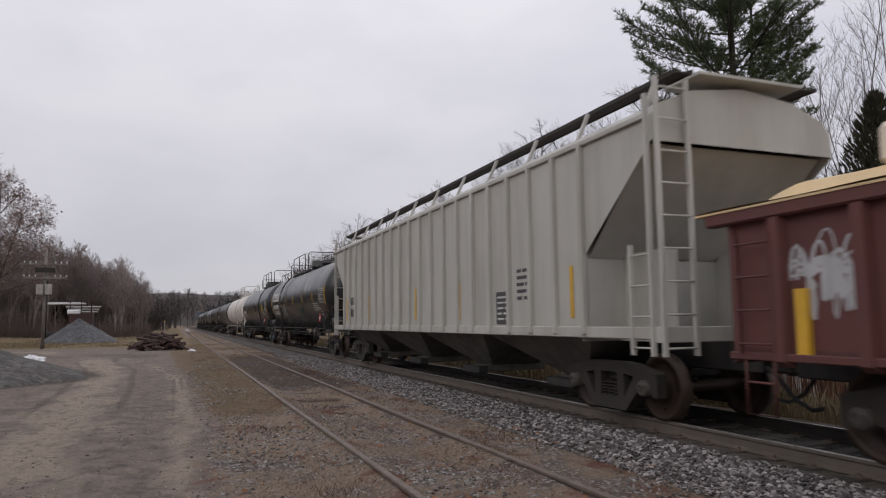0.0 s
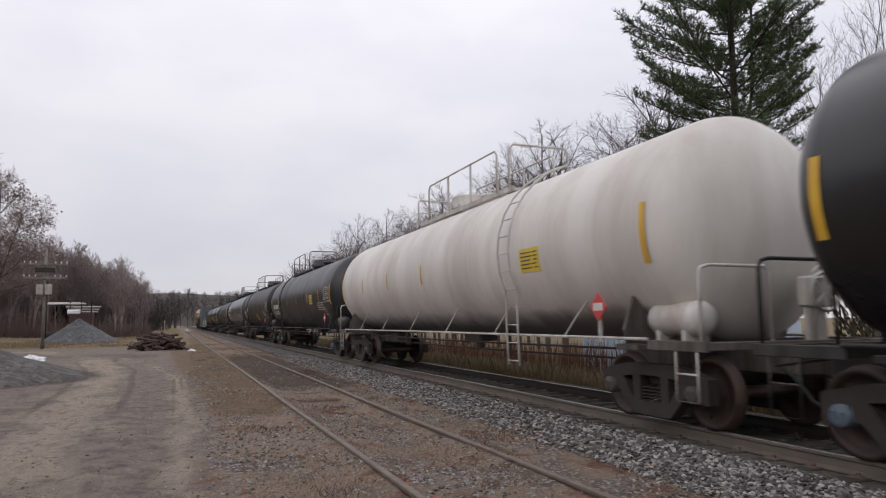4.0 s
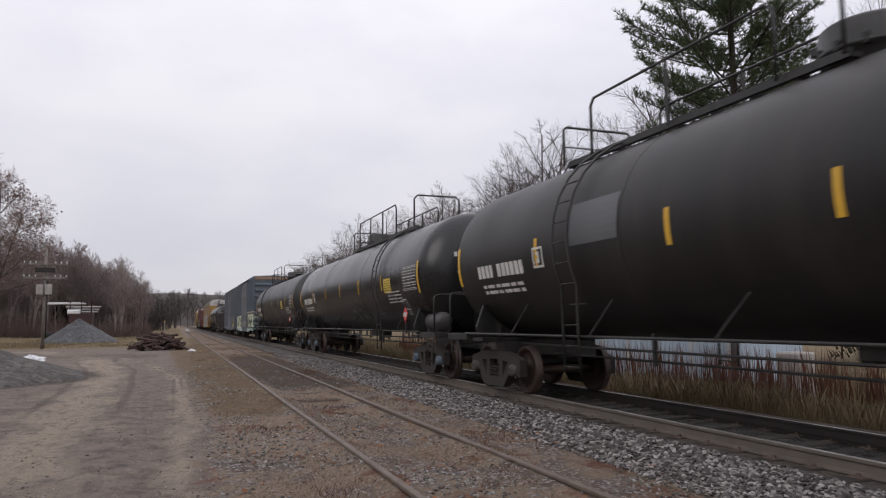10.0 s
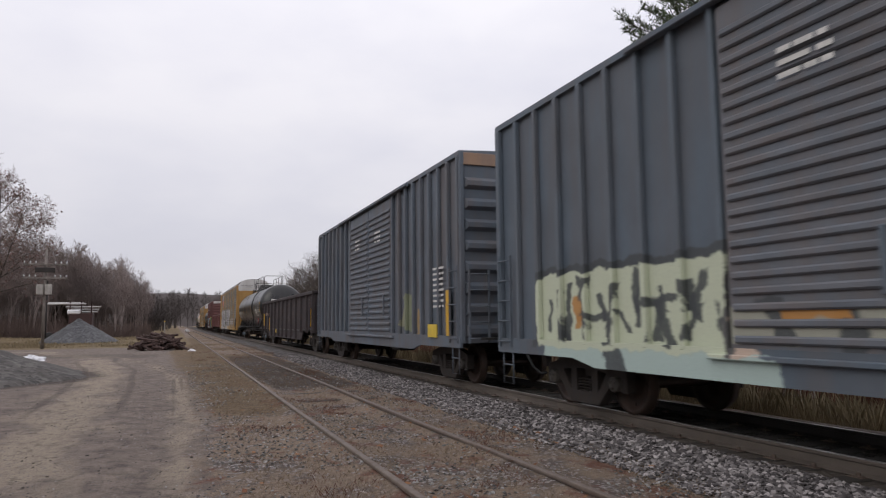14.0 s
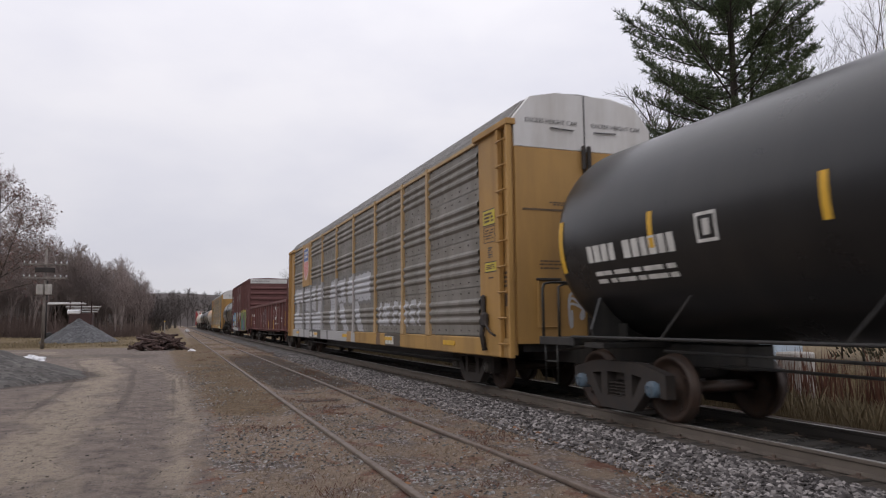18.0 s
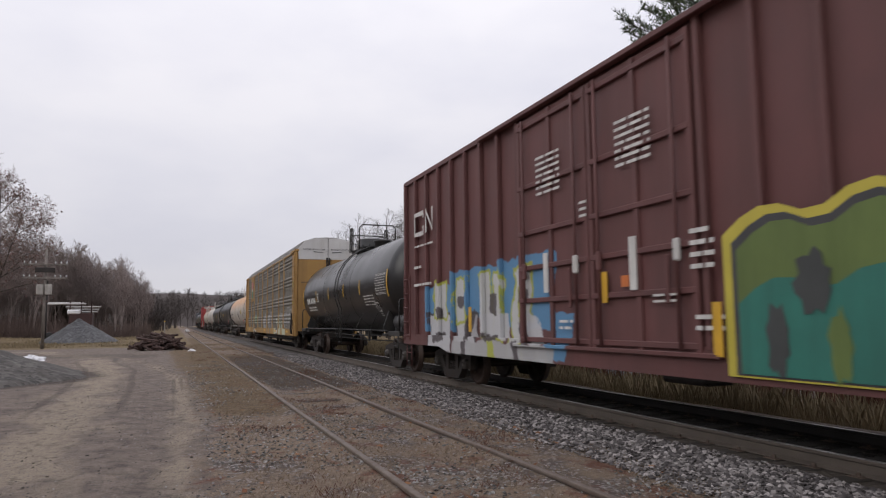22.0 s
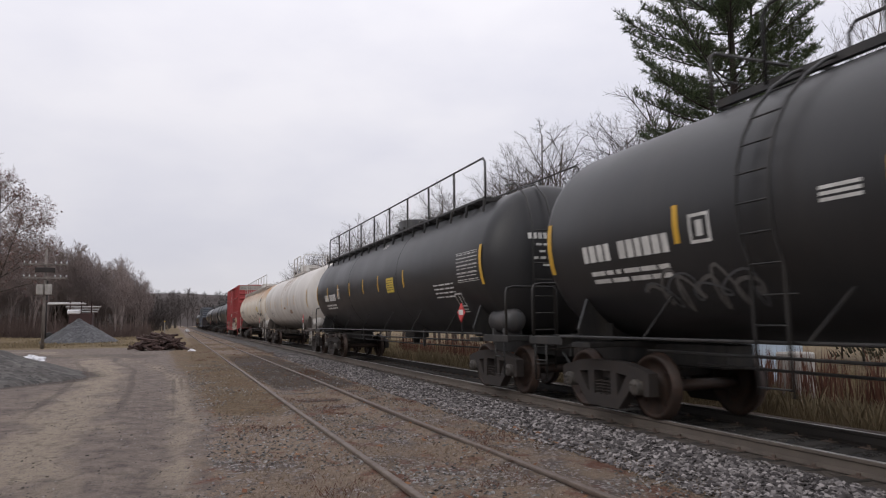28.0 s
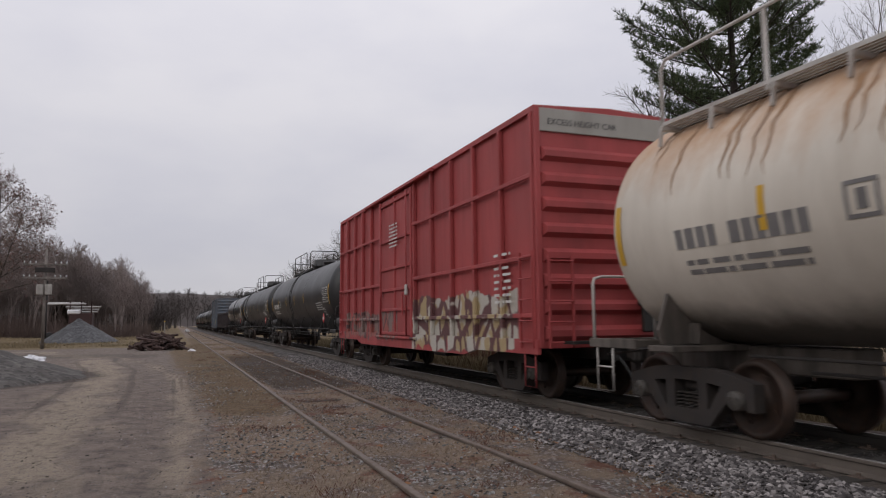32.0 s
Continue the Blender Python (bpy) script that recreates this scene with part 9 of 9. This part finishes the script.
for x in (0.1, 1.3, 2.4):
    part("stake", Build().box(x - 0.06, x + 0.06, -1.15, -1.05, 3.0, 4.6, 0.01), M_SHED, tr)
for i, (x0, x1, z) in enumerate(((-2.7, 1.8, 4.6), (-0.4, 3.4, 4.25), (-0.2, 3.2, 3.95), (0.0, 3.0, 3.65), (-2.4, 1.4, 4.75))):
    part("pipe", Build().tube([(x0, -1.1 + 0.3 * i, z - 0.3), ((x0 + x1) / 2, -1.1 + 0.3 * i, z - 0.32), (x1, -1.1 + 0.3 * i, z - 0.3)], 0.09, 8), M_PIPE, tr, "white plastic pipe")
part("sheeted_bundle", Build().box(-0.2, 1.2, -1.28, -0.5, 3.05, 3.6, 0.12), M_PALE, tr, "white sheeted bundle")


def lump(name, label, x, y2, rx, ry, hh, seed, mat=None, z=None):
    b = Build()
    vs, fs = [], []
    n1, n2 = 8, 18
    for i in range(n1 + 1):
        t = i / n1 * math.pi / 2
        for j in range(n2):
            a = 2 * math.pi * j / n2
            k = 1 + 0.45 * noise.noise((math.cos(a) * 2 + seed, math.sin(a) * 2, t * 2))
            vs.append((rx * k * math.cos(t) * math.cos(a), ry * k * math.cos(t) * math.sin(a), hh * k * math.sin(t)))
    for i in range(n1):
        for j in range(n2):
            a, c = i * n2 + j, i * n2 + (j + 1) % n2
            fs.append((a, c, c + n2, a + n2))
    me = b.put(vs, fs).mesh(name)
    me.materials.append(mat or M_PALE)
    ob = tagged(new(name, me), label, "litter")
    ob.matrix_basis = pose(x, y2, lift(x, y2) - 0.03 if z is None else z)
    return ob


lump("plastic_sheet", "crumpled white plastic sheet on the ground", -6.05, 36.6, 0.62, 0.5, 0.26, 2)
lump("plastic_sheet", "crumpled white plastic sheet in the dry grass", -24.5, 120.0, 1.3, 0.9, 0.6, 5)
lump("paper_litter", "small crumpled pale litter by the track", 0.95, 44.5, 0.22, 0.2, 0.14, 7)
lump("paper_litter", "small pale litter by the switch", 2.4, 160.0, 0.5, 0.4, 0.5, 8)
mk = thing("marker_post", "slim pale trackside marker post", "post", "", pose(-2.0, 150.0, 0))
part("post", Build().box(-0.12, 0.12, -0.1, 0.1, -0.1, 2.0, 0.02), M_CONCRETE, mk)
part("cap", Build().box(-0.14, 0.14, -0.12, 0.12, 2.0, 2.3, 0.02), M_LABEL, mk)

# container and block in the reeds beyond the line
ct = thing("shipping_container", "pale blue ribbed steel container among reeds", "container", "", pose(14.4, 17.0, -0.45))
part("body", Build().box(-1.15, 1.15, -3.0, 3.9, 0.12, 2.0), M_CONTAINER, ct)
for i in range(24):
    part("rib", lambda: Build().box(-0.04, 0.0, -0.06, 0.06, 0.2, 1.95, 0.01), M_CONTAINER if i % 5 else M_PIPE, ct, "", (-1.15, -2.85 + i * 0.285, 0), "crib")
for y2 in (-3.0, 3.9):
    part("corner_post", Build().box(-1.2, -1.1, y2 - 0.08, y2 + 0.08, 0.0, 2.05, 0.01), M_STENCILDARK if y2 < 0 else M_CONTAINER, ct)
blk = Build().box(-0.3, 0.3, -0.3, 0.3, -0.1, 1.3, 0.04).mesh("concrete_block")
blk.materials.append(M_CONCRETE)
tagged(new("concrete_block", blk), "pale concrete block in the dry grass", "block").matrix_basis = pose(13.2, 12.1, -0.45)


# ---------------- grass, weeds and stones ----------------
def blades(name, label, count, region, hmin, hmax, width, mat, seed, clump=0.6, lean=0.25, keep=None):
    r = np.random.RandomState(seed)
    x = r.uniform(region[0], region[1], count)
    u = r.uniform(0, 1, count)
    y2 = region[2] + (region[3] - region[2]) * u ** 1.6
    ok = []
    for a, c in zip(x, y2):
        d = noise.noise((a * clump, c * clump, seed * 1.7))
        ok.append(d > -0.12 + 0.35 * r.rand() - 0.2 and (keep is None or keep(a, c)))
    ok = np.array(ok)
    x, y2 = x[ok], y2[ok]
    n = len(x)
    z = np.array([lift(a, c) for a, c in zip(x, y2)]) - 0.01
    hh = r.uniform(hmin, hmax, n)
    w = width * (0.6 + 0.8 * r.rand(n)) * (1 + y2 / 40)
    th = r.uniform(0, math.pi, n)
    lx, ly = r.normal(0, lean, n) * hh, r.normal(0, lean, n) * hh
    cx, cy = np.cos(th) * w, np.sin(th) * w
    v = np.stack([np.stack([x - cx, y2 - cy, z], 1), np.stack([x + cx, y2 + cy, z], 1),
                  np.stack([x + lx * 0.4 + cx * 0.6, y2 + ly * 0.4 + cy * 0.6, z + hh * 0.6], 1), np.stack([x + lx, y2 + ly, z + hh], 1)], 1).reshape(-1, 3)
    f = [(4 * i, 4 * i + 1, 4 * i + 2, 4 * i + 3) for i in range(n)]
    me = bpy.data.meshes.new(name)
    me.from_pydata(v.tolist(), [], f)
    me.materials.append(mat)
    return tagged(new(name, me), label, "grass", kind="stuff")


blades("dry_grass", "tall tan dry grass beyond the line", 150000, (9.7, 18.0, 4.0, 70.0), 0.16, 0.66, 0.0021, M_GRASS, 3, 0.35, 0.2)
blades("reeds", "thin dark dead stalks before the container", 7000, (11.8, 13.1, 6.0, 40.0), 0.5, 1.6, 0.0022, M_WEED, 6, 0.8, 0.06)
off_rail = lambda a, c: abs(a - SIDING_X - HALF_GAUGE) > 0.07 and abs(a - SIDING_X + HALF_GAUGE) > 0.07
blades("verge_grass", "short tan grass between road and rails", 90000, (0.7, 5.3, 3.0, 60.0), 0.015, 0.055, 0.0011, M_TUFT, 9, 0.9, 0.5, off_rail)
blades("russet_weeds", "low russet weeds along the rails", 110000, (0.9, 5.2, 3.0, 50.0), 0.015, 0.07, 0.0009, M_WEED, 14, 1.1, 0.42,
       lambda a, c: off_rail(a, c) and noise.noise((a * 0.9, c * 0.5, 31.0)) + 0.35 * noise.noise((a * 3.1, c * 2.1, 7.0)) > 0.20 + (0.0 if 3.2 < a < 4.7 else 0.12))
blades("yard_grass", "tan grass at the back of the yard", 22000, (-34.0, -2.0, 58.0, 112.0), 0.04, 0.20, 0.012, M_GRASS, 21, 0.2, 0.25)


def stones(name, label, count, region, size, mat, seed, zed, patchy=False):
    r = np.random.RandomState(seed)
    base = np.array([(1, 0, 0), (-1, 0, 0), (0, 1, 0), (0, -1, 0), (0, 0, 1), (0, 0, -1), (.6, .6, .6), (-.6, .6, .5), (.6, -.6, .5), (-.6, -.6, .6)], float)
    tri = [(4, 6, 7), (4, 7, 9), (4, 9, 8), (4, 8, 6), (6, 0, 2), (6, 2, 7), (7, 2, 1), (7, 1, 9), (9, 1, 3), (9, 3, 8), (8, 3, 0), (8, 0, 6)]
    vs, fs = [], []
    o = 0
    for i in range(count):
        x = r.uniform(region[0], region[1])
        y2 = region[2] + (region[3] - region[2]) * r.rand() ** 1.7
        if patchy and noise.noise((x * 0.9, y2 * 0.6, seed * 3.1)) < r.uniform(-0.25, 0.3):
            continue
        s = size * r.uniform(0.5, 1.25)
        q = base * r.uniform(0.6, 1.15, (10, 1)) * np.array([s, s * r.uniform(0.6, 1.0), s * r.uniform(0.45, 0.8)])
        a, e = r.uniform(0, 6.28), r.uniform(-0.6, 0.6)
        m = np.array(Euler((e, r.uniform(-0.6, 0.6), a)).to_matrix())
        q = q @ m.T + np.array([x, y2, zed(x, y2) + s * 0.1])
        vs.append(q)
        fs += [(a0 + o, b0 + o, c0 + o) for a0, b0, c0 in tri]
        o += 10
    me = bpy.data.meshes.new(name)
    me.from_pydata(np.concatenate(vs).tolist(), [], fs)
    me.materials.append(mat)
    return tagged(new(name, me), label, "gravel", kind="stuff")


def bed_z(x, y2):
    px = x - TRACK_X
    for (a, za), (b2, zb) in zip(prof, prof[1:]):
        if a <= px <= b2:
            return za + (zb - za) * (px - a) / (b2 - a)
    return lift(x, y2)


stones("ballast_stones", "grey crushed ballast stones", 19000, (4.6, 6.02, 2.5, 36.0), 0.040, M_STONE, 2, lambda x, y2: max(bed_z(x, y2), lift(x, y2)) + 0.005 * math.sin(x * 40))
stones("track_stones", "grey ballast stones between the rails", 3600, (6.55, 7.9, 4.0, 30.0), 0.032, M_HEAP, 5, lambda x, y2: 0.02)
stones("loose_gravel", "scattered pale gravel on the verge", 17000, (0.4, 4.9, 3.0, 30.0), 0.024, M_PEBBLE, 8, lift, True)
stones("road_stones", "small stones on the dirt road", 9000, (-5.5, 0.7, 4.0, 26.0), 0.0135, M_STONE, 11, lift, True)
stones("dirt_clods", "small dark clods on the dirt road", 900, (-5.0, 0.8, 4.5, 30.0), 0.020, M_CLOD, 13, lift)
rl = random.Random(9)
lf = Build()
for i in range(240):
    x, y2 = rl.uniform(0.4, 5.0), 4 + 22 * rl.random() ** 1.5
    z = lift(x, y2) + 0.015
    a = rl.uniform(0, 6.28)
    s = rl.uniform(0.025, 0.055)
    c, n2 = math.cos(a) * s, math.sin(a) * s
    lf.put([(x - c, y2 - n2, z), (x + n2 * .6, y2 - c * .6, z + rl.uniform(0, 0.02)), (x + c, y2 + n2, z + rl.uniform(0, 0.03)), (x - n2 * .6, y2 + c * .6, z)], [(0, 1, 2, 3)])
me = lf.mesh("fallen_leaves")
me.materials.append(M_LEAF)
tagged(new("fallen_leaves", me), "fallen russet leaves on the gravel", "leaves", kind="stuff")

# ---------------- sleepers and fixings, last ----------------
rs = random.Random(17)
for i in range(120):
    y2 = 2.0 + i * 0.53
    part("sleeper", lambda: Build().box(-1.3, 1.3, -0.115, 0.115, -0.16, 0.0, 0.012), M_TIE, main_line, "", pose(TRACK_X + rs.uniform(-.03, .03), y2, RAIL_Z - 0.165 + rs.uniform(-0.006, 0.004), 0, 0, rs.uniform(-1.2, 1.2)), "tie")
    for s in (-1, 1):
        if i < 60:
            part("tie_plate", lambda: Build().box(-0.17, 0.17, -0.09, 0.09, 0.0, 0.014, 0.004).box(-0.10, -0.085, -0.02, 0.02, 0.014, 0.045).box(0.085, 0.10, -0.02, 0.02, 0.014, 0.045), M_RAIL, main_line, "", (TRACK_X + s * HALF_GAUGE, y2, RAIL_Z - 0.172), "plate")
for i in range(60):
    y2 = 3.0 + i * 0.56
    part("sleeper", lambda: Build().box(-1.3, 1.3, -0.11, 0.11, -0.16, 0.0, 0.015), M_TIE, siding, "", pose(SIDING_X + rs.uniform(-.05, .05), y2, -0.012 + rs.uniform(-0.03, 0.012), 0, rs.uniform(-0.6, 0.6), rs.uniform(-2, 2)), "tieside")


# ---------------- what moves ----------------
def motions():
    for car, place in TRAIN:
        rows = []
        for k in range(33):
            t = float(k)
            y = place - run(t)
            dx, turn = line_at(y)
            rows.append((t, pose(TRACK_X + dx, y, RAIL_Z, 0, 0, turn)))
        walk(car, rows)
    radius = 0.457
    for wheel, place, at in WHEELS:
        first = max(0, int(math.floor((place - 34.0) / 15.05 * 30)))
        last = min(960, int(math.ceil((place - 1.0) / 15.05 * 30)))
        if last <= first:
            continue
        rest = Matrix.Translation(at)
        rows = []
        if first > 0:
            rows.append((0.0, rest))
        for k in range(first, last + 1):
            t = k / 30
            a = (run(t) - run(first / 30)) / radius
            rows.append((t, rest @ Matrix.Rotation(a, 4, "X")))
        if last < 960:
            rows.append((SECONDS, rows[-1][1]))
        walk(wheel, rows)


motions()
